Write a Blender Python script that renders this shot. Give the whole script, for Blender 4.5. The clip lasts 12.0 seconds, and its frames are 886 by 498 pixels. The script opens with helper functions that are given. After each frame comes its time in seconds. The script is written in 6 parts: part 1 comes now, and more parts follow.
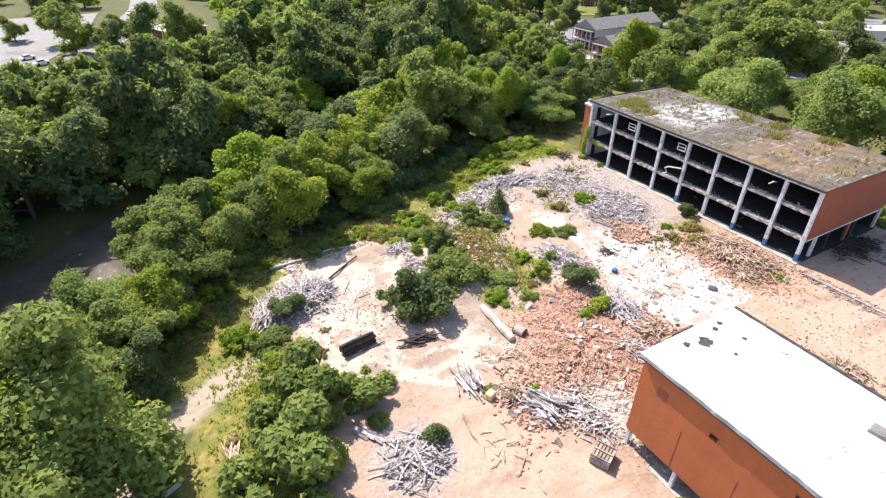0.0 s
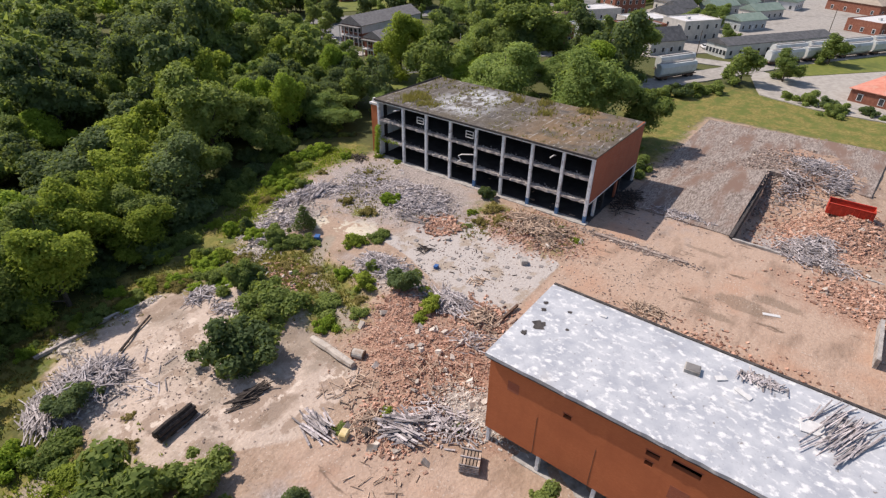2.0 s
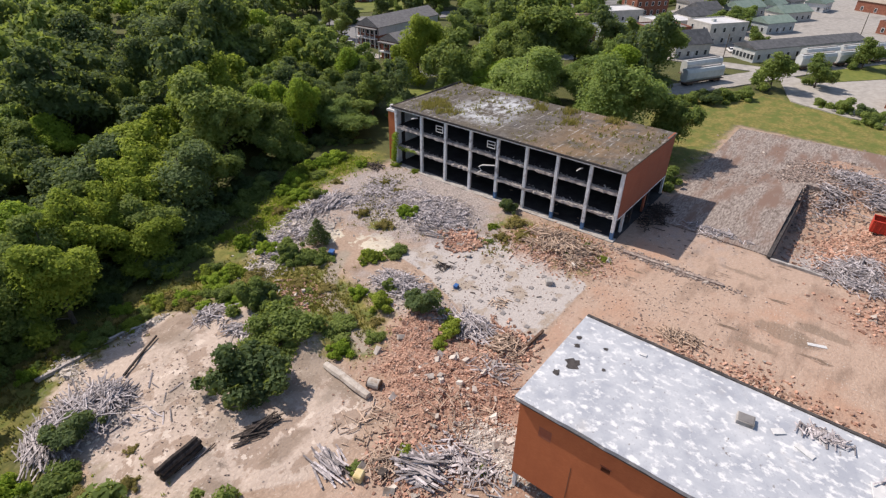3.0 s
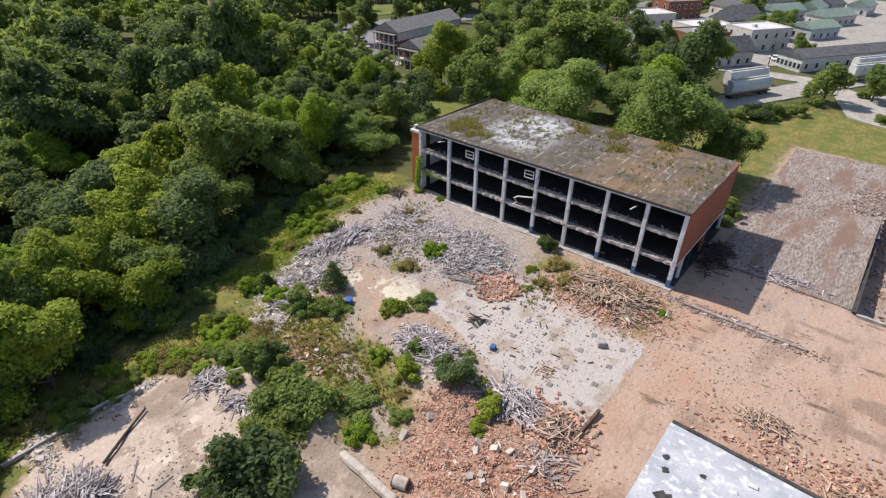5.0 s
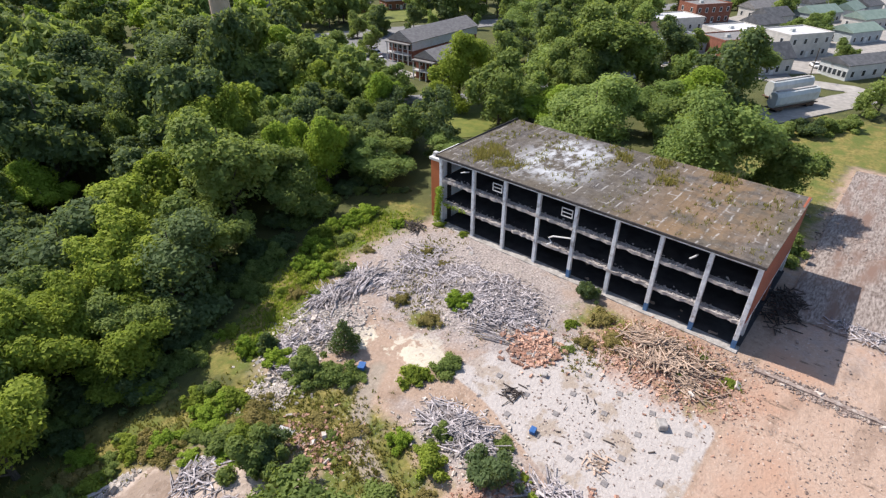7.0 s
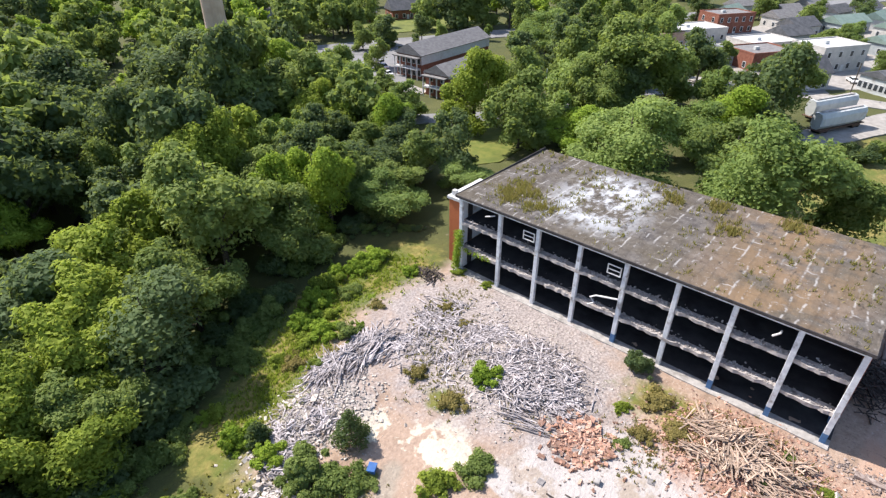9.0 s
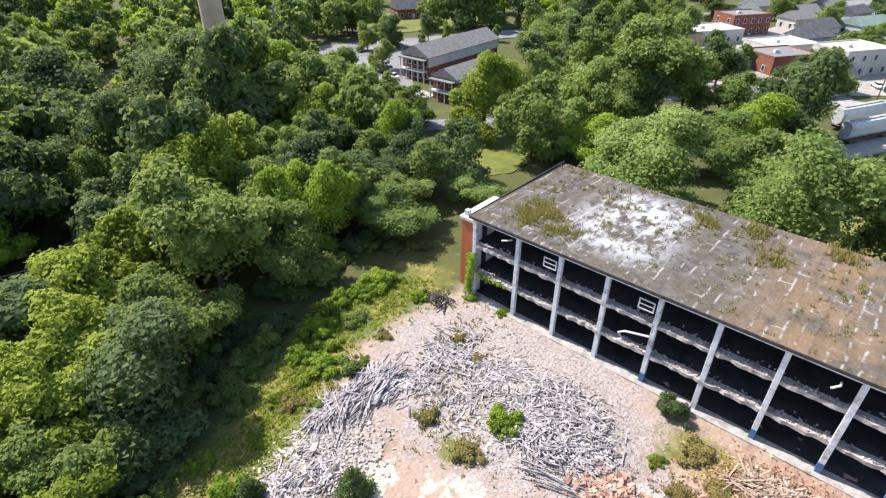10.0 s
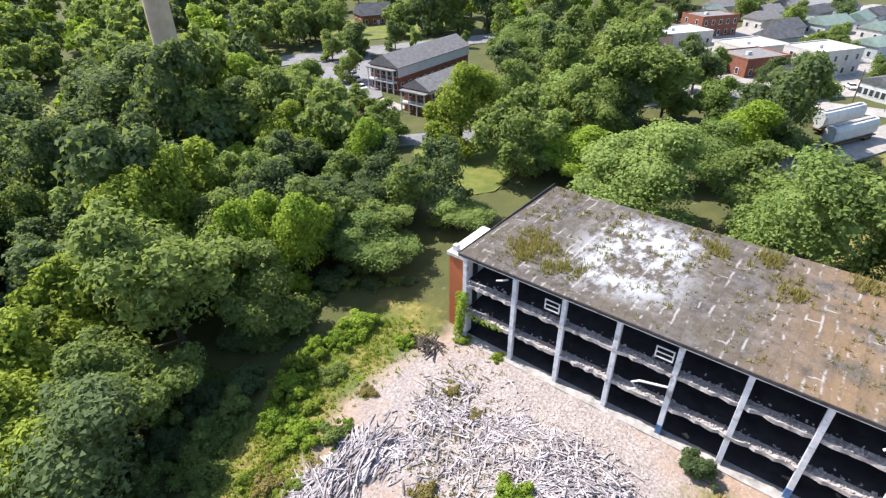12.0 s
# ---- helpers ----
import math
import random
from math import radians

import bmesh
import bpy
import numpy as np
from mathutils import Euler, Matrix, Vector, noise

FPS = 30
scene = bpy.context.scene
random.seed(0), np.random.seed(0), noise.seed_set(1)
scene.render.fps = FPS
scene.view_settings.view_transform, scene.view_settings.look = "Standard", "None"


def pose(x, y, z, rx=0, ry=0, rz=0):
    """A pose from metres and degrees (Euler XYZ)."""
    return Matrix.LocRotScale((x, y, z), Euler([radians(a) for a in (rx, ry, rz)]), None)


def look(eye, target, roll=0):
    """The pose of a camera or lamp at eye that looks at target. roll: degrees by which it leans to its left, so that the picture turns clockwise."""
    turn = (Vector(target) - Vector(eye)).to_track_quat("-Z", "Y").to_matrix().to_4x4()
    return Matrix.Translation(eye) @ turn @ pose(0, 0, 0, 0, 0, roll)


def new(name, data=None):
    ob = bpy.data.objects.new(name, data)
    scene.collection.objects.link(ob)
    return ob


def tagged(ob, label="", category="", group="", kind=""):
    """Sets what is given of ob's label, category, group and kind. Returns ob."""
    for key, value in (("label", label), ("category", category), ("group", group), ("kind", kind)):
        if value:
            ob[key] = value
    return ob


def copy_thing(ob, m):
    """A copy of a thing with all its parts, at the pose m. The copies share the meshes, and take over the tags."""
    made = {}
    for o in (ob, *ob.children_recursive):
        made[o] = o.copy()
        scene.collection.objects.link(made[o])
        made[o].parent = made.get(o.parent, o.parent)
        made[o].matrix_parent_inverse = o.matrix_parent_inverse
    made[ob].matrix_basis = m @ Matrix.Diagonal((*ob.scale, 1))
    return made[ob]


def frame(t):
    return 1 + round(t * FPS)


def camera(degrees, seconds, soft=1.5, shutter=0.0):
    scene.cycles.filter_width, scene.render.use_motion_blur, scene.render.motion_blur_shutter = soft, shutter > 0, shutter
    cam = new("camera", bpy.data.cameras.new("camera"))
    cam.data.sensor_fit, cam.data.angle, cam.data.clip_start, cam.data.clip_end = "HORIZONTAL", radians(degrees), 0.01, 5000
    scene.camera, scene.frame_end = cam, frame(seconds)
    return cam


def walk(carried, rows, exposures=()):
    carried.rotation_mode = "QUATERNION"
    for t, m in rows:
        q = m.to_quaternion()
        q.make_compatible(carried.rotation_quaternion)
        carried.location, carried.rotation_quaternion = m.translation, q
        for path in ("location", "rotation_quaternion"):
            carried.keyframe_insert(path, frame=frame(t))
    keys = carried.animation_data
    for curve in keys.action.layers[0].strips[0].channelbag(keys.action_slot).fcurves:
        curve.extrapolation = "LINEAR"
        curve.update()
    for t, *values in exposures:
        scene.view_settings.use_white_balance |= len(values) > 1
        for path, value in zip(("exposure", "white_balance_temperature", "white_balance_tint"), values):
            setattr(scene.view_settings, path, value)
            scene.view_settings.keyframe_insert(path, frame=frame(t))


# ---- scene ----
cam = camera(78.0, 12.0, soft=1.3)
METRES, EYE, TILT, LEAN, TURN = 64.16, 46.0, 0.0, 0.0, -32.9
PATH = [
    (0, (1.774, 0.955, 43.016), (2.627, 2.412, 41.944), 0.7),
    (0.2, (1.693, 1.29, 43.063), (2.768, 2.573, 41.992), 0.8),
    (0.5, (1.632, 1.803, 43.117), (2.906, 2.915, 42.049), 0.9),
    (1, (1.977, 2.712, 43.14), (3.344, 3.708, 42.073), 1.0),
    (1.5, (2.8, 3.72, 43.078), (4.172, 4.705, 42.008), 1.0),
    (2, (3.956, 4.926, 42.998), (5.314, 5.927, 41.924), 1.1),
    (2.5, (5.353, 6.608, 43.018), (6.696, 7.628, 41.942), 1.0),
    (3, (6.959, 8.622, 43.038), (8.289, 9.657, 41.961), 1.0),
    (3.2, (7.643, 9.512, 43.041), (8.97, 10.55, 41.963), 1.0),
    (5, (14.503, 18.07, 43.002), (15.803, 19.137, 41.919), 0.9),
    (5.5, (16.397, 20.332, 42.923), (17.69, 21.409, 41.842), 0.7),
    (6, (18.281, 22.444, 42.87), (19.57, 23.529, 41.792), 0.4),
    (6.5, (20.263, 24.592, 42.847), (21.546, 25.685, 41.77), 0.2),
    (6.7, (21.026, 25.453, 42.84), (22.305, 26.55, 41.761), 0.1),
    (8.3, (26.915, 32.64, 42.524), (28.186, 33.752, 41.452), -0.2),
    (8.5, (27.734, 33.677, 42.502), (29.006, 34.789, 41.431), -0.2),
    (9, (29.972, 36.501, 42.345), (31.247, 37.616, 41.282), -0.1),
    (9.5, (32.177, 39.207, 42.208), (33.451, 40.322, 41.142), 0.1),
    (10, (34.067, 41.578, 42.136), (35.333, 42.697, 41.066), 0.1),
    (10.5, (35.568, 43.587, 42.085), (36.827, 44.714, 41.014), 0.1),
    (11, (36.833, 45.291, 42.104), (38.084, 46.427, 41.033), -0.0),
    (11.5, (37.892, 46.685, 42.124), (39.138, 47.826, 41.055), -0.2),
    (11.8, (38.49, 47.457, 42.141), (39.736, 48.598, 41.072), -0.2),
    (11.9, (38.69, 47.714, 42.147), (39.962, 48.827, 41.079), -0.2),
    (12, (38.888, 47.971, 42.152), (40.225, 49.011, 41.087), -0.2),
]
EXPOSURES = [(0, 0.95, 6900, 15), (0.4, 0.52, 6950, 16), (1.0, 0.15, 7000, 16), (1.5, 0.05, 7000, 16), (3.0, 0.05, 6950, 15), (5.5, 0.2, 6700, 13), (7.5, 0.45, 6600, 13), (9.5, 0.78, 6520, 13), (12, 0.92, 6460, 13)]
walk(cam, [(t, look(eye, target, roll)) for t, eye, target, roll in PATH], EXPOSURES)

# ---- light ----
SUN_AZ, SUN_EL = -9.0, 50.0           # degrees clockwise from +y, above the ground
world = bpy.data.worlds.new("sky")
scene.world = world
world.use_nodes = True
wn = world.node_tree.nodes
sky = wn.new("ShaderNodeTexSky")
sky.sky_type, sky.sun_disc = "NISHITA", False
sky.sun_elevation, sky.sun_rotation = radians(SUN_EL), radians(SUN_AZ)
world.node_tree.links.new(sky.outputs[0], wn["Background"].inputs[0])
wn["Background"].inputs[1].default_value = 0.15
sun_data = bpy.data.lights.new("sun", "SUN")
sun_data.energy, sun_data.angle, sun_data.color = 5.0, radians(0.5), (1.0, 0.95, 0.88)
sun = new("sun", sun_data)
_az, _el = radians(SUN_AZ), radians(SUN_EL)
SUN_DIR = Vector((math.sin(_az) * math.cos(_el), math.cos(_az) * math.cos(_el), math.sin(_el)))
sun.matrix_world = look(SUN_DIR * 200, (0, 0, 0))

# ---- materials ----
def nodes_of(name, rough=0.85, metal=0.0):
    m = bpy.data.materials.new(name)
    m.use_nodes = True
    nt = m.node_tree
    b = nt.nodes["Principled BSDF"]
    b.inputs["Roughness"].default_value = rough
    b.inputs["Metallic"].default_value = metal
    b.inputs["Specular IOR Level"].default_value = 0.3
    return m, nt, b


def noise_fac(nt, vec, scale, detail=5, lo=0.35, hi=0.65, rough=0.6):
    n = nt.nodes.new("ShaderNodeTexNoise")
    n.inputs["Scale"].default_value = scale
    n.inputs["Detail"].default_value = detail
    n.inputs["Roughness"].default_value = rough
    nt.links.new(vec, n.inputs["Vector"])
    r = nt.nodes.new("ShaderNodeMapRange")
    r.inputs[1].default_value, r.inputs[2].default_value = lo, hi
    nt.links.new(n.outputs[0], r.inputs[0])
    return r.outputs[0]


def mixed(nt, fac, a, b):
    m = nt.nodes.new("ShaderNodeMix")
    m.data_type = "RGBA"
    for sock, v in ((m.inputs[0], fac), (m.inputs[6], a), (m.inputs[7], b)):
        if isinstance(v, (int, float)):
            sock.default_value = v
        elif isinstance(v, tuple):
            sock.default_value = (*v, 1)
        else:
            nt.links.new(v, sock)
    return m.outputs[2]


def calc(nt, op, a, b=0.0, clamp=False):
    m = nt.nodes.new("ShaderNodeMath")
    m.operation, m.use_clamp = op, clamp
    for sock, v in ((m.inputs[0], a), (m.inputs[1], b)):
        if isinstance(v, (int, float)):
            sock.default_value = v
        else:
            nt.links.new(v, sock)
    return m.outputs[0]


def coords(nt, scale=(1, 1, 1), world_space=True):
    if world_space:
        v = nt.nodes.new("ShaderNodeNewGeometry").outputs["Position"]
    else:
        v = nt.nodes.new("ShaderNodeTexCoord").outputs["Object"]
    m = nt.nodes.new("ShaderNodeMapping")
    m.inputs["Scale"].default_value = scale
    nt.links.new(v, m.inputs[0])
    return m.outputs[0]


def relief(nt, b, fac, strength=0.3, dist=0.05):
    n = nt.nodes.new("ShaderNodeBump")
    n.inputs["Strength"].default_value, n.inputs["Distance"].default_value = strength, dist
    nt.links.new(fac, n.inputs["Height"])
    nt.links.new(n.outputs[0], b.inputs["Normal"])


def surface(name, c1, c2, scale=1.0, c3=None, scale3=0.2, rough=0.85, metal=0.0, bump=0.3, stretch=(1, 1, 1), vary=0.0, lo3=0.55, hi3=0.7):
    """Two colours by fine noise, a third in larger stains, relief; vary: brightness change from object or island to the next."""
    m, nt, b = nodes_of(name, rough, metal)
    v = coords(nt, stretch)
    f = noise_fac(nt, v, scale)
    c = mixed(nt, f, c1, c2)
    if c3:
        c = mixed(nt, noise_fac(nt, v, scale3, 4, lo3, hi3), c, c3)
    if vary:
        g = nt.nodes.new("ShaderNodeNewGeometry").outputs["Random Per Island"]
        o = nt.nodes.new("ShaderNodeObjectInfo").outputs["Random"]
        s = calc(nt, "FRACT", calc(nt, "ADD", g, o))
        h = nt.nodes.new("ShaderNodeHueSaturation")
        nt.links.new(calc(nt, "ADD", calc(nt, "MULTIPLY", s, 2 * vary), 1 - vary), h.inputs["Value"])
        nt.links.new(c, h.inputs["Color"])
        c = h.outputs[0]
    nt.links.new(c, b.inputs["Base Color"])
    if bump:
        relief(nt, b, f, bump, 0.04)
    return m


def leaf_material(name, dark, light, through_light=0.45):
    m, nt, b = nodes_of(name, 0.75)
    b.inputs["Specular IOR Level"].default_value = 0.12
    g = nt.nodes.new("ShaderNodeNewGeometry").outputs["Random Per Island"]
    o = nt.nodes.new("ShaderNodeObjectInfo").outputs["Random"]
    f = calc(nt, "ADD", calc(nt, "MULTIPLY", g, 0.5), calc(nt, "MULTIPLY", o, 0.5), True)
    big = noise_fac(nt, coords(nt), 0.35, 3, 0.35, 0.7)
    f = calc(nt, "ADD", calc(nt, "MULTIPLY", f, 0.75), calc(nt, "MULTIPLY", big, 0.3), True)
    c = mixed(nt, f, dark, light)
    nt.links.new(c, b.inputs["Base Color"])
    t = nt.nodes.new("ShaderNodeBsdfTranslucent")
    nt.links.new(mixed(nt, 0.4, c, (0.42, 0.50, 0.06)), t.inputs[0])
    mix = nt.nodes.new("ShaderNodeMixShader")
    mix.inputs[0].default_value = through_light
    nt.links.new(b.outputs[0], mix.inputs[1])
    nt.links.new(t.outputs[0], mix.inputs[2])
    nt.links.new(mix.outputs[0], nt.nodes["Material Output"].inputs[0])
    return m


LEAF_A = leaf_material("leaf_green", (0.070, 0.118, 0.034), (0.290, 0.355, 0.105))
LEAF_B = leaf_material("leaf_yellowgreen", (0.118, 0.172, 0.026), (0.370, 0.440, 0.072))
LEAF_C = leaf_material("leaf_deep", (0.044, 0.076, 0.034), (0.170, 0.228, 0.100))
LEAF_D = leaf_material("leaf_bright", (0.120, 0.210, 0.024), (0.375, 0.490, 0.070))
LEAF_E = leaf_material("leaf_fresh", (0.086, 0.150, 0.042), (0.305, 0.390, 0.120))
LEAF_DRY = leaf_material("dry_weed", (0.14, 0.125, 0.04), (0.34, 0.27, 0.10), 0.3)
BARK = surface("bark", (0.053, 0.042, 0.030), (0.122, 0.099, 0.076), 6)
BOARD = surface("weathered_board", (0.25, 0.225, 0.23), (0.46, 0.42, 0.42), 3, (0.17, 0.14, 0.13), 0.8, vary=0.5)
BOARD_TAN = surface("tan_board", (0.319, 0.228, 0.167), (0.456, 0.350, 0.274), 3, (0.2, 0.13, 0.10), 0.8, vary=0.45)
BOARD_DARK = surface("charred_board", (0.027, 0.021, 0.019), (0.076, 0.061, 0.053), 3, vary=0.4)
BRICKBIT = surface("broken_brick", (0.30, 0.155, 0.105), (0.42, 0.27, 0.205), 3, (0.44, 0.37, 0.32), 1.2, vary=0.5)
LITTER = surface("brown_litter", (0.17, 0.125, 0.105), (0.32, 0.26, 0.23), 3, (0.40, 0.35, 0.31), 1.0, vary=0.45)
CHUNK = surface("concrete_chunk", (0.365, 0.319, 0.281), (0.502, 0.456, 0.410), 2, (0.274, 0.213, 0.167), 0.8, vary=0.3)
CONCRETE = surface("old_concrete", (0.274, 0.258, 0.243), (0.418, 0.395, 0.372), 1.4, (0.167, 0.152, 0.137), 0.5)
COLUMN = surface("pale_column_paint", (0.55, 0.57, 0.60), (0.72, 0.74, 0.76), 2, (0.30, 0.28, 0.27), 0.9)
SLABEDGE = surface("broken_slab_edge", (0.304, 0.274, 0.258), (0.471, 0.433, 0.410), 2.2, (0.137, 0.114, 0.106), 1.1, bump=0.6)
# near-black colour that stands in for the shade inside the open storeys
INNER = surface("interior_shade_paint", (0.027, 0.025, 0.027), (0.049, 0.047, 0.049), 0.6, (0.017, 0.015, 0.015), 0.25)
PALEWALL = surface("pale_blue_plaster", (0.62, 0.67, 0.72), (0.74, 0.78, 0.82), 0.7, (0.42, 0.42, 0.44), 0.4)
BLUEPAINT = surface("blue_paint", (0.053, 0.122, 0.258), (0.091, 0.190, 0.342), 2)
WHITE = surface("white_paint", (0.502, 0.502, 0.502), (0.608, 0.608, 0.600), 2, (0.5, 0.48, 0.45), 0.6, rough=0.6)
# tarred roof edges; also the painted shade of the sunken basement wall
DARKTRIM = surface("tar_edge_and_wall_shade", (0.034, 0.030, 0.030), (0.076, 0.068, 0.065), 2)
RUST = surface("rusty_steel", (0.076, 0.046, 0.030), (0.167, 0.099, 0.068), 3, rough=0.7)
ASPHALT = surface("asphalt", (0.167, 0.167, 0.171), (0.228, 0.224, 0.220), 0.5, (0.114, 0.114, 0.118), 0.06)
PAVING = surface("pale_paving", (0.29, 0.27, 0.245), (0.39, 0.365, 0.33), 0.6, (0.21, 0.195, 0.18), 0.08)
GRAVEL = surface("gravel", (0.25, 0.235, 0.215), (0.36, 0.335, 0.305), 0.6, (0.19, 0.175, 0.155), 0.06)
LAWN = surface("lawn", (0.099, 0.129, 0.023), (0.167, 0.175, 0.038), 0.5, (0.076, 0.099, 0.019), 0.08)
ROOF_GREY = surface("grey_shingle", (0.152, 0.144, 0.144), (0.228, 0.220, 0.213), 0.8, stretch=(1, 1, 3))
ROOF_DARK = surface("dark_roofing", (0.068, 0.072, 0.076), (0.122, 0.122, 0.129), 0.7)
ROOF_WHITE = surface("white_roofing", (0.471, 0.471, 0.479), (0.593, 0.593, 0.593), 0.4, (0.365, 0.357, 0.350), 0.2)
ROOF_GREEN = surface("green_metal_roof", (0.152, 0.213, 0.182), (0.213, 0.274, 0.236), 0.6)
ROOF_RED = surface("coral_roof", (0.471, 0.167, 0.114), (0.562, 0.243, 0.182), 0.5, (0.502, 0.289, 0.228), 0.2)
ROOF_TAN = surface("tan_roof", (0.274, 0.228, 0.182), (0.350, 0.296, 0.243), 0.5)
BRICK_FAR = surface("town_brick", (0.182, 0.065, 0.042), (0.258, 0.106, 0.068), 1.5)
STUCCO = surface("pale_stucco", (0.395, 0.380, 0.350), (0.502, 0.479, 0.441), 0.8)
TANWALL = surface("tan_wall", (0.380, 0.258, 0.182), (0.456, 0.319, 0.236), 0.8)
GREYWALL = surface("grey_siding", (0.289, 0.319, 0.334), (0.380, 0.410, 0.418), 0.8)
TRAINPAINT = surface("pale_tank_paint", (0.441, 0.464, 0.456), (0.532, 0.547, 0.532), 0.7, (0.342, 0.327, 0.304), 0.4, rough=0.5)
GLASS = surface("dark_window_glass", (0.023, 0.027, 0.030), (0.053, 0.061, 0.068), 0.5, rough=0.15, bump=0)
REDSTEEL = surface("red_container_steel", (0.418, 0.030, 0.015), (0.532, 0.057, 0.030), 1.2, (0.266, 0.038, 0.023), 0.6, rough=0.55)
TYRE = surface("tyre_rubber", (0.015, 0.015, 0.015), (0.030, 0.030, 0.030), 4)
STONEPIPE = surface("pale_stone_pipe", (0.395, 0.350, 0.304), (0.517, 0.471, 0.418), 1.5, (0.274, 0.213, 0.167), 0.7)
BLUEPLASTIC = surface("blue_plastic", (0.023, 0.091, 0.266), (0.046, 0.137, 0.342), 2, rough=0.5)
YELLOWBLOCK = surface("yellow_foam", (0.502, 0.395, 0.182), (0.593, 0.502, 0.289), 2)
TOWERMAT = surface("tan_tower_paint", (0.42, 0.31, 0.22), (0.52, 0.40, 0.30), 0.4)


def brick_wall_material(name, a, b, mortar, stain):
    m, nt, bs = nodes_of(name, 0.9)
    v = coords(nt)
    br = nt.nodes.new("ShaderNodeTexBrick")
    br.inputs["Scale"].default_value = 1.0
    br.inputs["Brick Width"].default_value, br.inputs["Row Height"].default_value = 0.22, 0.075
    br.inputs["Mortar Size"].default_value = 0.006
    br.inputs["Color1"].default_value, br.inputs["Color2"].default_value, br.inputs["Mortar"].default_value = (*a, 1), (*b, 1), (*mortar, 1)
    sep = nt.nodes.new("ShaderNodeSeparateXYZ")
    nt.links.new(v, sep.inputs[0])
    com = nt.nodes.new("ShaderNodeCombineXYZ")
    nt.links.new(calc(nt, "ADD", sep.outputs[0], sep.outputs[1]), com.inputs[0])
    nt.links.new(sep.outputs[2], com.inputs[1])
    nt.links.new(com.outputs[0], br.inputs["Vector"])
    c = mixed(nt, calc(nt, "MULTIPLY", noise_fac(nt, v, 0.25, 4, 0.4, 0.75), 0.55), br.outputs[0], stain)
    c = mixed(nt, calc(nt, "MULTIPLY", noise_fac(nt, coords(nt, (1, 1, 0.12)), 1.4, 4, 0.5, 0.8), 0.35), c, stain)
    nt.links.new(c, bs.inputs["Base Color"])
    relief(nt, bs, br.outputs["Fac"], 0.2, 0.01)
    return m


ORANGE_BRICK = brick_wall_material("orange_painted_brick", (0.42, 0.125, 0.05), (0.47, 0.15, 0.062), (0.37, 0.115, 0.05), (0.30, 0.085, 0.036))
RED_BRICK = brick_wall_material("red_brick", (0.274, 0.076, 0.042), (0.319, 0.099, 0.053), (0.274, 0.129, 0.091), (0.182, 0.061, 0.038))


def silver_roof():
    m, nt, b = nodes_of("silver_coated_roof", 0.6)
    v = coords(nt)
    c = mixed(nt, noise_fac(nt, v, 0.5, 5), (0.315, 0.335, 0.375), (0.445, 0.462, 0.490))
    c = mixed(nt, noise_fac(nt, coords(nt, (1.2, 0.8, 1)), 1.7, 4, 0.53, 0.64), c, (0.62, 0.625, 0.63))
    c = mixed(nt, calc(nt, "MULTIPLY", noise_fac(nt, v, 4.5, 6, 0.58, 0.68), 0.5), c, (0.25, 0.255, 0.27))
    c = mixed(nt, calc(nt, "MULTIPLY", noise_fac(nt, v, 0.22, 5, 0.56, 0.75), 0.55), c, (0.304, 0.274, 0.243))
    c = mixed(nt, noise_fac(nt, v, 1.9, 4, 0.66, 0.72), c, (0.198, 0.182, 0.175))
    nt.links.new(c, b.inputs["Base Color"])
    relief(nt, b, noise_fac(nt, v, 2.0, 3), 0.15, 0.03)
    return m


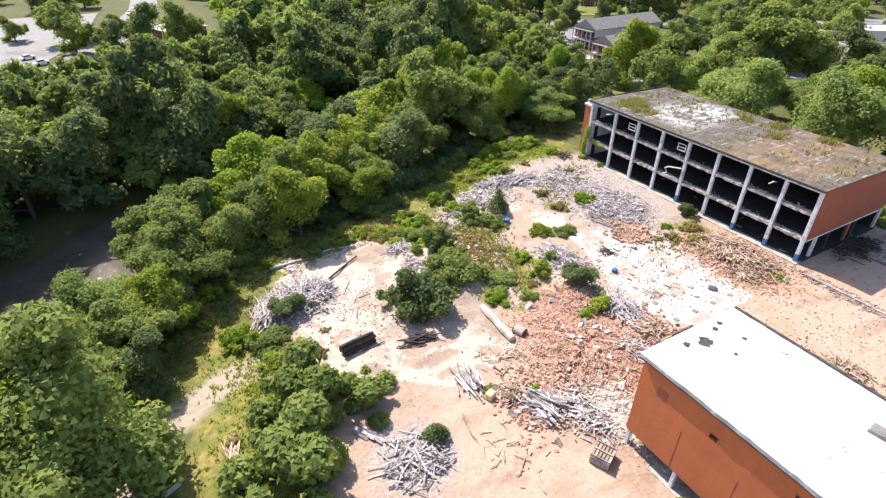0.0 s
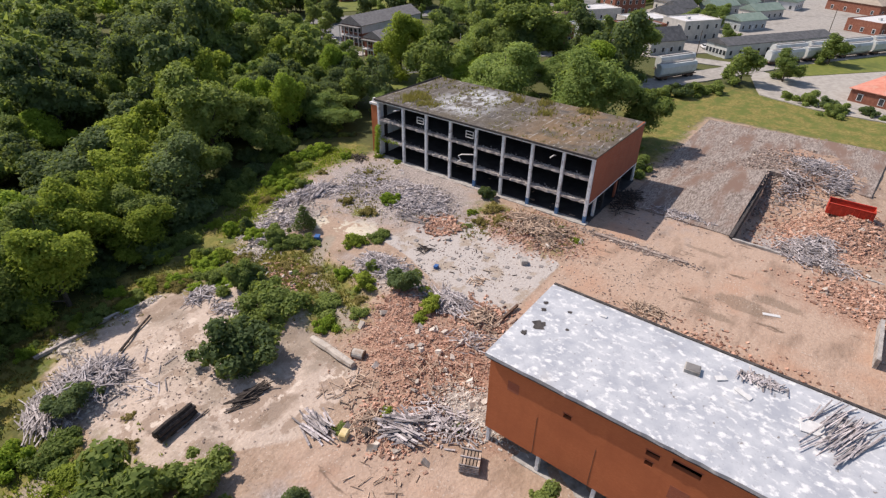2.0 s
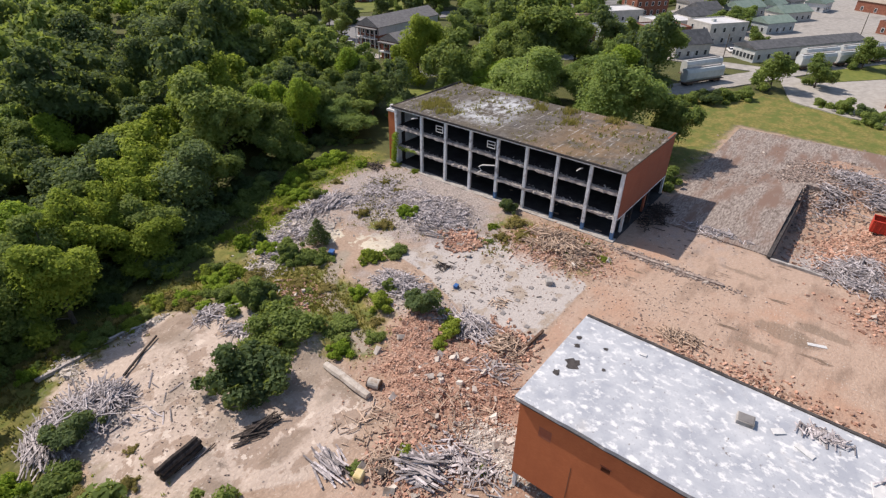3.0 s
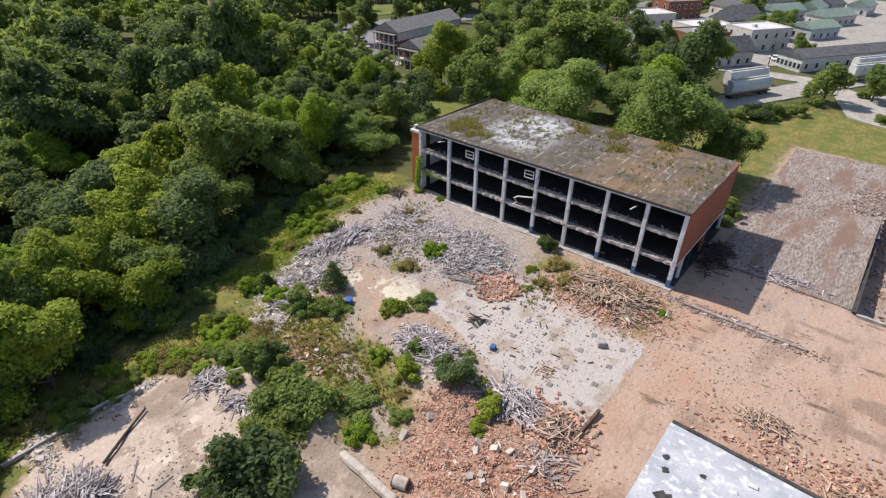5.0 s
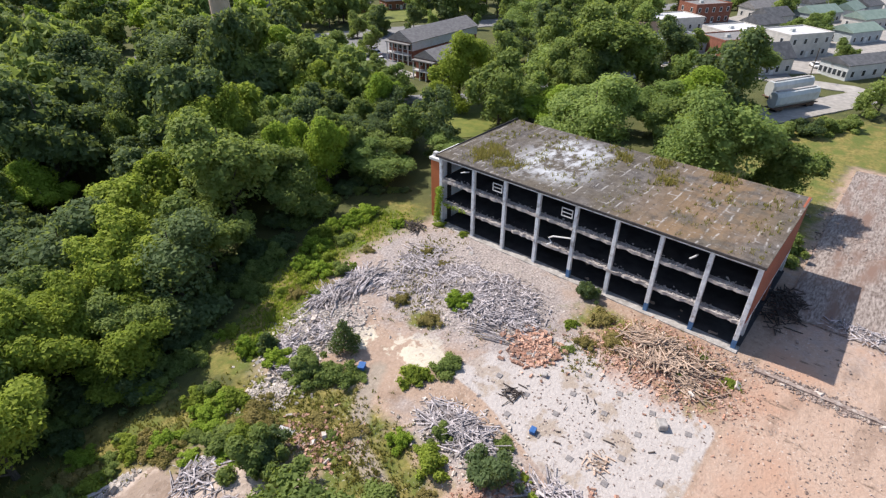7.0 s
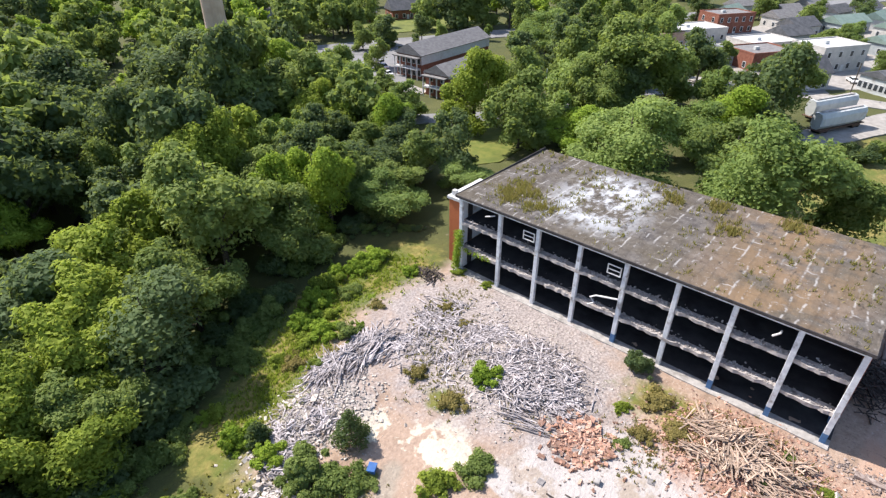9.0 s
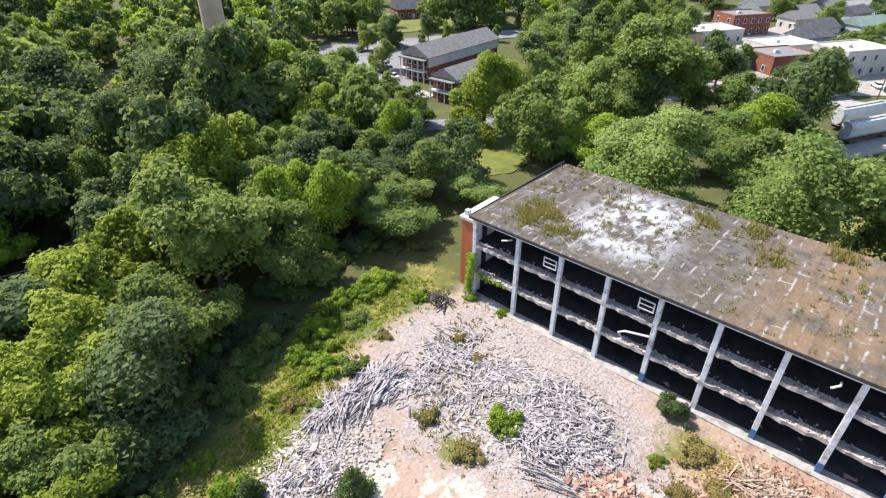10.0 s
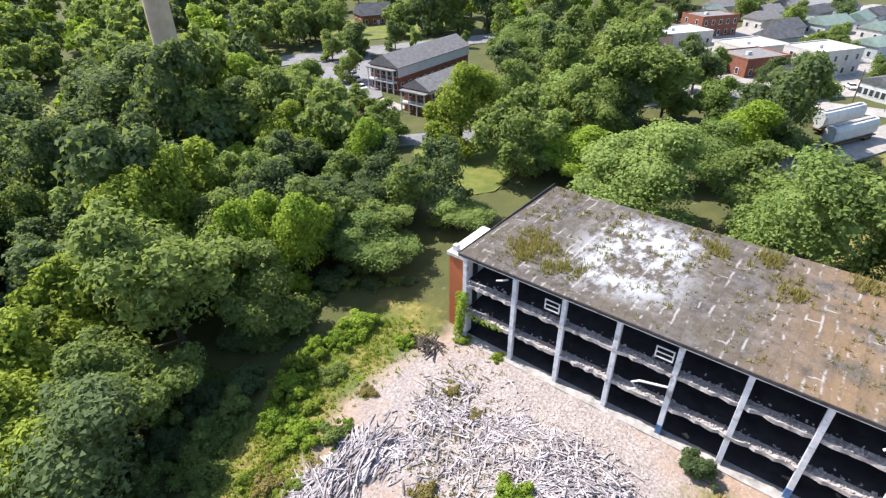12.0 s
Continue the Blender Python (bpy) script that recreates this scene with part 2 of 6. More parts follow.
def mossy_roof():
    """Built-up roofing with pale flakes in rows along x, brown moss towards low y."""
    m, nt, b = nodes_of("mossy_flaking_roof", 0.95)
    v = coords(nt)
    sep = nt.nodes.new("ShaderNodeSeparateXYZ")
    nt.links.new(v, sep.inputs[0])
    x, y = sep.outputs[0], sep.outputs[1]
    c = mixed(nt, noise_fac(nt, v, 0.9, 6), (0.065, 0.057, 0.053), (0.152, 0.137, 0.125))
    moss = calc(nt, "MULTIPLY", noise_fac(nt, v, 0.16, 4, 0.40, 0.58), 0.6)
    c = mixed(nt, moss, c, (0.099, 0.080, 0.053))

    def band(s, lo, hi, soft):
        up = nt.nodes.new("ShaderNodeMapRange")
        up.inputs[1].default_value, up.inputs[2].default_value = lo, lo + soft
        nt.links.new(s, up.inputs[0])
        dn = nt.nodes.new("ShaderNodeMapRange")
        dn.inputs[1].default_value, dn.inputs[2].default_value = hi, hi - soft
        nt.links.new(s, dn.inputs[0])
        return calc(nt, "MULTIPLY", up.outputs[0], dn.outputs[0])

    orange = calc(nt, "MULTIPLY", band(y, 31, 50, 7), noise_fac(nt, v, 0.22, 4, 0.38, 0.55))
    c = mixed(nt, calc(nt, "MULTIPLY", orange, 0.7), c, (0.220, 0.141, 0.076))
    plates = nt.nodes.new("ShaderNodeTexBrick")
    plates.inputs["Scale"].default_value = 1.0
    plates.inputs["Brick Width"].default_value, plates.inputs["Row Height"].default_value = 5.2, 1.15
    plates.inputs["Mortar Size"].default_value, plates.inputs["Mortar Smooth"].default_value = 0.16, 0.9
    plates.inputs["Color1"].default_value, plates.inputs["Color2"].default_value = (0.35, 0.35, 0.35, 1), (0.65, 0.65, 0.65, 1)
    wob = nt.nodes.new("ShaderNodeTexNoise")
    wob.inputs["Scale"].default_value = 0.7
    nt.links.new(v, wob.inputs["Vector"])
    shift = nt.nodes.new("ShaderNodeVectorMath")
    shift.operation = "MULTIPLY_ADD"
    shift.inputs[1].default_value = (0.9, 0.5, 0.0)
    nt.links.new(wob.outputs[1], shift.inputs[0])
    nt.links.new(v, shift.inputs[2])
    nt.links.new(shift.outputs[0], plates.inputs["Vector"])
    hue = nt.nodes.new("ShaderNodeHueSaturation")
    nt.links.new(calc(nt, "ADD", calc(nt, "MULTIPLY", plates.outputs[0], 0.3), 0.83), hue.inputs["Value"])
    nt.links.new(c, hue.inputs["Color"])
    c = hue.outputs[0]
    flakes = calc(nt, "MULTIPLY", plates.outputs["Fac"], noise_fac(nt, coords(nt, (0.8, 0.5, 1)), 0.7, 7, 0.50, 0.60))
    c = mixed(nt, calc(nt, "MULTIPLY", flakes, 0.55), c, (0.471, 0.456, 0.441))
    c = mixed(nt, calc(nt, "MULTIPLY", noise_fac(nt, v, 3.2, 7, 0.62, 0.70), 0.55), c, (0.40, 0.38, 0.36))
    c = mixed(nt, calc(nt, "MULTIPLY", noise_fac(nt, coords(nt, (0.6, 1.2, 1)), 1.1, 7, 0.60, 0.70), 0.8), c, (0.040, 0.034, 0.028))
    pale = calc(nt, "MULTIPLY", calc(nt, "MULTIPLY", band(y, 54, 69, 5), band(x, 79.5, 98.5, 4)), noise_fac(nt, coords(nt, (0.6, 1, 1)), 0.75, 8, 0.44, 0.56, 0.7))
    c = mixed(nt, calc(nt, "MULTIPLY", pale, 0.9), c, (0.456, 0.471, 0.494))
    nt.links.new(c, b.inputs["Base Color"])
    relief(nt, b, noise_fac(nt, v, 2.0, 5), 0.6, 0.06)
    return m


SILVER, MOSSY = silver_roof(), mossy_roof()


def ground_material():
    m, nt, b = nodes_of("site_ground", 0.95)
    v = coords(nt)
    fine = noise_fac(nt, v, 2.2, 8, 0.32, 0.68, 0.7)
    coarse = noise_fac(nt, v, 0.12, 5, 0.3, 0.7)

    def zone(name, soft=0.25, break_up=0.7):
        a = nt.nodes.new("ShaderNodeAttribute")
        a.attribute_name = name
        s = calc(nt, "ADD", a.outputs["Fac"], calc(nt, "MULTIPLY", calc(nt, "SUBTRACT", noise_fac(nt, v, 0.5, 6, 0.2, 0.8), 0.5), break_up))
        r = nt.nodes.new("ShaderNodeMapRange")
        r.inputs[1].default_value, r.inputs[2].default_value = 0.5 - soft, 0.5 + soft
        nt.links.new(s, r.inputs[0])
        return r.outputs[0]

    wild = mixed(nt, coarse, (0.045, 0.062, 0.018), (0.115, 0.118, 0.036))
    c = mixed(nt, fine, wild, (0.075, 0.078, 0.026))
    dirt = mixed(nt, fine, (0.29, 0.205, 0.15), (0.41, 0.305, 0.235))
    dirt = mixed(nt, noise_fac(nt, v, 0.3, 5, 0.5, 0.7), dirt, (0.228, 0.160, 0.114))
    c = mixed(nt, zone("dirt"), c, dirt)
    conc = mixed(nt, fine, (0.40, 0.32, 0.265), (0.50, 0.41, 0.345))
    conc = mixed(nt, noise_fac(nt, v, 0.30, 7, 0.525, 0.555), conc, (0.31, 0.235, 0.185))
    conc = mixed(nt, noise_fac(nt, v, 0.55, 5, 0.60, 0.63), conc, (0.56, 0.475, 0.405))
    conc = mixed(nt, calc(nt, "MULTIPLY", noise_fac(nt, v, 0.10, 7, 0.52, 0.60), 0.75), conc, (0.24, 0.195, 0.155))
    conc = mixed(nt, noise_fac(nt, coords(nt, (1, 0.4, 1)), 0.6, 6, 0.64, 0.72), conc, (0.182, 0.144, 0.118))
    c = mixed(nt, zone("slab", 0.1, 0.35), c, conc)
    floor = mixed(nt, fine, (0.37, 0.335, 0.315), (0.45, 0.415, 0.39))
    floor = mixed(nt, noise_fac(nt, v, 0.25, 7, 0.54, 0.60), floor, (0.33, 0.275, 0.225))
    floor = mixed(nt, noise_fac(nt, v, 1.3, 7, 0.62, 0.70), floor, (0.25, 0.21, 0.18))
    c = mixed(nt, zone("floor", 0.1, 0.35), c, floor)
    yard = mixed(nt, fine, (0.35, 0.25, 0.19), (0.44, 0.325, 0.255))
    yard = mixed(nt, noise_fac(nt, coords(nt, (0.5, 1.2, 1)), 0.25, 6, 0.52, 0.66), yard, (0.258, 0.182, 0.137))
    yard = mixed(nt, noise_fac(nt, v, 0.09, 4, 0.5, 0.65), yard, (0.395, 0.251, 0.179))
    yard = mixed(nt, noise_fac(nt, coords(nt, (1.3, 0.35, 1)), 0.4, 7, 0.62, 0.67), yard, (0.167, 0.118, 0.087))
    yard = mixed(nt, calc(nt, "MULTIPLY", noise_fac(nt, v, 1.7, 6, 0.60, 0.70), 0.6), yard, (0.205, 0.144, 0.106))
    c = mixed(nt, zone("yard", 0.2, 0.4), c, yard)
    c = mixed(nt, calc(nt, "MULTIPLY", zone("stain", 0.12, 0.7), 0.7), c, (0.21, 0.155, 0.115))
    cream = mixed(nt, fine, (0.517, 0.456, 0.350), (0.593, 0.540, 0.441))
    c = mixed(nt, zone("cream", 0.06, 1.2), c, cream)
    red = mixed(nt, noise_fac(nt, v, 3.5, 7, 0.35, 0.65), (0.20, 0.105, 0.07), (0.42, 0.27, 0.20))
    c = mixed(nt, zone("brick", 0.3, 0.9), c, red)
    grey = mixed(nt, noise_fac(nt, v, 3.5, 7, 0.35, 0.65), (0.20, 0.17, 0.16), (0.42, 0.37, 0.345))
    c = mixed(nt, zone("litter", 0.3, 0.9), c, grey)
    dry = mixed(nt, noise_fac(nt, v, 1.4, 7, 0.35, 0.65), (0.12, 0.108, 0.028), (0.265, 0.220, 0.068))
    dry = mixed(nt, noise_fac(nt, v, 0.3, 5, 0.42, 0.60), dry, (0.105, 0.128, 0.027))
    c = mixed(nt, zone("grass", 0.2, 0.9), c, dry)
    track = mixed(nt, fine, (0.258, 0.213, 0.167), (0.350, 0.296, 0.236))
    c = mixed(nt, zone("track", 0.25, 0.5), c, track)
    bare = nt.nodes.new("ShaderNodeAttribute")
    bare.attribute_name = "dirt"
    crumbs = calc(nt, "MULTIPLY", calc(nt, "MULTIPLY", noise_fac(nt, v, 2.6, 4, 0.585, 0.63), noise_fac(nt, v, 0.21, 4, 0.40, 0.62)), bare.outputs["Fac"])
    c = mixed(nt, calc(nt, "MULTIPLY", crumbs, 0.45), c, (0.13, 0.095, 0.072))
    pale = calc(nt, "MULTIPLY", calc(nt, "MULTIPLY", noise_fac(nt, coords(nt, (1, 1, 0.3)), 3.4, 4, 0.60, 0.64), noise_fac(nt, v, 0.17, 4, 0.42, 0.62)), bare.outputs["Fac"])
    c = mixed(nt, calc(nt, "MULTIPLY", pale, 0.55), c, (0.58, 0.53, 0.48))
    nt.links.new(c, b.inputs["Base Color"])
    relief(nt, b, noise_fac(nt, v, 3.0, 6, 0.2, 0.8), 0.8, 0.09)
    return m


GROUND = ground_material()


def water_material():
    m, nt, b = nodes_of("creek_water", 0.06)
    v = coords(nt)
    nt.links.new(mixed(nt, noise_fac(nt, v, 0.15, 4), (0.075, 0.066, 0.052), (0.135, 0.118, 0.098)), b.inputs["Base Color"])
    b.inputs["Specular IOR Level"].default_value = 0.6
    relief(nt, b, noise_fac(nt, v, 1.6, 4), 0.5, 0.06)
    return m


WATER = water_material()

# ---- building helpers ----
def link_mesh(name, verts, faces, material, parent=None, label=""):
    me = bpy.data.meshes.new(name)
    me.from_pydata(verts, [], faces)
    for mat in (material if isinstance(material, (list, tuple)) else [material]):
        me.materials.append(mat)
    me.update()
    ob = new(name, me)
    ob.parent = parent
    if label:
        ob["label"] = label
    return ob


def part(name, bm, material, parent, label=""):
    me = bpy.data.meshes.new(name)
    bm.to_mesh(me)
    bm.free()
    me.materials.append(material)
    ob = new(name, me)
    ob.parent = parent
    if label:
        ob["label"] = label
    return ob


def thing(name, m, label, category, group="", kind=""):
    ob = new(name)
    ob.empty_display_size = 0.3
    ob.matrix_world = m
    return tagged(ob, label, category, group, kind)


BOX_F = [(0, 1, 3, 2), (4, 6, 7, 5), (0, 4, 5, 1), (2, 3, 7, 6), (0, 2, 6, 4), (1, 5, 7, 3)]


def add_box(bm, x0, y0, z0, x1, y1, z1, bevel=0.0):
    vs = [bm.verts.new((x, y, z)) for x in (x0, x1) for y in (y0, y1) for z in (z0, z1)]
    fs = [bm.faces.new([vs[i] for i in f]) for f in BOX_F]
    if bevel:
        es = list({e for f in fs for e in f.edges})
        bmesh.ops.bevel(bm, geom=es, offset=bevel, segments=1, affect="EDGES")
    return vs


def box_part(name, x0, y0, z0, x1, y1, z1, material, parent, label="", bevel=0.02):
    bm = bmesh.new()
    add_box(bm, x0, y0, z0, x1, y1, z1, bevel)
    bmesh.ops.recalc_face_normals(bm, faces=bm.faces[:])
    return part(name, bm, material, parent, label)


def tube(bm, pts, radii, sides=8, caps=True):
    rings = []
    for i, (p, r) in enumerate(zip(pts, radii)):
        p = Vector(p)
        d = (Vector(pts[min(i + 1, len(pts) - 1)]) - Vector(pts[max(i - 1, 0)])).normalized()
        q = d.to_track_quat("Z", "Y")
        rings.append([bm.verts.new(p + q @ Vector((r * math.cos(a), r * math.sin(a), 0))) for a in (2 * math.pi * k / sides for k in range(sides))])
    for a, b in zip(rings, rings[1:]):
        for k in range(sides):
            bm.faces.new((a[k], a[(k + 1) % sides], b[(k + 1) % sides], b[k]))
    if caps:
        bm.faces.new(rings[0][::-1])
        bm.faces.new(rings[-1])
    return rings


def tube_part(name, pts, radii, material, parent, label="", sides=8):
    bm = bmesh.new()
    tube(bm, pts, radii, sides)
    return part(name, bm, material, parent, label)


# ---- ground ----
CREEK = np.array([(-140, 20), (-70, 45), (-38, 62), (-19, 76), (-5, 92), (14, 104), (31, 112), (47, 125), (62, 150), (76, 176), (84, 215), (80, 300), (60, 420)], float)


def line_distance(x, y, line):
    best = np.full(np.shape(x), 1e9)
    for (ax, ay), (bx, by) in zip(line[:-1], line[1:]):
        dx, dy = bx - ax, by - ay
        t = np.clip(((x - ax) * dx + (y - ay) * dy) / (dx * dx + dy * dy), 0, 1)
        best = np.minimum(best, np.hypot(x - ax - t * dx, y - ay - t * dy))
    return best


def smooth(a, b, v):
    t = np.clip((v - a) / (b - a), 0, 1)
    return t * t * (3 - 2 * t)


def inside(x, y, poly, soft=1.5):
    """1 inside the polygon, 0 outside, soft over some metres."""
    poly = np.array(poly, float)
    closed = np.vstack([poly, poly[:1]])
    d = line_distance(x, y, closed)
    odd = np.zeros(np.shape(x), bool)
    for (ax, ay), (bx, by) in zip(closed[:-1], closed[1:]):
        if ay != by:
            odd ^= ((ay > y) != (by > y)) & (x < (bx - ax) * (y - ay) / (by - ay) + ax)
    return np.clip(0.5 + np.where(odd, d, -d) / (2 * soft), 0, 1)


def blob(x, y, cx, cy, rx, ry):
    return np.clip(1.5 - np.hypot((x - cx) / rx, (y - cy) / ry), 0, 1)


def ripple(x, y):
    return 0.10 * np.sin(0.9 * x + 1.3 * np.sin(0.7 * y)) * np.sin(0.8 * y + 1.1 * np.sin(0.6 * x + 1)) + 0.06 * np.sin(2.1 * x + 0.5 * y) * np.sin(1.7 * y - 0.8 * x)


# heaps of earth and brick that belong to the ground: centre, radii, height
HEAPS = [(39, 33, 7, 8, 1.2), (44.5, 41, 4, 4, 0.8), (71, 38, 6, 8, 0.9), (67, 57, 8, 9, 0.9), (52, 71, 8, 5, 0.5),
         (13, 58, 5, 5, 0.8), (47, 46, 4, 7, 0.8), (34.5, 51, 4, 5, 0.9), (103, -2, 9, 7, 1.6), (122, 6, 16, 12, 1.2), (33, 60, 4, 3, 0.6), (37, 22.5, 4, 5, 0.8)]


def ground_z(x, y):
    x, y = np.asarray(x, float), np.asarray(y, float)
    d = line_distance(x, y, CREEK)
    north = smooth(100, 135, y) * (x > -30)
    z = -2.2 * smooth(48, 26, d) - 3.2 * smooth(17 - 7 * north, 8 - 5 * north, d)
    flat = inside(x, y, [(50, 28), (50, 50), (66, 48), (66, 28)], 2) + inside(x, y, [(46, -60), (46, 28), (88, 28), (88, -60)], 2)
    z = z + ripple(x, y) * (1 - 0.85 * np.clip(flat, 0, 1)) * np.clip(1.4 - np.hypot(x - 50, y - 50) / 200, 0, 1)
    for cx, cy, rx, ry, h in HEAPS:
        q = np.clip(1 - ((x - cx) / rx) ** 2 - ((y - cy) / ry) ** 2, 0, 1)
        z = z + h * q * (0.75 + 1.5 * np.abs(ripple(1.7 * x, 1.7 * y)) * 2)
    pit = smooth(88.2, 89.0, x) * smooth(120, 112, x) * smooth(-3, 8, y) * (y < 12.2)
    return z - 2.5 * pit


def gz(x, y):
    return float(ground_z(x, y))


def spread(lo, hi, step, far):
    core = np.arange(lo, hi + step, step)
    out = [hi + step * 1.6]
    while out[-1] < far:
        out.append(out[-1] + (out[-1] - (out[-2] if len(out) > 1 else hi)) * 1.3)
    low = [lo - (v - hi) for v in out][::-1]
    return np.concatenate([low, core, out])


def build_ground():
    xs, ys = spread(-30, 145, 0.8, 2500), spread(-25, 125, 0.8, 2500)
    X, Y = np.meshgrid(xs, ys)
    Z = ground_z(X, Y)
    nx, ny = len(xs), len(ys)
    verts = np.stack([X.ravel(), Y.ravel(), Z.ravel()], 1)
    i = np.arange(nx * ny).reshape(ny, nx)
    faces = np.stack([i[:-1, :-1].ravel(), i[:-1, 1:].ravel(), i[1:, 1:].ravel(), i[1:, :-1].ravel()], 1)
    ob = link_mesh("ground", verts.tolist(), faces.tolist(), GROUND)
    ob.data.polygons.foreach_set("use_smooth", np.ones(len(faces), bool))
    x, y = X.ravel(), Y.ravel()
    site = [(3, 18), (9, 34), (12, 44), (9, 54), (12, 66), (14, 70), (29, 71), (38, 64), (42, 72), (50, 76), (60, 80), (70, 80), (78, 78), (101, 77), (101, 34), (146, 31), (146, -70), (-14, -70)]
    zones = {
        "dirt": inside(x, y, site, 2),
        "slab": np.maximum.reduce([
            inside(x, y, [(11, 46), (12, 57), (13, 69), (28, 68), (36, 60), (37, 50), (34.5, 46), (33.5, 37), (24, 35), (15, 42)], 0.8)        ]),
        "floor": inside(x, y, [(50, 29.5), (50, 38), (54, 49), (54.5, 54), (66, 51), (69, 42), (65.5, 29.5)], 0.6),
        "yard": np.maximum(inside(x, y, [(46, -70), (46, 29), (88.4, 29), (88.4, -70)], 0.8), 0.9 * inside(x, y, [(20, 14), (16, 30), (22, 36), (30, 32), (32, 14)], 3)),
        "cream": np.maximum.reduce([blob(x, y, 55, 58, 3.5, 4.5), blob(x, y, 47.5, 70, 5, 4), blob(x, y, 52, 66, 3, 3)]) * 0.62,
        "brick": np.maximum.reduce([blob(x, y, 39, 33, 6, 9), blob(x, y, 44, 40, 5, 3.5), blob(x, y, 71, 37, 5.5, 8), blob(x, y, 56, 6, 7, 20) * 0.5, blob(x, y, 100, 0, 12, 10) * 0.7, blob(x, y, 81, -9, 6, 12), blob(x, y, 36, 24, 4, 6), blob(x, y, 122, 12, 17, 13) * 0.72]),
        "litter": np.maximum.reduce([blob(x, y, 67, 57, 8, 9), 1.25 * blob(x, y, 69, 63, 11, 15), blob(x, y, 50, 71, 8, 5) * 0.8, blob(x, y, 14, 59, 4.5, 4.5), blob(x, y, 48, 46, 3, 8), blob(x, y, 112, 22, 26, 8) * 0.75, blob(x, y, 95, 4, 6, 6), blob(x, y, 16, 30, 4, 4)]),
        "grass": np.maximum.reduce([
            np.clip(1.3 - line_distance(x, y, np.array([(-12, 38), (-2, 56), (6, 66), (14, 72.5), (28, 73), (38, 66), (42, 60), (41, 53), (39, 47)])) / 5.5, 0, 1),
            np.clip(1.3 - line_distance(x, y, np.array([(4, 52), (6, 45), (2, 38), (-2, 25)])) / 7.5, 0, 1),
            np.clip(1.3 - line_distance(x, y, np.array([(42, 75), (52, 80), (62, 84), (76, 83)])) / 5.5, 0, 1),
            inside(x, y, [(101, 31), (103, 42), (140, 50), (175, 42), (178, -40), (146, -40), (146, 31)], 3),
            blob(x, y, 73, 45, 3, 5) * 0.7, blob(x, y, 68, 33, 3, 3) * 0.5, blob(x, y, 59, 62, 1.6, 2) * 0.9]),
        "stain": np.maximum.reduce([blob(x, y, 71.5, 7, 1.6, 3.6), blob(x, y, 74.5, 3.5, 1.0, 3.0), blob(x, y, 67, 9, 0.8, 2.5) * 0.8, blob(x, y, 82, 14, 0.8, 4) * 0.7, blob(x, y, 27, 65, 4.5, 2.5) * 0.75, blob(x, y, 24, 40, 3.5, 1.2) * 0.75]),
        "track": np.clip(1.3 - line_distance(x, y, np.array([(-12, 28), (-8, 41), (-2, 47), (4, 50), (10, 49)])) / 2.6, 0, 1) + np.clip(1.2 - line_distance(x, y, np.array([(38, 44), (40.5, 50), (42, 55), (46, 58), (50, 60)])) / 1.3, 0, 1),
    }
    for name, v in zones.items():
        at = ob.data.attributes.new(name, "FLOAT", "POINT")
        at.data.foreach_set("value", v.astype(np.float32))
    return tagged(ob, "site ground of pale dirt, concrete, brick dust and dry grass", "ground", kind="structure")


build_ground()


def strip(name, line, width, z, material, label, category, follow=True, lift=0.05):
    """A paved or wet strip along a line, laid on the ground."""
    pts = []
    for a, b in zip(line[:-1], line[1:]):
        n = max(2, int(math.dist(a, b) / 3))
        pts += [(a[0] + (b[0] - a[0]) * k / n, a[1] + (b[1] - a[1]) * k / n) for k in range(n)]
    pts.append(line[-1])
    vs, fs = [], []
    for i, p in enumerate(pts):
        a, b = pts[max(i - 1, 0)], pts[min(i + 1, len(pts) - 1)]
        d = Vector((b[0] - a[0], b[1] - a[1])).normalized()
        for s in (-1, 1):
            q = (p[0] - s * d.y * width / 2, p[1] + s * d.x * width / 2)
            h = gz(*q) + lift if follow else z
            vs += [(*q, h), (*q, h - 0.3)]
    for i in range(len(pts) - 1):
        a, b = 4 * i, 4 * i + 4
        fs += [(a, b, b + 2, a + 2), (a + 1, a + 3, b + 3, b + 1), (a, a + 1, b + 1, b), (a + 2, b + 2, b + 3, a + 3)]
    return tagged(link_mesh(name, vs, fs, material), label, category, kind="structure")


strip("water", [tuple(p) for p in CREEK], 22, -4.7, WATER, "muddy creek water between wooded banks", "water", follow=False)


def pad(name, poly, material, label, category, lift=0.06):
    """A flat paved or planted area, laid on the ground."""
    n = len(poly)
    vs = [(x, y, gz(x, y) + lift) for x, y in poly] + [(x, y, gz(x, y) - 0.4) for x, y in poly]
    fs = [tuple(range(n)), tuple(range(2 * n - 1, n - 1, -1))] + [(i, n + i, n + (i + 1) % n, (i + 1) % n) for i in range(n)]
    return tagged(link_mesh(name, vs, fs, material), label, category, kind="structure")

# ---- the gutted mill ----
AX0, AX1, AY0, AY1, AH = 78.2, 98.8, 31.8, 76.1, 11.4
BAY, STOREY = (AY1 - AY0) / 8, 3.8


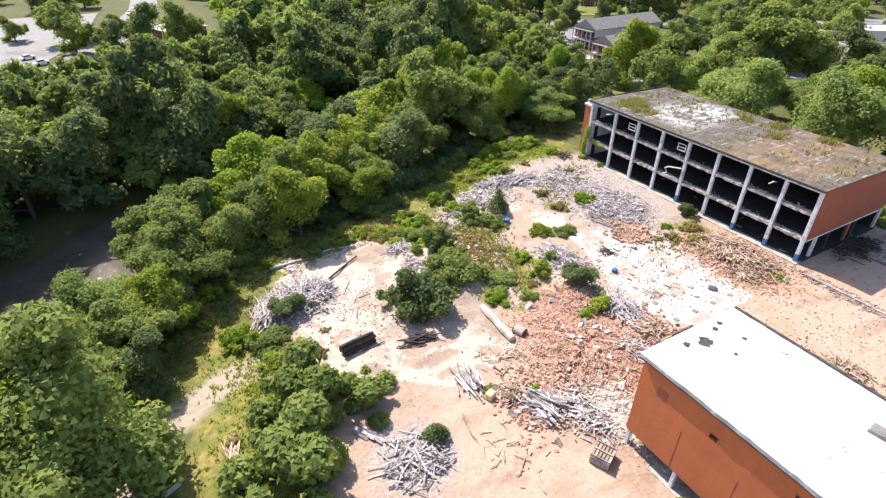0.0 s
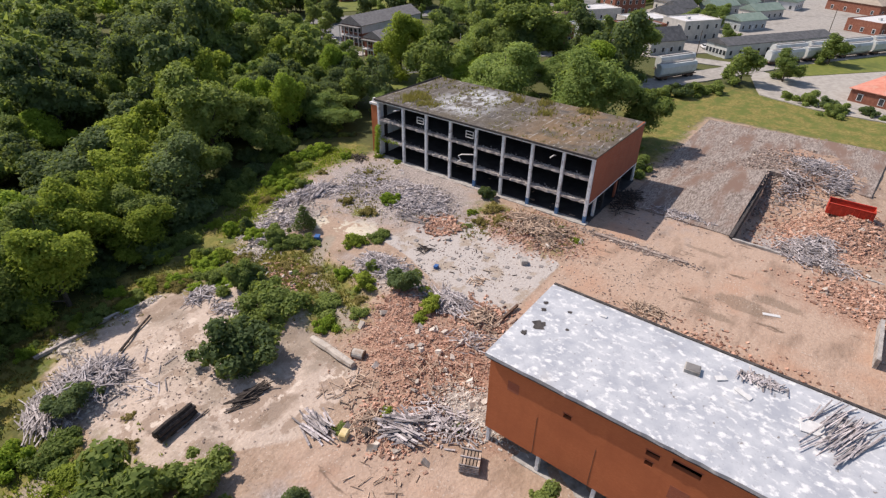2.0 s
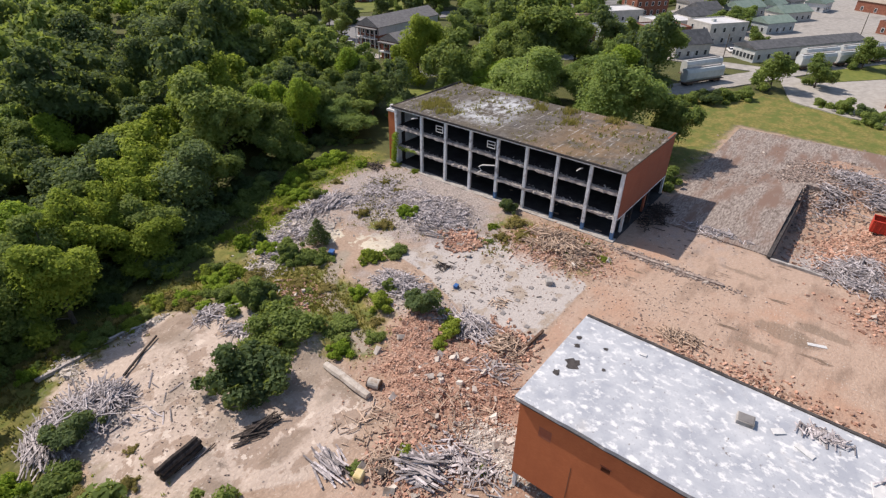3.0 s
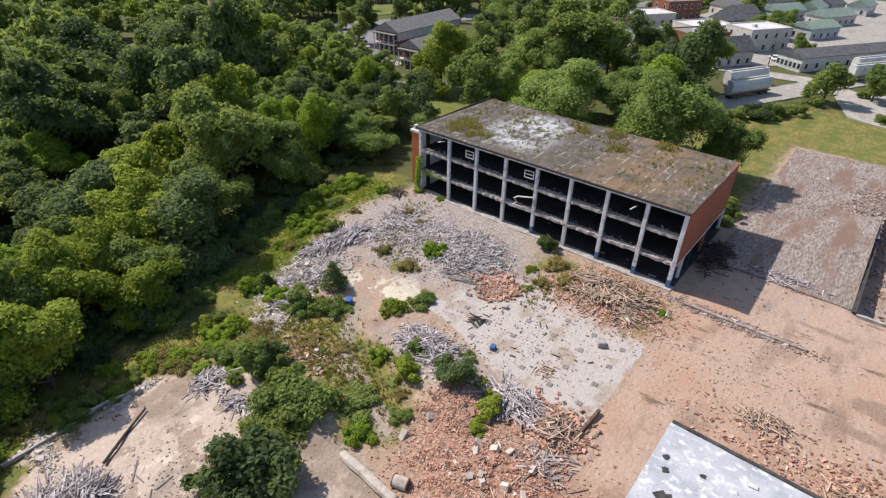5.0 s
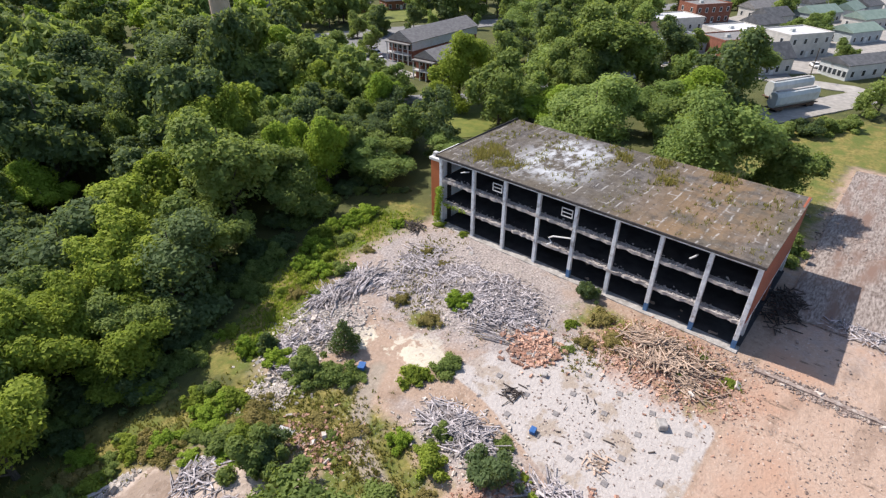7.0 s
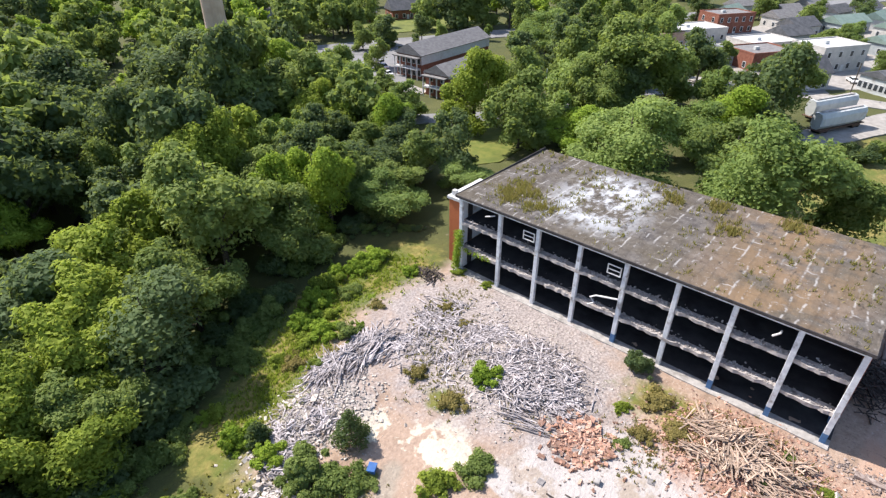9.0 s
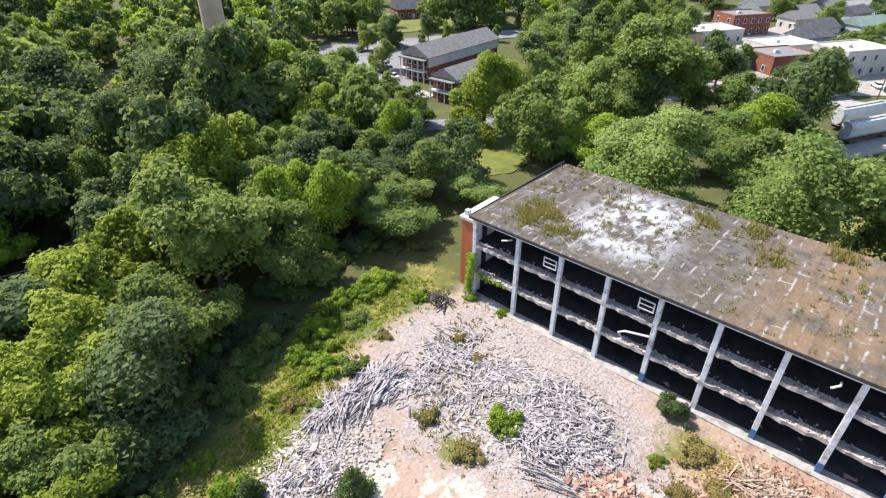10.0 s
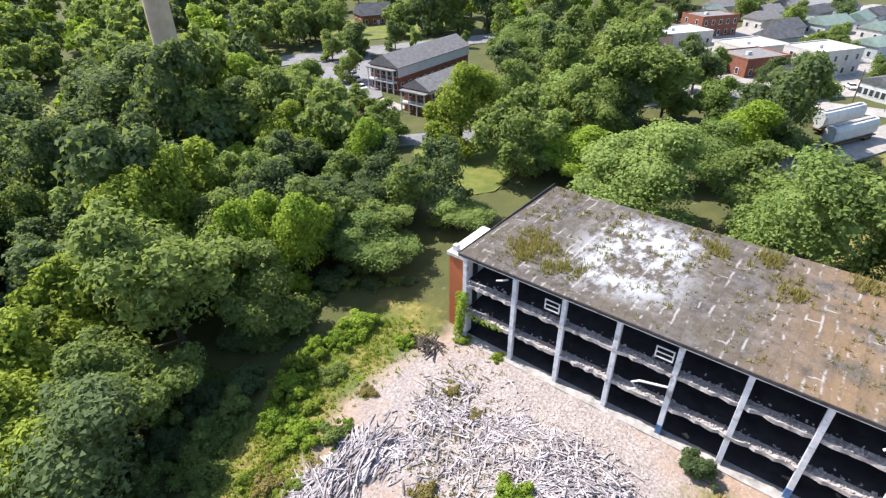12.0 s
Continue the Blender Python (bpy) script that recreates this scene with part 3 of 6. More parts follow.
def ragged_slab(name, x0, x1, y0, y1, z0, z1, material, parent, label, seed):
    """A floor slab whose front edge (low x) is broken and uneven."""
    rng = random.Random(seed)
    n = 90
    vs, fs = [], []
    for i in range(n + 1):
        y = y0 + (y1 - y0) * i / n
        e = x0 + rng.uniform(-0.10, 0.16)
        top = z1 + rng.uniform(-0.03, 0.05)
        low = z0 - rng.uniform(0, 0.08)
        vs += [(e, y, low), (e + rng.uniform(-0.04, 0.08), y, top), (x1, y, z1), (x1, y, z0)]
    for i in range(n):
        a, b = 4 * i, 4 * i + 4
        fs += [(a, a + 1, b + 1, b), (a + 1, a + 2, b + 2, b + 1), (a + 2, a + 3, b + 3, b + 2), (a + 3, a, b, b + 3)]
    fs += [(0, 3, 2, 1), (4 * n, 4 * n + 1, 4 * n + 2, 4 * n + 3)]
    return link_mesh(name, vs, fs, material, parent, label)


def debris(name, spots, size, material, parent=None, label="", seed=0, flat=0.6, long=1.6):
    """Many small broken pieces as one mesh. spots: places (x, y, z)."""
    rng = np.random.default_rng(seed)
    n = len(spots)
    base = np.array([(x, y, z) for x in (-0.5, 0.5) for y in (-0.5, 0.5) for z in (-0.5, 0.5)])
    s = rng.uniform(size[0], size[1], (n, 1, 1)) * np.stack([rng.uniform(0.8, long, n), rng.uniform(0.5, 1.0, n), rng.uniform(0.3, flat, n)], 1)[:, None, :]
    v = base[None] * s * rng.uniform(0.75, 1.15, (n, 8, 3))
    a, t, u = rng.uniform(0, 6.283, n), rng.normal(0, 0.35, n), rng.normal(0, 0.35, n)
    ca, sa, ct, st, cu, su = np.cos(a), np.sin(a), np.cos(t), np.sin(t), np.cos(u), np.sin(u)
    x, y, z = v[..., 0], v[..., 1], v[..., 2]
    x, z = x * ct[:, None] - z * st[:, None], x * st[:, None] + z * ct[:, None]
    y, z = y * cu[:, None] - z * su[:, None], y * su[:, None] + z * cu[:, None]
    x, y = x * ca[:, None] - y * sa[:, None], x * sa[:, None] + y * ca[:, None]
    v = np.stack([x, y, z], 2) + np.asarray(spots, float)[:, None, :]
    f = (np.array(BOX_F)[None] + 8 * np.arange(n)[:, None, None]).reshape(-1, 4)
    ob = link_mesh(name, v.reshape(-1, 3).tolist(), f.tolist(), material, parent, label)
    if parent:
        ob["kind"] = "stuff"
    return ob


def build_mill():
    t = thing("mill_building", pose(0, 0, 0), "gutted three-storey concrete frame mill with mossy flat roof", "building")
    box_part("ground_floor", AX0 - 0.6, AY0 - 0.3, -0.8, AX0 + 0.8, AY1 + 0.3, 0.12, CONCRETE, t, "stained concrete sill")
    # behind the sill the floors turn to INNER: the depth's shade is painted
    box_part("ground_floor", AX0 + 0.81, AY0 - 0.3, -0.8, AX1, AY1 + 0.3, 0.11, INNER, t, "ground floor with interior shade painted dark")
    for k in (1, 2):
        box_part("floor", AX0 + 1.0, AY0 + 0.3, k * STOREY - 0.32, AX1 - 0.36, AY1 - 0.42, k * STOREY - 0.01, INNER, t, "concrete floor with interior shade painted dark", 0)
        ragged_slab("floor_slab", AX0, AX0 + 0.99, AY0 + 0.3, AY1 - 0.3, k * STOREY - 0.34, k * STOREY, SLABEDGE, t, "broken concrete floor slab edge", k)
        rng = np.random.default_rng(10 + k)
        n = 650
        xs = AX0 + 0.1 + np.abs(rng.normal(0, 0.55, n))
        ys = rng.uniform(AY0 + 0.5, AY1 - 0.5, n)
        debris("rubble", np.stack([xs, ys, np.full(n, k * STOREY + 0.06)], 1), (0.06, 0.26), SLABEDGE, t, "grey rubble along the floor edge", 20 + k)
    # roof
    n = 60
    rng = random.Random(4)
    vs, fs = [], []
    for i in range(n + 1):
        y = AY0 - 0.15 + (AY1 - AY0 + 0.3) * i / n
        e, d = rng.uniform(-0.05, 0.05), rng.uniform(-0.04, 0.04)
        vs += [(AX0 - 0.28 + e, y, AH - 0.22), (AX0 - 0.28 + e, y, AH + d), (AX0 + 10, y, AH - 0.12 + d), (AX1 + 0.25 + e, y, AH - 0.3), (AX1 + 0.2, y, AH - 0.55)]
    for i in range(n):
        a, b = 5 * i, 5 * i + 5
        fs += [tuple((a + j, a + (j + 1) % 5, b + (j + 1) % 5, b + j)) for j in range(5)]
    fs += [(0, 4, 3, 2, 1), (5 * n, 5 * n + 1, 5 * n + 2, 5 * n + 3, 5 * n + 4)]
    roof = link_mesh("roof", vs, fs, MOSSY, t, "mossy flaking flat roof with tufts of weed")
    box_part("fascia", AX0 - 0.36, AY0 - 0.16, AH - 0.32, AX0 - 0.24, AY1 + 0.16, AH + 0.02, DARKTRIM, roof, "dark tarred roof edge")
    box_part("fascia", AX0 - 0.10, AY0 + 0.2, AH - 0.62, AX0 + 0.28, AY1 - 0.2, AH - 0.23, COLUMN, roof, "pale beam under the roof edge")
    box_part("fascia", AX0 - 0.3, AY1 + 0.12, AH - 0.3, AX1 + 0.2, AY1 + 0.24, AH + 0.05, DARKTRIM, roof)
    # frame
    for i, y in enumerate((32.1, 36.95, 42.4, 47.8, 53.2, 58.65, 64.05, 69.5, 75.6)):
        c = box_part("column", AX0 - 0.05, y - 0.24, 0.1, AX0 + 0.42, y + 0.24, AH - 0.3, COLUMN, t, "pale painted concrete column", 0.03)
        if i in (0, 1, 2, 4):
            box_part("paint_band", AX0 - 0.055, y - 0.245, 0.12, AX0 + 0.425, y + 0.245, 1.3, BLUEPAINT, c, "faded blue paint at the column foot", 0)
        # inner rows repeat the pale columns in INNER, shade put into their colour
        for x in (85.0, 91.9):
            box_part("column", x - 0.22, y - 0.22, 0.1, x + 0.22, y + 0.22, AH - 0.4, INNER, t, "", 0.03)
    # rear wall and doorway panel are painted dark in place of interior shade
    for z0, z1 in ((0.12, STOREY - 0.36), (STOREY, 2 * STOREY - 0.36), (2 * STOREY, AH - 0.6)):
        box_part("back_wall", AX1 - 0.35, AY0 + 0.3, z0, AX1, AY1 - 0.3, z1 + 0.1, INNER, t, "rear wall with interior shade painted dark")
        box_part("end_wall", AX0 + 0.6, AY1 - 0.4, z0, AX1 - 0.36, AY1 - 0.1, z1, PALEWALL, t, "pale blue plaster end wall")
        box_part("doorway", AX0 + 1.6, AY1 - 0.415, z0 + 0.02, AX0 + 2.6, AY1 - 0.395, z0 + 2.2, INNER, t, "doorway panel with shade painted dark")
    box_part("brick_back", AX1, AY0 + 0.02, 0.1, AX1 + 0.2, AY1, AH - 0.6, RED_BRICK, t, "red brick rear face")
    box_part("brick_end", AX0 + 0.45, AY0 - 0.02, STOREY - 0.3, AX1 + 0.2, AY0 + 0.26, AH - 0.25, RED_BRICK, t, "red brick end wall above an open ground floor")
    for k in range(7):
        x = AX0 + 3.2 + k * 2.9
        if k in (0, 3, 6):
            box_part("pillar", x - 0.3, AY0 - 0.02, 0.1, x + 0.3, AY0 + 0.3, STOREY - 0.32, WHITE if k != 3 else RED_BRICK, t, "white painted end pillar")
    box_part("panel", AX0 + 3.0, AY0 + 0.3, 0.12, AX0 + 4.4, AY0 + 0.42, 2.4, BLUEPAINT, t, "blue door panel")
    box_part("end_beam", AX0 + 0.43, AY0 - 0.04, STOREY - 0.5, AX1, AY0 + 0.28, STOREY - 0.305, COLUMN, t, "pale beam under the brick end")
    # hanging window frames and bent pipe
    for y0, y1, z0, z1 in ((64.4, 66.0, 8.9, 10.1), (53.6, 55.2, 8.9, 10.1)):
        f = bmesh.new()
        for a, b, c, d in ((y0, y1, z0, z0 + 0.12), (y0, y1, z1 - 0.12, z1), (y0, y0 + 0.12, z0 + 0.12, z1 - 0.12), (y1 - 0.12, y1, z0 + 0.12, z1 - 0.12), (y0 + 0.12, y1 - 0.12, (z0 + z1) / 2 - 0.05, (z0 + z1) / 2 + 0.05)):
            add_box(f, AX0 - 0.16, a, c, AX0 - 0.07, b, d)
        part("window_frame", f, WHITE, t, "white window frame hanging in the open bay")
    tube_part("pipe", [(AX0 - 0.1, 53.4, 6.1), (AX0 - 0.3, 55.8, 5.6), (AX0 - 0.4, 56.4, 5.2), (AX0 - 0.35, 55.9, 4.6), (AX0 - 0.3, 56.6, 4.0)], [0.11] * 5, WHITE, t, "bent white pipe hanging from the bay")
    tube_part("gutter_stub", [(AX0 + 0.2, 38.4, 9.9), (AX0 - 0.5, 38.4, 10.1), (AX0 - 0.6, 38.9, 9.6)], [0.1] * 3, WHITE, t, "white pipe elbow on a column")
    tube_part("gutter_stub", [(AX0 + 0.2, 70.4, 10.2), (AX0 - 0.3, 70.8, 10.2), (AX0 - 0.4, 71.4, 10.0)], [0.09] * 3, WHITE, t)
    # brick stair tower
    a = thing("stair_tower", pose(0, 0, 0), "narrow brick stair tower with white cap beside the mill", "tower")
    box_part("wall", 79.4, AY1 + 0.3, -0.5, 86.0, 78.6, 9.6, ORANGE_BRICK, a, "orange brick wall")
    box_part("cap", 79.2, AY1 + 0.29, 9.6, 86.2, 78.8, 10.0, WHITE, a, "white coping cap")
    box_part("chimney", 79.7, 77.8, 10.0, 80.3, 78.4, 10.7, WHITE, a, "white chimney stub")
    return t


build_mill()

# ---- the orange brick block ----
def build_block():
    x0, x1, y0, y1, zb, zt = 33.8, 45.6, -60.0, 21.7, 2.1, 11.3
    t = thing("brick_block", pose(0, 0, 0), "long orange-painted brick block on columns with silver roof", "building")
    holes = [(14.0, 14.7, 8.3, 8.8), (7.15, 8.15, 9.0, 9.55), (7.45, 8.05, 8.0, 8.5), (4.3, 6.3, 9.2, 9.9), (-4.0, -3.0, 8.4, 9.2), (-14.0, -12.0, 8.6, 9.4)]
    ys = sorted({y0, y1, *[h[0] for h in holes], *[h[1] for h in holes]})
    front = thing("front_wall", pose(0, 0, 0), "", "")
    front.parent = t
    front["label"] = "orange-painted brick wall with punched holes"
    for a, b in zip(ys, ys[1:]):
        here = sorted([h for h in holes if h[0] <= a and h[1] >= b], key=lambda h: h[2])
        z = zb
        for h in here:
            box_part("wall_panel", x0, a, z, x0 + 0.35, b, h[2], ORANGE_BRICK, front, "", 0)
            z = h[3]
        box_part("wall_panel", x0, a, z, x0 + 0.35, b, zt - 0.42, ORANGE_BRICK, front, "", 0)
    for h in holes:
        box_part("lintel", x0 - 0.03, h[0] - 0.1, h[3], x0 + 0.36, h[1] + 0.1, h[3] + 0.1, RED_BRICK, front, "brick lintel", 0)
    for y, z, s in ((19.3, 8.6, 0.55), (5.2, 6.6, 0.7)):
        box_part("patch", x0 - 0.012, y - s, z - s, x0 + 0.1, y + s, z + s, RED_BRICK, front, "bricked-up patch", 0)
    for y in (16.8, 11.6):
        box_part("downpipe", x0 - 0.02, y - 0.02, zb, x0, y + 0.02, zb + 4.6, RUST, front, "thin rusty streaked pipe", 0)
    box_part("end_wall", x0 + 0.36, y1 - 0.35, zb, x1, y1, zt - 0.42, ORANGE_BRICK, t)
    box_part("back_wall", x1 - 0.35, y0, zb, x1, y1 - 0.36, zt - 0.42, ORANGE_BRICK, t)
    box_part("far_wall", x0 + 0.36, y0, zb, x1 - 0.36, y0 + 0.35, zt - 0.42, ORANGE_BRICK, t)
    # underside in INNER: shade below the block is put into its colour
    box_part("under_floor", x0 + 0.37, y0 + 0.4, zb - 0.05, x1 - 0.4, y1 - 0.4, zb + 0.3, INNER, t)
    # roof with a ragged pale rim
    rng = random.Random(9)
    n = 90
    vs, fs = [], []
    for i in range(n + 1):
        y = y0 - 0.3 + (y1 + 0.65 - y0) * i / n
        e = rng.uniform(-0.05, 0.05)
        vs += [(x0 - 0.35 + e, y, zt - 0.40), (x0 - 0.38 + e, y, zt - 0.02), (x0 + 0.3, y, zt + rng.uniform(0, 0.04)), (x1 + 0.1, y, zt + rng.uniform(0, 0.04)), (x1 + 0.1, y, zt - 0.40)]
    for i in range(n):
        a, b = 5 * i, 5 * i + 5
        fs += [tuple((a + j, a + (j + 1) % 5, b + (j + 1) % 5, b + j)) for j in range(5)]
    fs += [(0, 4, 3, 2, 1), (5 * n, 5 * n + 1, 5 * n + 2, 5 * n + 3, 5 * n + 4)]
    roof = link_mesh("roof", vs, fs, SILVER, t, "silver-coated flat roof with pale stains")
    box_part("parapet", x1 + 0.02, y0, zt - 0.1, x1 + 0.3, y1 + 0.3, zt + 0.14, DARKTRIM, roof, "dark low parapet")
    box_part("drip_edge", x0 - 0.33, y0, zt - 0.56, x0 - 0.02, y1 + 0.2, zt - 0.41, DARKTRIM, roof, "dark drip edge")
    # torn patches
    for cx, cy, r, s in ((39.3, 20.2, 0.75, 1), (37.6, 20.75, 0.38, 2), (41.5, 20.9, 0.3, 3), (42.6, 18.8, 0.25, 4), (40.2, 17.9, 0.2, 5), (42.5, 21.2, 0.28, 6)):
        rr = random.Random(s)
        vv = [(cx + r * rr.uniform(0.55, 1.1) * math.cos(a), cy + r * rr.uniform(0.5, 1.1) * math.sin(a), zt + 0.045) for a in (k * 0.5236 for k in range(12))]
        vv += [(x, y, z - 0.03) for x, y, z in vv]
        link_mesh("torn_patch", vv, [tuple(range(12))] + [(k, k + 12, (k + 1) % 12 + 12, (k + 1) % 12) for k in range(12)], DARKTRIM, roof, "dark torn hole in the roofing")
    h = thing("roof_hatch", pose(41.9, 7.7, zt + 0.03, 0, 0, 8), "low grey roof hatch curb on the silver roof", "hatch")
    b = bmesh.new()
    add_box(b, -0.5, -0.6, 0, 0.5, 0.6, 0.35, 0.03)
    part("curb", b, CONCRETE, h)
    box_part("lid", -0.42, -0.52, 0.35, 0.42, 0.52, 0.39, ROOF_GREY, h, "grey metal lid")
    for x, y, w, d, r in ((41.3, -0.9, 1.3, 1.6, 12), (42.4, 5.6, 0.5, 0.9, 40), (41.7, 3.8, 0.45, 1.3, -20), (43.9, 16.1, 0.3, 0.6, 10)):
        p = thing("loose_panel", pose(x, y, zt + 0.06, 2, -2, r), "pale loose roofing panel lying on the roof", "panel")
        box_part("sheet", -w / 2, -d / 2, 0, w / 2, d / 2, 0.09, WHITE, p, "", 0.015)
    # open ground floor: columns, joists
    for i in range(15):
        y = y1 - 0.3 - i * 5.2
        for x in (x0 + 0.25, x0 + 5.6, x1 - 0.25):
            box_part("column", x - 0.17, y - 0.17, -0.9, x + 0.17, y + 0.17, zb + 0.02, COLUMN, t, "pale ground-floor column", 0.03)
    box_part("ground_floor", x0 - 0.1, y0, -1.0, x1, y1 - 3, 0.03, CONCRETE, t, "dusty concrete ground floor")
    # wall behind the columns, painted dark as the shade of the open floor
    box_part("core_wall", x0 + 7.5, y0 + 1, 0.03, x0 + 7.8, y1 - 6, zb - 0.06, INNER, t, "inner wall with shade painted dark")


build_block()

# ---- walls in the ground ----
def long_wall(name, a, b, z0, z1, thick, material, label, category="wall"):
    d = Vector((b[0] - a[0], b[1] - a[1]))
    n = max(4, int(d.length))
    u = d.normalized()
    s = Vector((-u.y, u.x)) * thick / 2
    rng = random.Random(name + str(a[0]))
    vs, fs = [], []
    for i in range(n + 1):
        p = Vector(a) + d * i / n
        top = z1 + rng.uniform(-0.10, 0.06)
        vs += [(p.x - s.x, p.y - s.y, z0), (p.x - s.x, p.y - s.y, top), (p.x + s.x, p.y + s.y, top), (p.x + s.x, p.y + s.y, z0)]
    for i in range(n):
        q, r = 4 * i, 4 * i + 4
        fs += [tuple((q + j, r + j, r + (j + 1) % 4, q + (j + 1) % 4)) for j in range(4)]
    fs += [(0, 1, 2, 3), (4 * n + 3, 4 * n + 2, 4 * n + 1, 4 * n)]
    return tagged(link_mesh(name, vs, fs, material), label, category)


# face turned from the sun: its shade is painted with the dark trim colour
long_wall("retaining_wall", (88.4, 12.3), (117, 12.3), -3.6, 0.22, 0.5, DARKTRIM, "wall of a sunken basement beside a slab, its shade painted dark")
long_wall("retaining_wall", (88.4, 12.0), (88.4, -30), -3.6, 0.06, 0.4, CONCRETE, "low concrete edge of the sunken basement")
long_wall("low_wall", (76.3, 29.2), (76.8, 15.4), -0.3, 0.28, 0.55, LITTER, "long low broken concrete kerb beside the yard")
long_wall("low_wall", (68.3, -7.3), (77, -7.3), -0.4, 1.4, 0.4, CONCRETE, "short concrete wall stub in the rubble")
long_wall("edge_kerb", (13.0, 69.2), (20, 69.4), gz(16, 69) - 0.3, gz(16, 69) + 0.35, 0.35, SLABEDGE, "pale kerb along the slab edge", "kerb")
long_wall("edge_kerb", (20.2, 69.4), (28, 68.2), gz(24, 69) - 0.3, gz(24, 69) + 0.35, 0.35, SLABEDGE, "pale kerb along the slab edge", "kerb")
pad("raised_slab", [(88.7, 12.6), (117.4, 12.6), (117.4, -4), (146, -6), (143, 29.6), (100.5, 29.6), (88.7, 29.4)], surface("littered_slab", (0.12, 0.092, 0.078), (0.36, 0.31, 0.278), 2.6, (0.19, 0.125, 0.098), 0.22, stretch=(0.4, 1.5, 1), lo3=0.47, hi3=0.62), "weathered concrete slab littered with broken brick", "slab", 0.22)

# ---- plants ----
def leaf_cloud(lobes, count, size, rng, core=True):
    """Leaf clumps over a set of lobes (x, y, z, r): vertices and faces."""
    lobes = np.array(lobes)
    w = lobes[:, 3] ** 2
    pick = rng.choice(len(lobes), count, p=w / w.sum())
    d = rng.normal(0, 1, (count, 3))
    d[:, 2] += 0.25
    d /= np.linalg.norm(d, axis=1)[:, None]
    r = lobes[pick, 3] * rng.uniform(0.70, 1.25, count)
    c = lobes[pick, :3] + d * r[:, None] * np.array([1, 1, 0.85])
    nrm = d + rng.normal(0, 0.55, (count, 3))
    nrm[:, 2] += 0.35
    nrm /= np.linalg.norm(nrm, axis=1)[:, None]
    t = np.cross(nrm, rng.normal(0, 1, (count, 3)))
    t /= np.linalg.norm(t, axis=1)[:, None]
    b = np.cross(nrm, t)
    s = size * rng.uniform(0.6, 1.4, count)[:, None]
    v = np.stack([c + t * s * 1.15, c - t * s * 0.6 + b * s * 0.75, c - t * s * 0.6 - b * s * 0.75], 1).reshape(-1, 3)
    f = np.arange(count * 3).reshape(-1, 3)
    v, f = v.tolist(), f.tolist()
    if core:
        bm = bmesh.new()
        bmesh.ops.create_icosphere(bm, subdivisions=1, radius=1)
        cv = [tuple(q.co) for q in bm.verts]
        cf = [[q.index for q in g.verts] for g in bm.faces]
        bm.free()
        for x, y, z, rad in lobes:
            o = len(v)
            v += [[x + 0.74 * rad * p[0], y + 0.74 * rad * p[1], z + 0.62 * rad * p[2]] for p in cv]
            f += [[o + k for k in g] for g in cf]
    return v, f


def tree_lobes(rng, radius, low, high, n):
    """Lobes that fill a broad, uneven crown between two heights."""
    out = [(0, 0, low + (high - low) * 0.45, radius * 0.62), (0.2 * radius, -0.1 * radius, low + (high - low) * 0.68, radius * 0.5)]
    for k in range(n):
        h = ((k * 0.618) % 1) ** 0.9
        reach = radius * math.sqrt(max(0.05, 1 - (abs(h - 0.38) / 0.66) ** 2.2)) * rng.uniform(0.55, 1.0)
        a = 2.4 * k + rng.uniform(-0.5, 0.5)
        out.append((reach * math.cos(a), reach * math.sin(a), low + (high - low) * (h + rng.uniform(-0.06, 0.10)), radius * rng.uniform(0.14, 0.30)))
    return out


def make_tree(name, radius, height, count, leaf, material, seed, label, category="tree", lobes_n=44, trunk_r=0.28, skirt=0.10):
    rng = np.random.default_rng(seed)
    t = thing(name, pose(0, 0, 0), label, category)
    low = height * skirt
    lobes = tree_lobes(rng, radius, low, height - radius * 0.25, lobes_n)
    v, f = leaf_cloud(lobes, count, leaf, rng)
    bm = bmesh.new()
    lean = rng.uniform(-0.4, 0.4, 2)
    tube(bm, [(0, 0, -1.5), (lean[0] * 0.4, lean[1] * 0.4, low * 0.7), (lean[0], lean[1], height * 0.6), (lean[0] * 1.3, lean[1] * 1.3, height * 0.85)], [trunk_r * 1.5, trunk_r, trunk_r * 0.6, trunk_r * 0.15], 7)
    for k in range(7):
        x, y, z, r = lobes[2 + k * 2]
        z0 = low * 0.75 + 0.09 * k * (height - low)
        tube(bm, [(lean[0] * 0.6, lean[1] * 0.6, z0), (x * 0.5, y * 0.5, (z0 + z) / 2 + 0.3), (x, y, z)], [trunk_r * 0.45, trunk_r * 0.3, trunk_r * 0.1], 5)
    part("trunk", bm, BARK, t)
    link_mesh("crown", v, f, material, t)
    return t


def place(kinds, spots, group):
    """Puts the made things at the spots (kind, x, y, scale, height factor); the first of each kind is moved there, others are copies."""
    used = set()
    for k, x, y, s, hf in spots:
        m = pose(x, y, gz(x, y) - 0.1, 0, 0, (x * 53 + y * 31) % 360) @ Matrix.Diagonal((s, s, s * hf, 1))
        if k in used:
            ob = copy_thing(kinds[k], m @ Matrix.Diagonal((*[1 / q for q in kinds[k].scale], 1)))
        else:
            ob = kinds[k]
            ob.matrix_basis = m
            used.add(k)
        ob["group"] = group


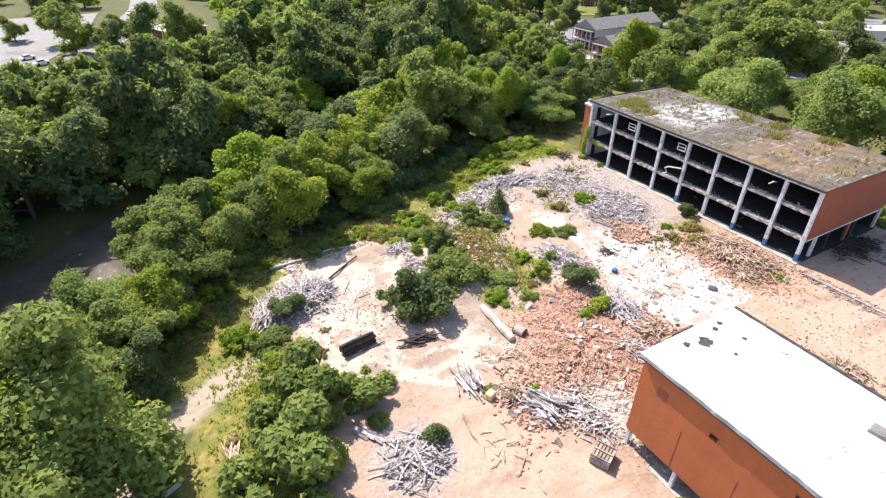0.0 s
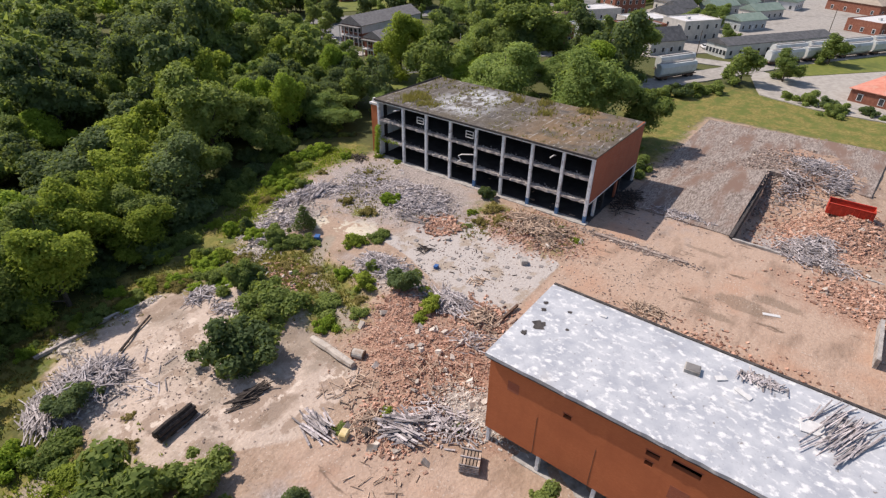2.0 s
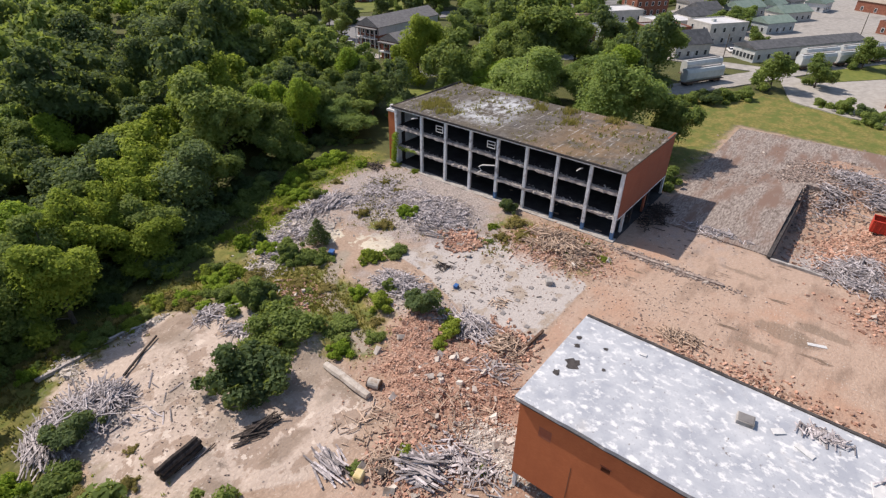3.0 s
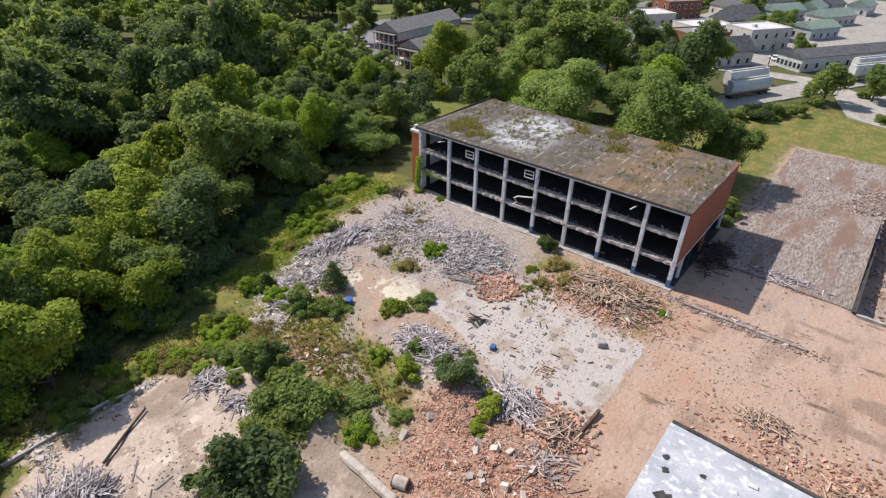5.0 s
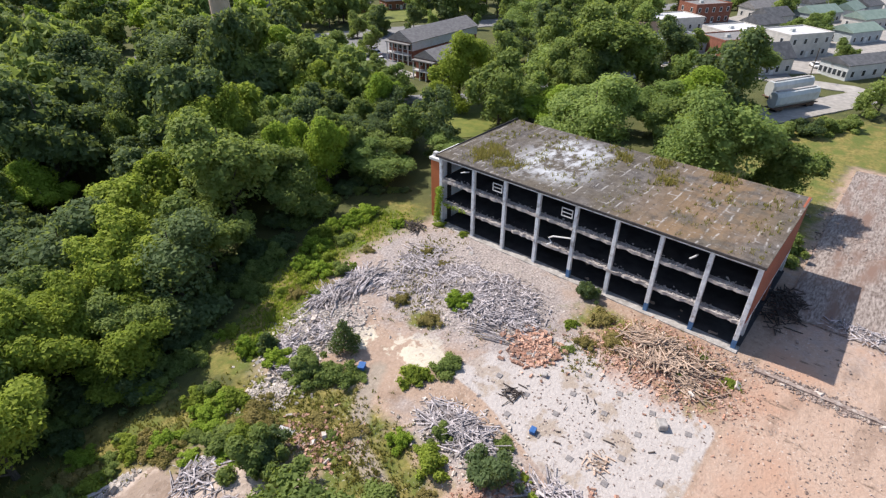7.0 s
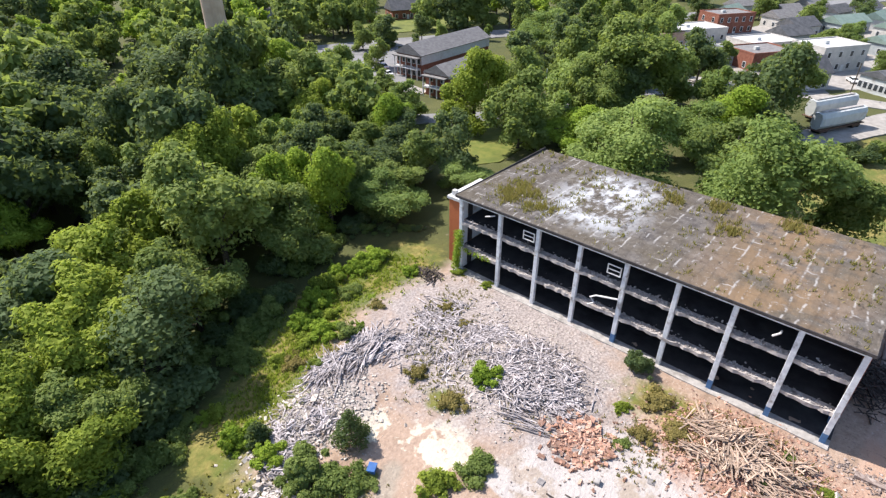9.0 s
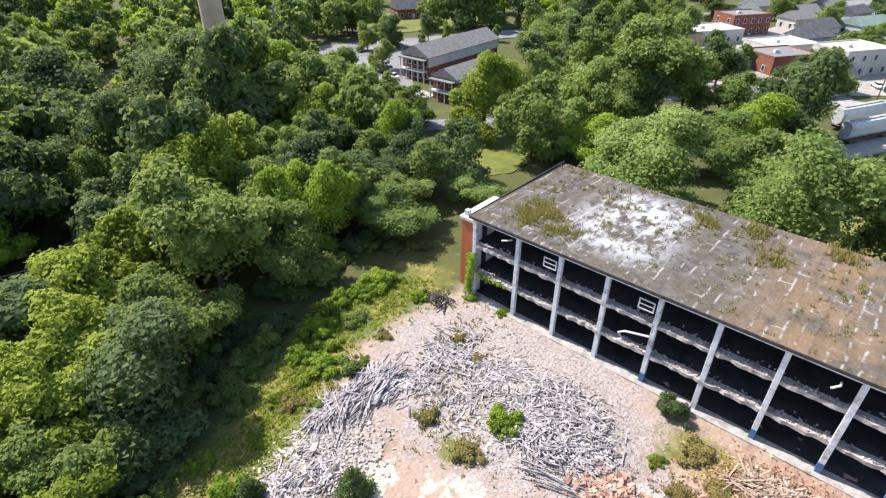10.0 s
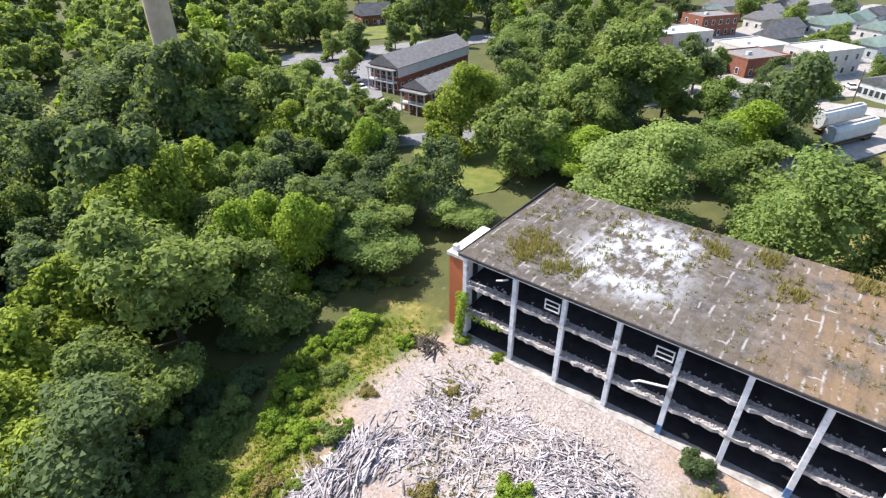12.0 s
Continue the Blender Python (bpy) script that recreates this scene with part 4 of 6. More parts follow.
T = [
    make_tree("tree", 5.2, 13.5, 13500, 0.215, LEAF_A, 1, "broad leafy green tree on the creek bank", lobes_n=54),
    make_tree("tree", 4.8, 12.0, 13000, 0.205, LEAF_B, 2, "yellow-green leafy tree on the creek bank", lobes_n=50),
    make_tree("tree", 5.5, 15.0, 13000, 0.22, LEAF_C, 3, "tall dark green leafy tree in the wood", lobes_n=54),
    make_tree("tree", 4.6, 11.0, 12500, 0.20, LEAF_D, 4, "bright green leafy tree in the wood", lobes_n=48),
    make_tree("tree", 6.4, 15.5, 19000, 0.195, LEAF_E, 5, "large round-crowned green tree behind the mill", lobes_n=64, trunk_r=0.38),
]
T_SIZE = [(5.2, 13.5), (4.8, 12.0), (5.5, 15.0), (4.6, 11.0), (6.4, 15.5)]
MID = [
    make_tree("tree", 5.2, 13.5, 5000, 0.32, LEAF_A, 6, "leafy green tree in the wood"),
    make_tree("tree", 4.8, 12.0, 4800, 0.31, LEAF_B, 7, "yellow-green leafy tree in the wood"),
    make_tree("tree", 5.5, 15.0, 5000, 0.33, LEAF_C, 8, "tall dark green tree in the wood"),
    make_tree("tree", 4.6, 11.0, 4600, 0.30, LEAF_E, 9, "fresh green leafy tree in the wood"),
]
FAR = [
    make_tree("tree", 5.5, 14, 1050, 0.62, LEAF_A, 11, "distant leafy green tree", lobes_n=16),
    make_tree("tree", 5.0, 12, 1000, 0.58, LEAF_C, 12, "distant dark green tree", lobes_n=16),
    make_tree("tree", 4.5, 10, 950, 0.54, LEAF_D, 13, "distant bright green tree", lobes_n=16),
]

# trees that stand out, each: kind, x, y, crown radius, height of the top above the site
STANDING = [
    (0, 50, 101, 7.0, 12.0), (0, 58.5, 102, 8.6, 15.8), (1, 57, 93.5, 4.8, 10.8), (1, 42, 95, 6.4, 9.6), (0, 49.5, 93.5, 5.8, 9.2), (1, 37.5, 92, 5.6, 9.2),
    (1, 27, 85, 5.0, 9.4), (0, 21, 82.5, 4.6, 9.2), (1, 33, 87.5, 4.8, 8.4), (0, 35, 84.5, 4.6, 6.6), (0, 14.5, 79.5, 4.4, 6.8), (0, 9, 75, 4.0, 6.0), (3, 24.5, 78.5, 3.2, 5.4),
    (1, 62.5, 115, 6.0, 13.4), (1, 67, 117.5, 5.6, 14.6), (0, 60.5, 109.5, 5.2, 10.2), (3, 69.5, 103, 4.4, 11.0), (3, 73, 106, 4.2, 10.2), (0, 70, 111, 5.0, 10.0), (3, 75, 99, 4.4, 12.4),
    (4, 90, 92.5, 6.6, 5.4), (4, 82.5, 94, 6.0, 6.0), (4, 98, 91, 5.2, 4.6), (0, 88, 98, 5.0, 6.4), (2, 91.5, 117, 6.2, 16.2), (3, 101, 112, 4.6, 12.0), (2, 80, 108, 5.6, 11.6), (2, 85, 104, 5.0, 9.4), (0, 66, 96, 5.0, 9.0), (2, 96, 104, 4.6, 8.0),
    (3, 40, 131, 4.8, 6.2), (0, 33, 129, 5.0, 6.6), (2, 63.5, 142.5, 8.0, 16.0), (0, 55, 136, 5.0, 9.4), (2, 49, 143, 7.5, 14.0),
    (2, 88, 172, 11.5, 16.5), (2, 68, 176, 10.5, 15.5), (0, 104, 143, 8.0, 14.5), (4, 110, 134, 6.0, 12.0), (1, 98, 132, 5.0, 11.5), (2, 100, 150, 6.0, 13.0), (0, 116, 148, 6.5, 12.5), (3, 108, 160, 6.0, 14.0),
    (4, 114, 69.5, 9.4, 14.6), (4, 111, 47.5, 9.4, 17.0), (0, 117, 37.5, 5.4, 11.0), (3, 125.5, 85, 5.8, 8.4), (0, 123, 56, 6.6, 12.2), (0, 155, 87, 11.5, 20.0), (0, 144, 90, 6.8, 15.5), (4, 188, 131, 9.0, 13.0), (1, 123.5, 109.5, 6.8, 16.6), (0, 133, 105, 5.8, 16.0), (0, 166.5, 59, 7.5, 14.2), (3, 150, 64, 6.5, 11.5), (4, 137, 66, 6.0, 10.0), (0, 131, 74, 5.5, 9.0),
    (0, 2.5, 69, 4.8, 7.0), (0, -4.5, 59, 4.2, 6.0), (3, -13, 50, 4.4, 6.4), (0, -22, 44, 4.8, 5.6),
]
KEY_TREES = [(k, x, y, r / T_SIZE[k][0], (top + 0.22 * r - gz(x, y)) * T_SIZE[k][0] / (r * T_SIZE[k][1])) for k, x, y, r, top in STANDING]
place(T, KEY_TREES, "trees of the wooded creek")

WOODS = [(-70, 20), (-13, 24), (-9, 46), (1, 62), (9, 73.5), (22, 76.5), (33, 76), (39, 83), (48, 95), (60, 98), (78, 94), (98, 90), (108, 106), (104, 120), (112, 140), (124, 172), (128, 215), (96, 250), (48, 240), (34, 184), (10, 170), (-22, 168), (-30, 130), (-80, 60)]
rng = np.random.default_rng(21)
wood_spots, taken = [], [(s[1], s[2], 4.8 * s[3]) for s in KEY_TREES]
for _ in range(9000):
    x, y = rng.uniform(-75, 145), rng.uniform(20, 250)
    if inside(x, y, WOODS, 0.5) < 0.5 or line_distance(x, y, CREEK) < (13.0 if x < 0 else 10.0 if y < 108 else 7.0 if y > 135 else 4.5):
        continue
    if 82 < x < 108 and 208 < y < 238 or math.hypot(x - 5, y - 187) < 11 or math.hypot(x - 79, y - 159) < 9 or math.hypot(x - 84, y - 150) < 6 or (67 < x < 86 and 127 < y < 166) or (x > 100 and y < 116) or math.hypot(x - 43.5, y - 115) < 9 or math.hypot(x - 45, y - 124) < 7:
        continue
    s = rng.uniform(0.85, 1.6)
    if x < 4 and 50 < y < 76:
        s *= 0.55
    if y > 122 and x < 26:
        s *= 0.62
    if x > 78 and y < 165:
        s *= 0.66
    if any(math.hypot(x - a, y - b) < 0.50 * (r + 4.8 * s) for a, b, r in taken):
        continue
    taken.append((x, y, 4.8 * s))
    wood_spots.append((x, y, s))
reach = [math.hypot(x - 28, y - 32) for x, y, s in wood_spots]
place(T, [(int(rng.choice([0, 1, 2, 3, 4], p=[0.22, 0.34, 0.08, 0.26, 0.10])), x, y, s, rng.uniform(0.7, 1.0)) for (x, y, s), d in zip(wood_spots, reach) if d < 78], "trees of the wooded creek")
mid_spots = [(int(rng.choice([0, 1, 2, 3], p=[0.30, 0.12, 0.44, 0.14])), x, y, s, rng.uniform(0.75, 1.1)) for (x, y, s), d in zip(wood_spots, reach) if 78 <= d < 116]
far_spots = [(int(rng.choice([0, 1, 2], p=[0.45, 0.35, 0.20])), x, y, s, rng.uniform(0.9, 1.2)) for (x, y, s), d in zip(wood_spots, reach) if d >= 116]
# trees among the houses and behind the mill
TOWN_TREES = [(1, 160, 60), (0, 158, 92), (2, 150, 100), (0, 168, 84), (0, 178, 98), (1, 178, 118), (0, 186, 106), (0, 164, 108), (2, 172, 74), (1, 190, 84), (0, 195, 120), (0, 205, 132), (1, 215, 140), (0, 228, 128), (0, 196, 145), (2, 232, 110), (0, 248, 120), (0, 262, 132), (1, 280, 140), (0, 120, 95), (2, 128, 92)]
for k, x, y in TOWN_TREES:
    mid_spots.append(((0, 2, 3)[k], x, y, rng.uniform(1.0, 1.45), rng.uniform(0.8, 1.05)))
count = 0
for _ in range(4000):
    x, y = rng.uniform(-90, 420), rng.uniform(130, 430)
    if count > 300:
        break
    road_gap = min(line_distance(x, y, np.array([(96, 226), (166, 192), (218, 166), (330, 115)])), line_distance(x, y, np.array([(30, 420), (18, 300), (-2, 225), (-28, 150)])))
    if math.hypot(x - 152, y - 150) < 32 or road_gap < 11 or (x < 42 and 170 < y < 330 and rng.uniform() < 0.94) or y < 195 and x < 140 or y < 262 - 0.45 * x or math.hypot(x - 206, y - 222) < 24:
        continue
    if any(math.hypot(x - b, y - c) < 8.5 for a, b, c, d, e in far_spots + mid_spots):
        continue
    far_spots.append((int(rng.choice([0, 1, 2])), x, y, rng.uniform(1.0, 1.6), rng.uniform(0.85, 1.05)))
    count += 1
for x, y, s in ((181.5, 31.4, 0.95), (191.8, 21.9, 0.85), (225, 14, 0.9), (170, 187, 0.9), (-10, 238, 1.5), (3, 224, 1.0), (12, 181, 1.0), (258, 60, 0.9), (232, 47, 0.7)):
    mid_spots.append((0, x, y, s, 0.8))

mid_spots += [(2, 87, 150, 1.5, 1.15), (0, 92, 148, 1.2, 1.1), (3, 118, 124, 0.9, 0.9), (2, 166, 124, 1.1, 0.8), (0, 206, 84, 0.9, 0.8), (2, 214, 70, 0.7, 0.8), (0, 252, 66, 0.8, 0.8), (0, 266, 64, 0.9, 0.7), (3, 288, 62, 0.8, 0.8), (0, 296, 80, 0.9, 0.8), (0, 312, 80, 0.9, 0.8), (2, 328, 66, 1.0, 0.8), (2, 340, 100, 1.2, 0.9), (0, 310, 100, 1.0, 0.9), (2, 290, 120, 1.1, 0.9)]
mid_spots += [(0, 146, 164.2, 0.75, 0.9), (2, 168.4, 185.5, 0.95, 0.8), (3, 190.2, 177.6, 0.5, 1.3), (3, 200.5, 163.9, 0.45, 1.2), (2, 182.7, 180.1, 0.7, 1), (2, 212.4, 189.2, 1.5, 1.1), (0, 223.4, 183.8, 1.5, 1.1), (2, 225.5, 171.7, 1.5, 1.1), (0, 191.3, 217.3, 1.1, 1), (0, 175.6, 212.4, 1.2, 1.1), (0, -8.4, 215.7, 1.3, 0.9), (2, 1.6, 206.3, 0.9, 0.9), (0, -26.9, 248.6, 0.8, 0.8), (2, 11.7, 209.7, 1.1, 1), (0, 20.4, 192.5, 1.3, 1), (0, 128.4, 142.2, 0.7, 0.7), (0, 150.4, 109.9, 0.5, 0.8), (2, 150, 86.1, 0.9, 1), (0, 158.9, 185.2, 0.8, 0.9)]
place(MID, mid_spots, "trees of the wood and the town")


def joined_woods(kinds, spots):
    """The far trees, past counting, as one mesh with leaves and bark."""
    vs, fs, ms, base = [], [], [], 0
    for k, x, y, s, hf in spots:
        a = (x * 53 + y * 31) % 6.283
        c, n = math.cos(a), math.sin(a)
        for ob in kinds[k].children:
            me = ob.data
            v = np.empty(len(me.vertices) * 3)
            me.vertices.foreach_get("co", v)
            v = v.reshape(-1, 3)
            vs.append(np.stack([x + s * (c * v[:, 0] - n * v[:, 1]), y + s * (n * v[:, 0] + c * v[:, 1]), gz(x, y) - 0.1 + s * hf * v[:, 2]], 1))
            fs += [tuple(i + base for i in p.vertices) for p in me.polygons]
            ms += [0 if ob.name.startswith("trunk") else k + 1] * len(me.polygons)
            base += len(v)
    ob = link_mesh("far_woods", np.concatenate(vs).tolist(), fs, [BARK, LEAF_A, LEAF_C, LEAF_D])
    ob.data.polygons.foreach_set("material_index", ms)
    tagged(ob, "dense far woods of mixed green trees", "woods", kind="stuff")
    for t in kinds:
        for ob in list(t.children):
            bpy.data.objects.remove(ob)
        bpy.data.objects.remove(t)


joined_woods(FAR, far_spots)


def make_bush(name, radius, height, count, leaf, material, seed, label):
    rng = np.random.default_rng(seed)
    t = thing(name, pose(0, 0, 0), label, "bush")
    lobes = [(0, 0, height * 0.40, radius * 0.48)]
    for k in range(16):
        a, d = 2.4 * k + rng.normal(0, 0.5), radius * rng.uniform(0.25, 1.05)
        h = rng.uniform(0.10, 0.95) * (1.05 - 0.55 * d / radius)
        lobes.append((d * math.cos(a), d * math.sin(a), height * h, radius * rng.uniform(0.13, 0.34)))
    v, f = leaf_cloud(lobes, count, leaf, rng)
    bm = bmesh.new()
    for k in range(5):
        x, y, z, r = lobes[1 + 3 * k]
        tube(bm, [(0.1 * x, 0.1 * y, -0.4), (0.5 * x, 0.5 * y, 0.5 * z), (x, y, z)], [0.06, 0.045, 0.02], 5)
    part("stems", bm, BARK, t)
    link_mesh("foliage", v, f, material, t)
    return t


SHRUB = [
    make_bush("bush", 2.0, 2.6, 4200, 0.13, LEAF_C, 31, "dense dark green bush on the broken slab"),
    make_bush("bush", 2.0, 2.4, 2600, 0.15, LEAF_D, 32, "bright green shrub at the wood edge"),
    make_bush("bush", 2.0, 1.4, 2800, 0.13, LEAF_A, 33, "low spreading green scrub"),
    make_bush("bush", 2.0, 1.8, 2200, 0.13, LEAF_DRY, 34, "dry olive weed clump in the rubble"),
    make_bush("bush", 2.0, 2.6, 4200, 0.15, LEAF_A, 35, "leafy green bush beside the dirt track"),
    make_bush("bush", 2.0, 2.2, 2600, 0.14, LEAF_B, 36, "yellow-green weed bush in the rubble"),
]
SHRUBS = [
    (0, 26.4, 49.2, 2.15, 0.95), (2, 34.3, 52.5, 1.9, 0.8), (0, 35.5, 59.3, 1.1, 1.0), (2, 38.5, 48.5, 1.2, 0.7), (1, 36, 45.5, 0.7, 1.0), (0, 46.6, 42.4, 1.2, 0.9), (5, 46.3, 37.8, 0.9, 0.9), (5, 44.5, 47.5, 0.9, 1.0),
    (4, 9.3, 41.5, 2.3, 1.0), (4, 14.8, 38.2, 1.5, 0.95), (4, 6.4, 34.2, 2.6, 0.95), (2, 31, 52, 1.5, 0.9), (5, 9.6, 33.0, 0.8, 1.2), (4, 31.1, 13.8, 0.9, 1.2),
]
SHRUBS_2 = [
    (0, 12.4, 56.6, 1.2, 0.8), (2, 9, 53, 1.3, 0.8), (1, 5.5, 55.5, 1.0, 1.2), (5, 8.5, 49, 1.0, 0.6), (1, 63.7, 60.4, 0.8, 1.1), (3, 60, 66.5, 0.6, 0.9), (3, 59.4, 61.0, 0.7, 0.9),
    (0, 76.0, 49.0, 0.85, 1.1), (3, 73, 45.5, 0.9, 0.7), (3, 70.5, 42.5, 0.7, 0.6), (2, 55, 54.5, 0.9, 0.8), (2, 46, 62.5, 1.1, 0.9), (4, 44, 65, 0.9, 1.0),
]
place(SHRUB, SHRUBS + SHRUBS_2, "bushes on the site")
rng = np.random.default_rng(41)
# weed bushes and undergrowth below the trees: kind, x, y, scale, height factor
WEED_BUSHES = [
    (1, 72.3, 86.1, 0.8, 1), (1, 68.9, 86.4, 0.65, 1.1), (5, 64, 86.8, 0.8, 1.2), (1, 66.7, 87.7, 0.6, 1.2), (1, 61.3, 85.5, 0.75, 1.1), (1, 57.5, 83.2, 0.75, 1), (5, 60.4, 81.7, 0.55, 0.9),
    (2, 65.2, 83.2, 0.6, 1), (1, 58, 79.7, 0.65, 1), (4, 59.4, 76.9, 0.6, 0.9), (5, 55.5, 79.9, 0.45, 0.9), (3, 52.6, 78, 0.5, 0.8), (5, 51.9, 80.2, 0.45, 0.9), (4, 54, 75.7, 0.4, 0.8),
    (1, 73, 80.3, 0.45, 1.1), (5, 77.5, 75.2, 0.4, 0.8), (3, 70.6, 71.5, 0.35, 0.8), (3, 69.6, 68, 0.3, 0.8), (5, 77.6, 70.6, 0.35, 0.9), (3, 65.3, 78.4, 0.4, 0.6), (3, 56.4, 75.8, 0.4, 0.6),
    (1, 42.8, 73.8, 0.65, 1.3), (1, 43.7, 69.6, 0.55, 1.1), (4, 44.9, 65.6, 0.8, 1), (5, 35.5, 71.4, 0.65, 0.9), (4, 36.4, 71.2, 0.5, 1), (5, 37.4, 68, 0.7, 0.9), (3, 38.4, 65.1, 0.6, 0.8),
    (5, 43.6, 78.8, 0.45, 0.9), (1, 42.6, 79.3, 0.35, 0.9), (5, 53.8, 75.7, 0.4, 1), (2, 47.4, 60.9, 0.5, 0.6), (5, 51.5, 56.2, 0.7, 0.9), (1, 34.6, 68.6, 0.55, 0.9), (1, 36.8, 68.5, 0.6, 1),
    (5, 35.6, 63.5, 0.6, 0.9), (4, 33.4, 63.9, 0.65, 0.8), (3, 30, 67.3, 0.55, 0.8), (4, 34.4, 59.3, 0.95, 1.2), (1, 44.7, 51.4, 0.45, 1.2), (4, 47.4, 48.7, 0.45, 1), (5, 45.1, 48.8, 0.4, 0.9),
    (3, 42.7, 55.7, 0.45, 0.5), (3, 41.5, 59.5, 0.45, 0.5),
]
UNDERGROWTH = [
    (2, 64.4, 94, 1, 1), (0, 58.5, 90, 1, 0.9), (2, 53.6, 86.7, 1, 0.9), (2, 71.4, 95.3, 1.1, 1), (0, 77.4, 95.5, 1, 0.9), (2, 49.9, 84.4, 1, 1), (2, 82, 93.8, 1, 0.9),
    (0, 62.3, 96.6, 1.1, 1), (2, 81.5, 89.1, 0.6, 0.8), (2, 68.2, 95.7, 0.9, 1), (0, 55, 91.9, 1.1, 1), (2, 42.7, 84.9, 1, 1), (0, 38.7, 82, 1, 0.9), (2, 34.8, 79.8, 1.1, 1),
    (2, 46.4, 87.9, 1, 1), (0, 31.5, 77.9, 1.1, 1), (2, 50.7, 87.7, 1, 0.9), (2, 40.2, 87.8, 1, 1), (0, 35, 84, 1.1, 0.9), (2, 30.8, 81.4, 1.1, 1), (4, 56.2, 88.5, 0.9, 1),
    (2, 22, 81, 1, 1), (2, 17, 79.8, 1, 1), (0, 27.6, 82.2, 1, 1), (2, 21.1, 85.9, 1.1, 1), (2, 13.4, 76.2, 1, 1), (0, 33.9, 83.7, 0.9, 0.9), (2, 40.6, 86, 0.9, 0.9),
]
edge_spots = [(k, x, y, 1.3 * r, h) for k, x, y, r, h in WEED_BUSHES]
for k, x, y, r, h in UNDERGROWTH:
    edge_spots.append((k, x, y, 1.15 * r, h))
    for j in range(2):
        edge_spots.append((int(rng.choice([0, 2, 4])), x + rng.normal(0, 2.2), y + rng.normal(0.8, 2.2), r * rng.uniform(0.6, 1.1), h * rng.uniform(0.7, 1.1)))
for k, x, y, r, h in WEED_BUSHES[:21]:
    edge_spots.append((int(rng.choice([1, 5, 3])), x + rng.normal(0, 1.3), y + rng.normal(0, 1.3), r * rng.uniform(0.35, 0.7), h * rng.uniform(0.7, 1.1)))
EDGE_2 = np.array([(-13, 36), (-3, 54), (4, 64), (11, 71), (19, 71.5), (28, 71), (34, 66), (37, 62)], float)
for k in range(56):
    u = rng.uniform(0, len(EDGE_2) - 1.001)
    p = EDGE_2[int(u)] + (EDGE_2[int(u) + 1] - EDGE_2[int(u)]) * (u % 1)
    edge_spots.append((int(rng.choice([1, 2, 5, 3, 4])), p[0] + rng.normal(-0.6, 1.2), p[1] + rng.normal(0.6, 1.2), rng.uniform(0.35, 0.85), rng.uniform(0.5, 1.1)))
for x, y in ((8, 46), (5, 44), (2, 40), (13, 47.5), (10, 50), (15, 51), (5, 58), (40, 44), (42, 46), (50.5, 44), (49, 40.5), (68, 45), (70, 48), (66, 46), (69.5, 35), (74, 34), (72.5, 30.5), (30.5, 30.8), (26.5, 33.5), (33.5, 24.5), (43.4, 37.4), (41, 57), (38, 63)):
    edge_spots.append((int(rng.choice([3, 5, 2])), x, y, rng.uniform(0.3, 0.6), rng.uniform(0.6, 1.0)))
for x, y in ((174.5, 18), (173.2, 13.2), (172, 9), (170.8, 5.5), (171.8, 0), (171, -5), (170.5, -10), (166, 7), (163, 38), (160, 43), (155, 45), (168, 35), (158, 40), (152, 47), (104, 37), (108, 40), (103, 33)):
    edge_spots.append((int(rng.choice([0, 4])), x, y, rng.uniform(1.0, 1.5), rng.uniform(0.8, 1.0)))
place([copy_thing(s, s.matrix_basis.copy()) for s in SHRUB], edge_spots, "shrubs along the wood edge")


def make_sapling(x, y, h, r, seed, label):
    """A narrow young evergreen with tiers of drooping boughs."""
    rng = np.random.default_rng(seed)
    t = thing("sapling", pose(x, y, gz(x, y) - 0.1), label, "tree")
    bm = bmesh.new()
    tube(bm, [(0, 0, -0.3), (0.05, 0, h * 0.5), (0, 0, h)], [0.09, 0.06, 0.015], 6)
    lobes = []
    for k in range(26):
        u = k / 26
        a, d = 2.4 * k, r * (1 - u) * 0.85 + 0.1
        lobes.append((d * math.cos(a), d * math.sin(a), 0.35 + u * (h - 0.5), 0.22 + 0.3 * r * (1 - u)))
        tube_part("branch", [(0, 0, 0.5 + u * (h - 0.6)), (d * math.cos(a), d * math.sin(a), 0.35 + u * (h - 0.5))], [0.03, 0.012], BARK, t, "", 4)
    part("trunk", bm, BARK, t)
    v, f = leaf_cloud(lobes, 2600, 0.12, rng, core=False)
    link_mesh("crown", v, f, LEAF_C, t)


make_sapling(49.8, 65.2, 4.2, 1.5, 51, "young dark evergreen standing in the debris")
make_sapling(44.2, 72.0, 2.6, 1.0, 52, "small evergreen at the debris edge")
make_sapling(18.7, 30.7, 1.8, 0.9, 53, "straggly young tree by the board heap")


def grass_tufts(name, spots, height, material, seed, label):
    rng = np.random.default_rng(seed)
    spots = np.asarray(spots, float)
    n, k = len(spots), 5
    base = np.repeat(spots, k, 0) + np.concatenate([rng.normal(0, 0.12, (n * k, 2)), np.zeros((n * k, 1))], 1)
    a = rng.uniform(0, 6.283, n * k)
    h = height * rng.uniform(0.5, 1.3, n * k)
    w = 0.05 + 0.05 * rng.uniform(0, 1, n * k)
    side = np.stack([np.cos(a), np.sin(a), np.zeros(n * k)], 1) * w[:, None]
    tip = base + np.stack([rng.normal(0, 0.25, n * k) * h, rng.normal(0, 0.25, n * k) * h, h], 1)
    v = np.stack([base - side, base + side, tip], 1).reshape(-1, 3)
    return tagged(link_mesh(name, v.tolist(), np.arange(n * k * 3).reshape(-1, 3).tolist(), material), label, "grass", kind="stuff")


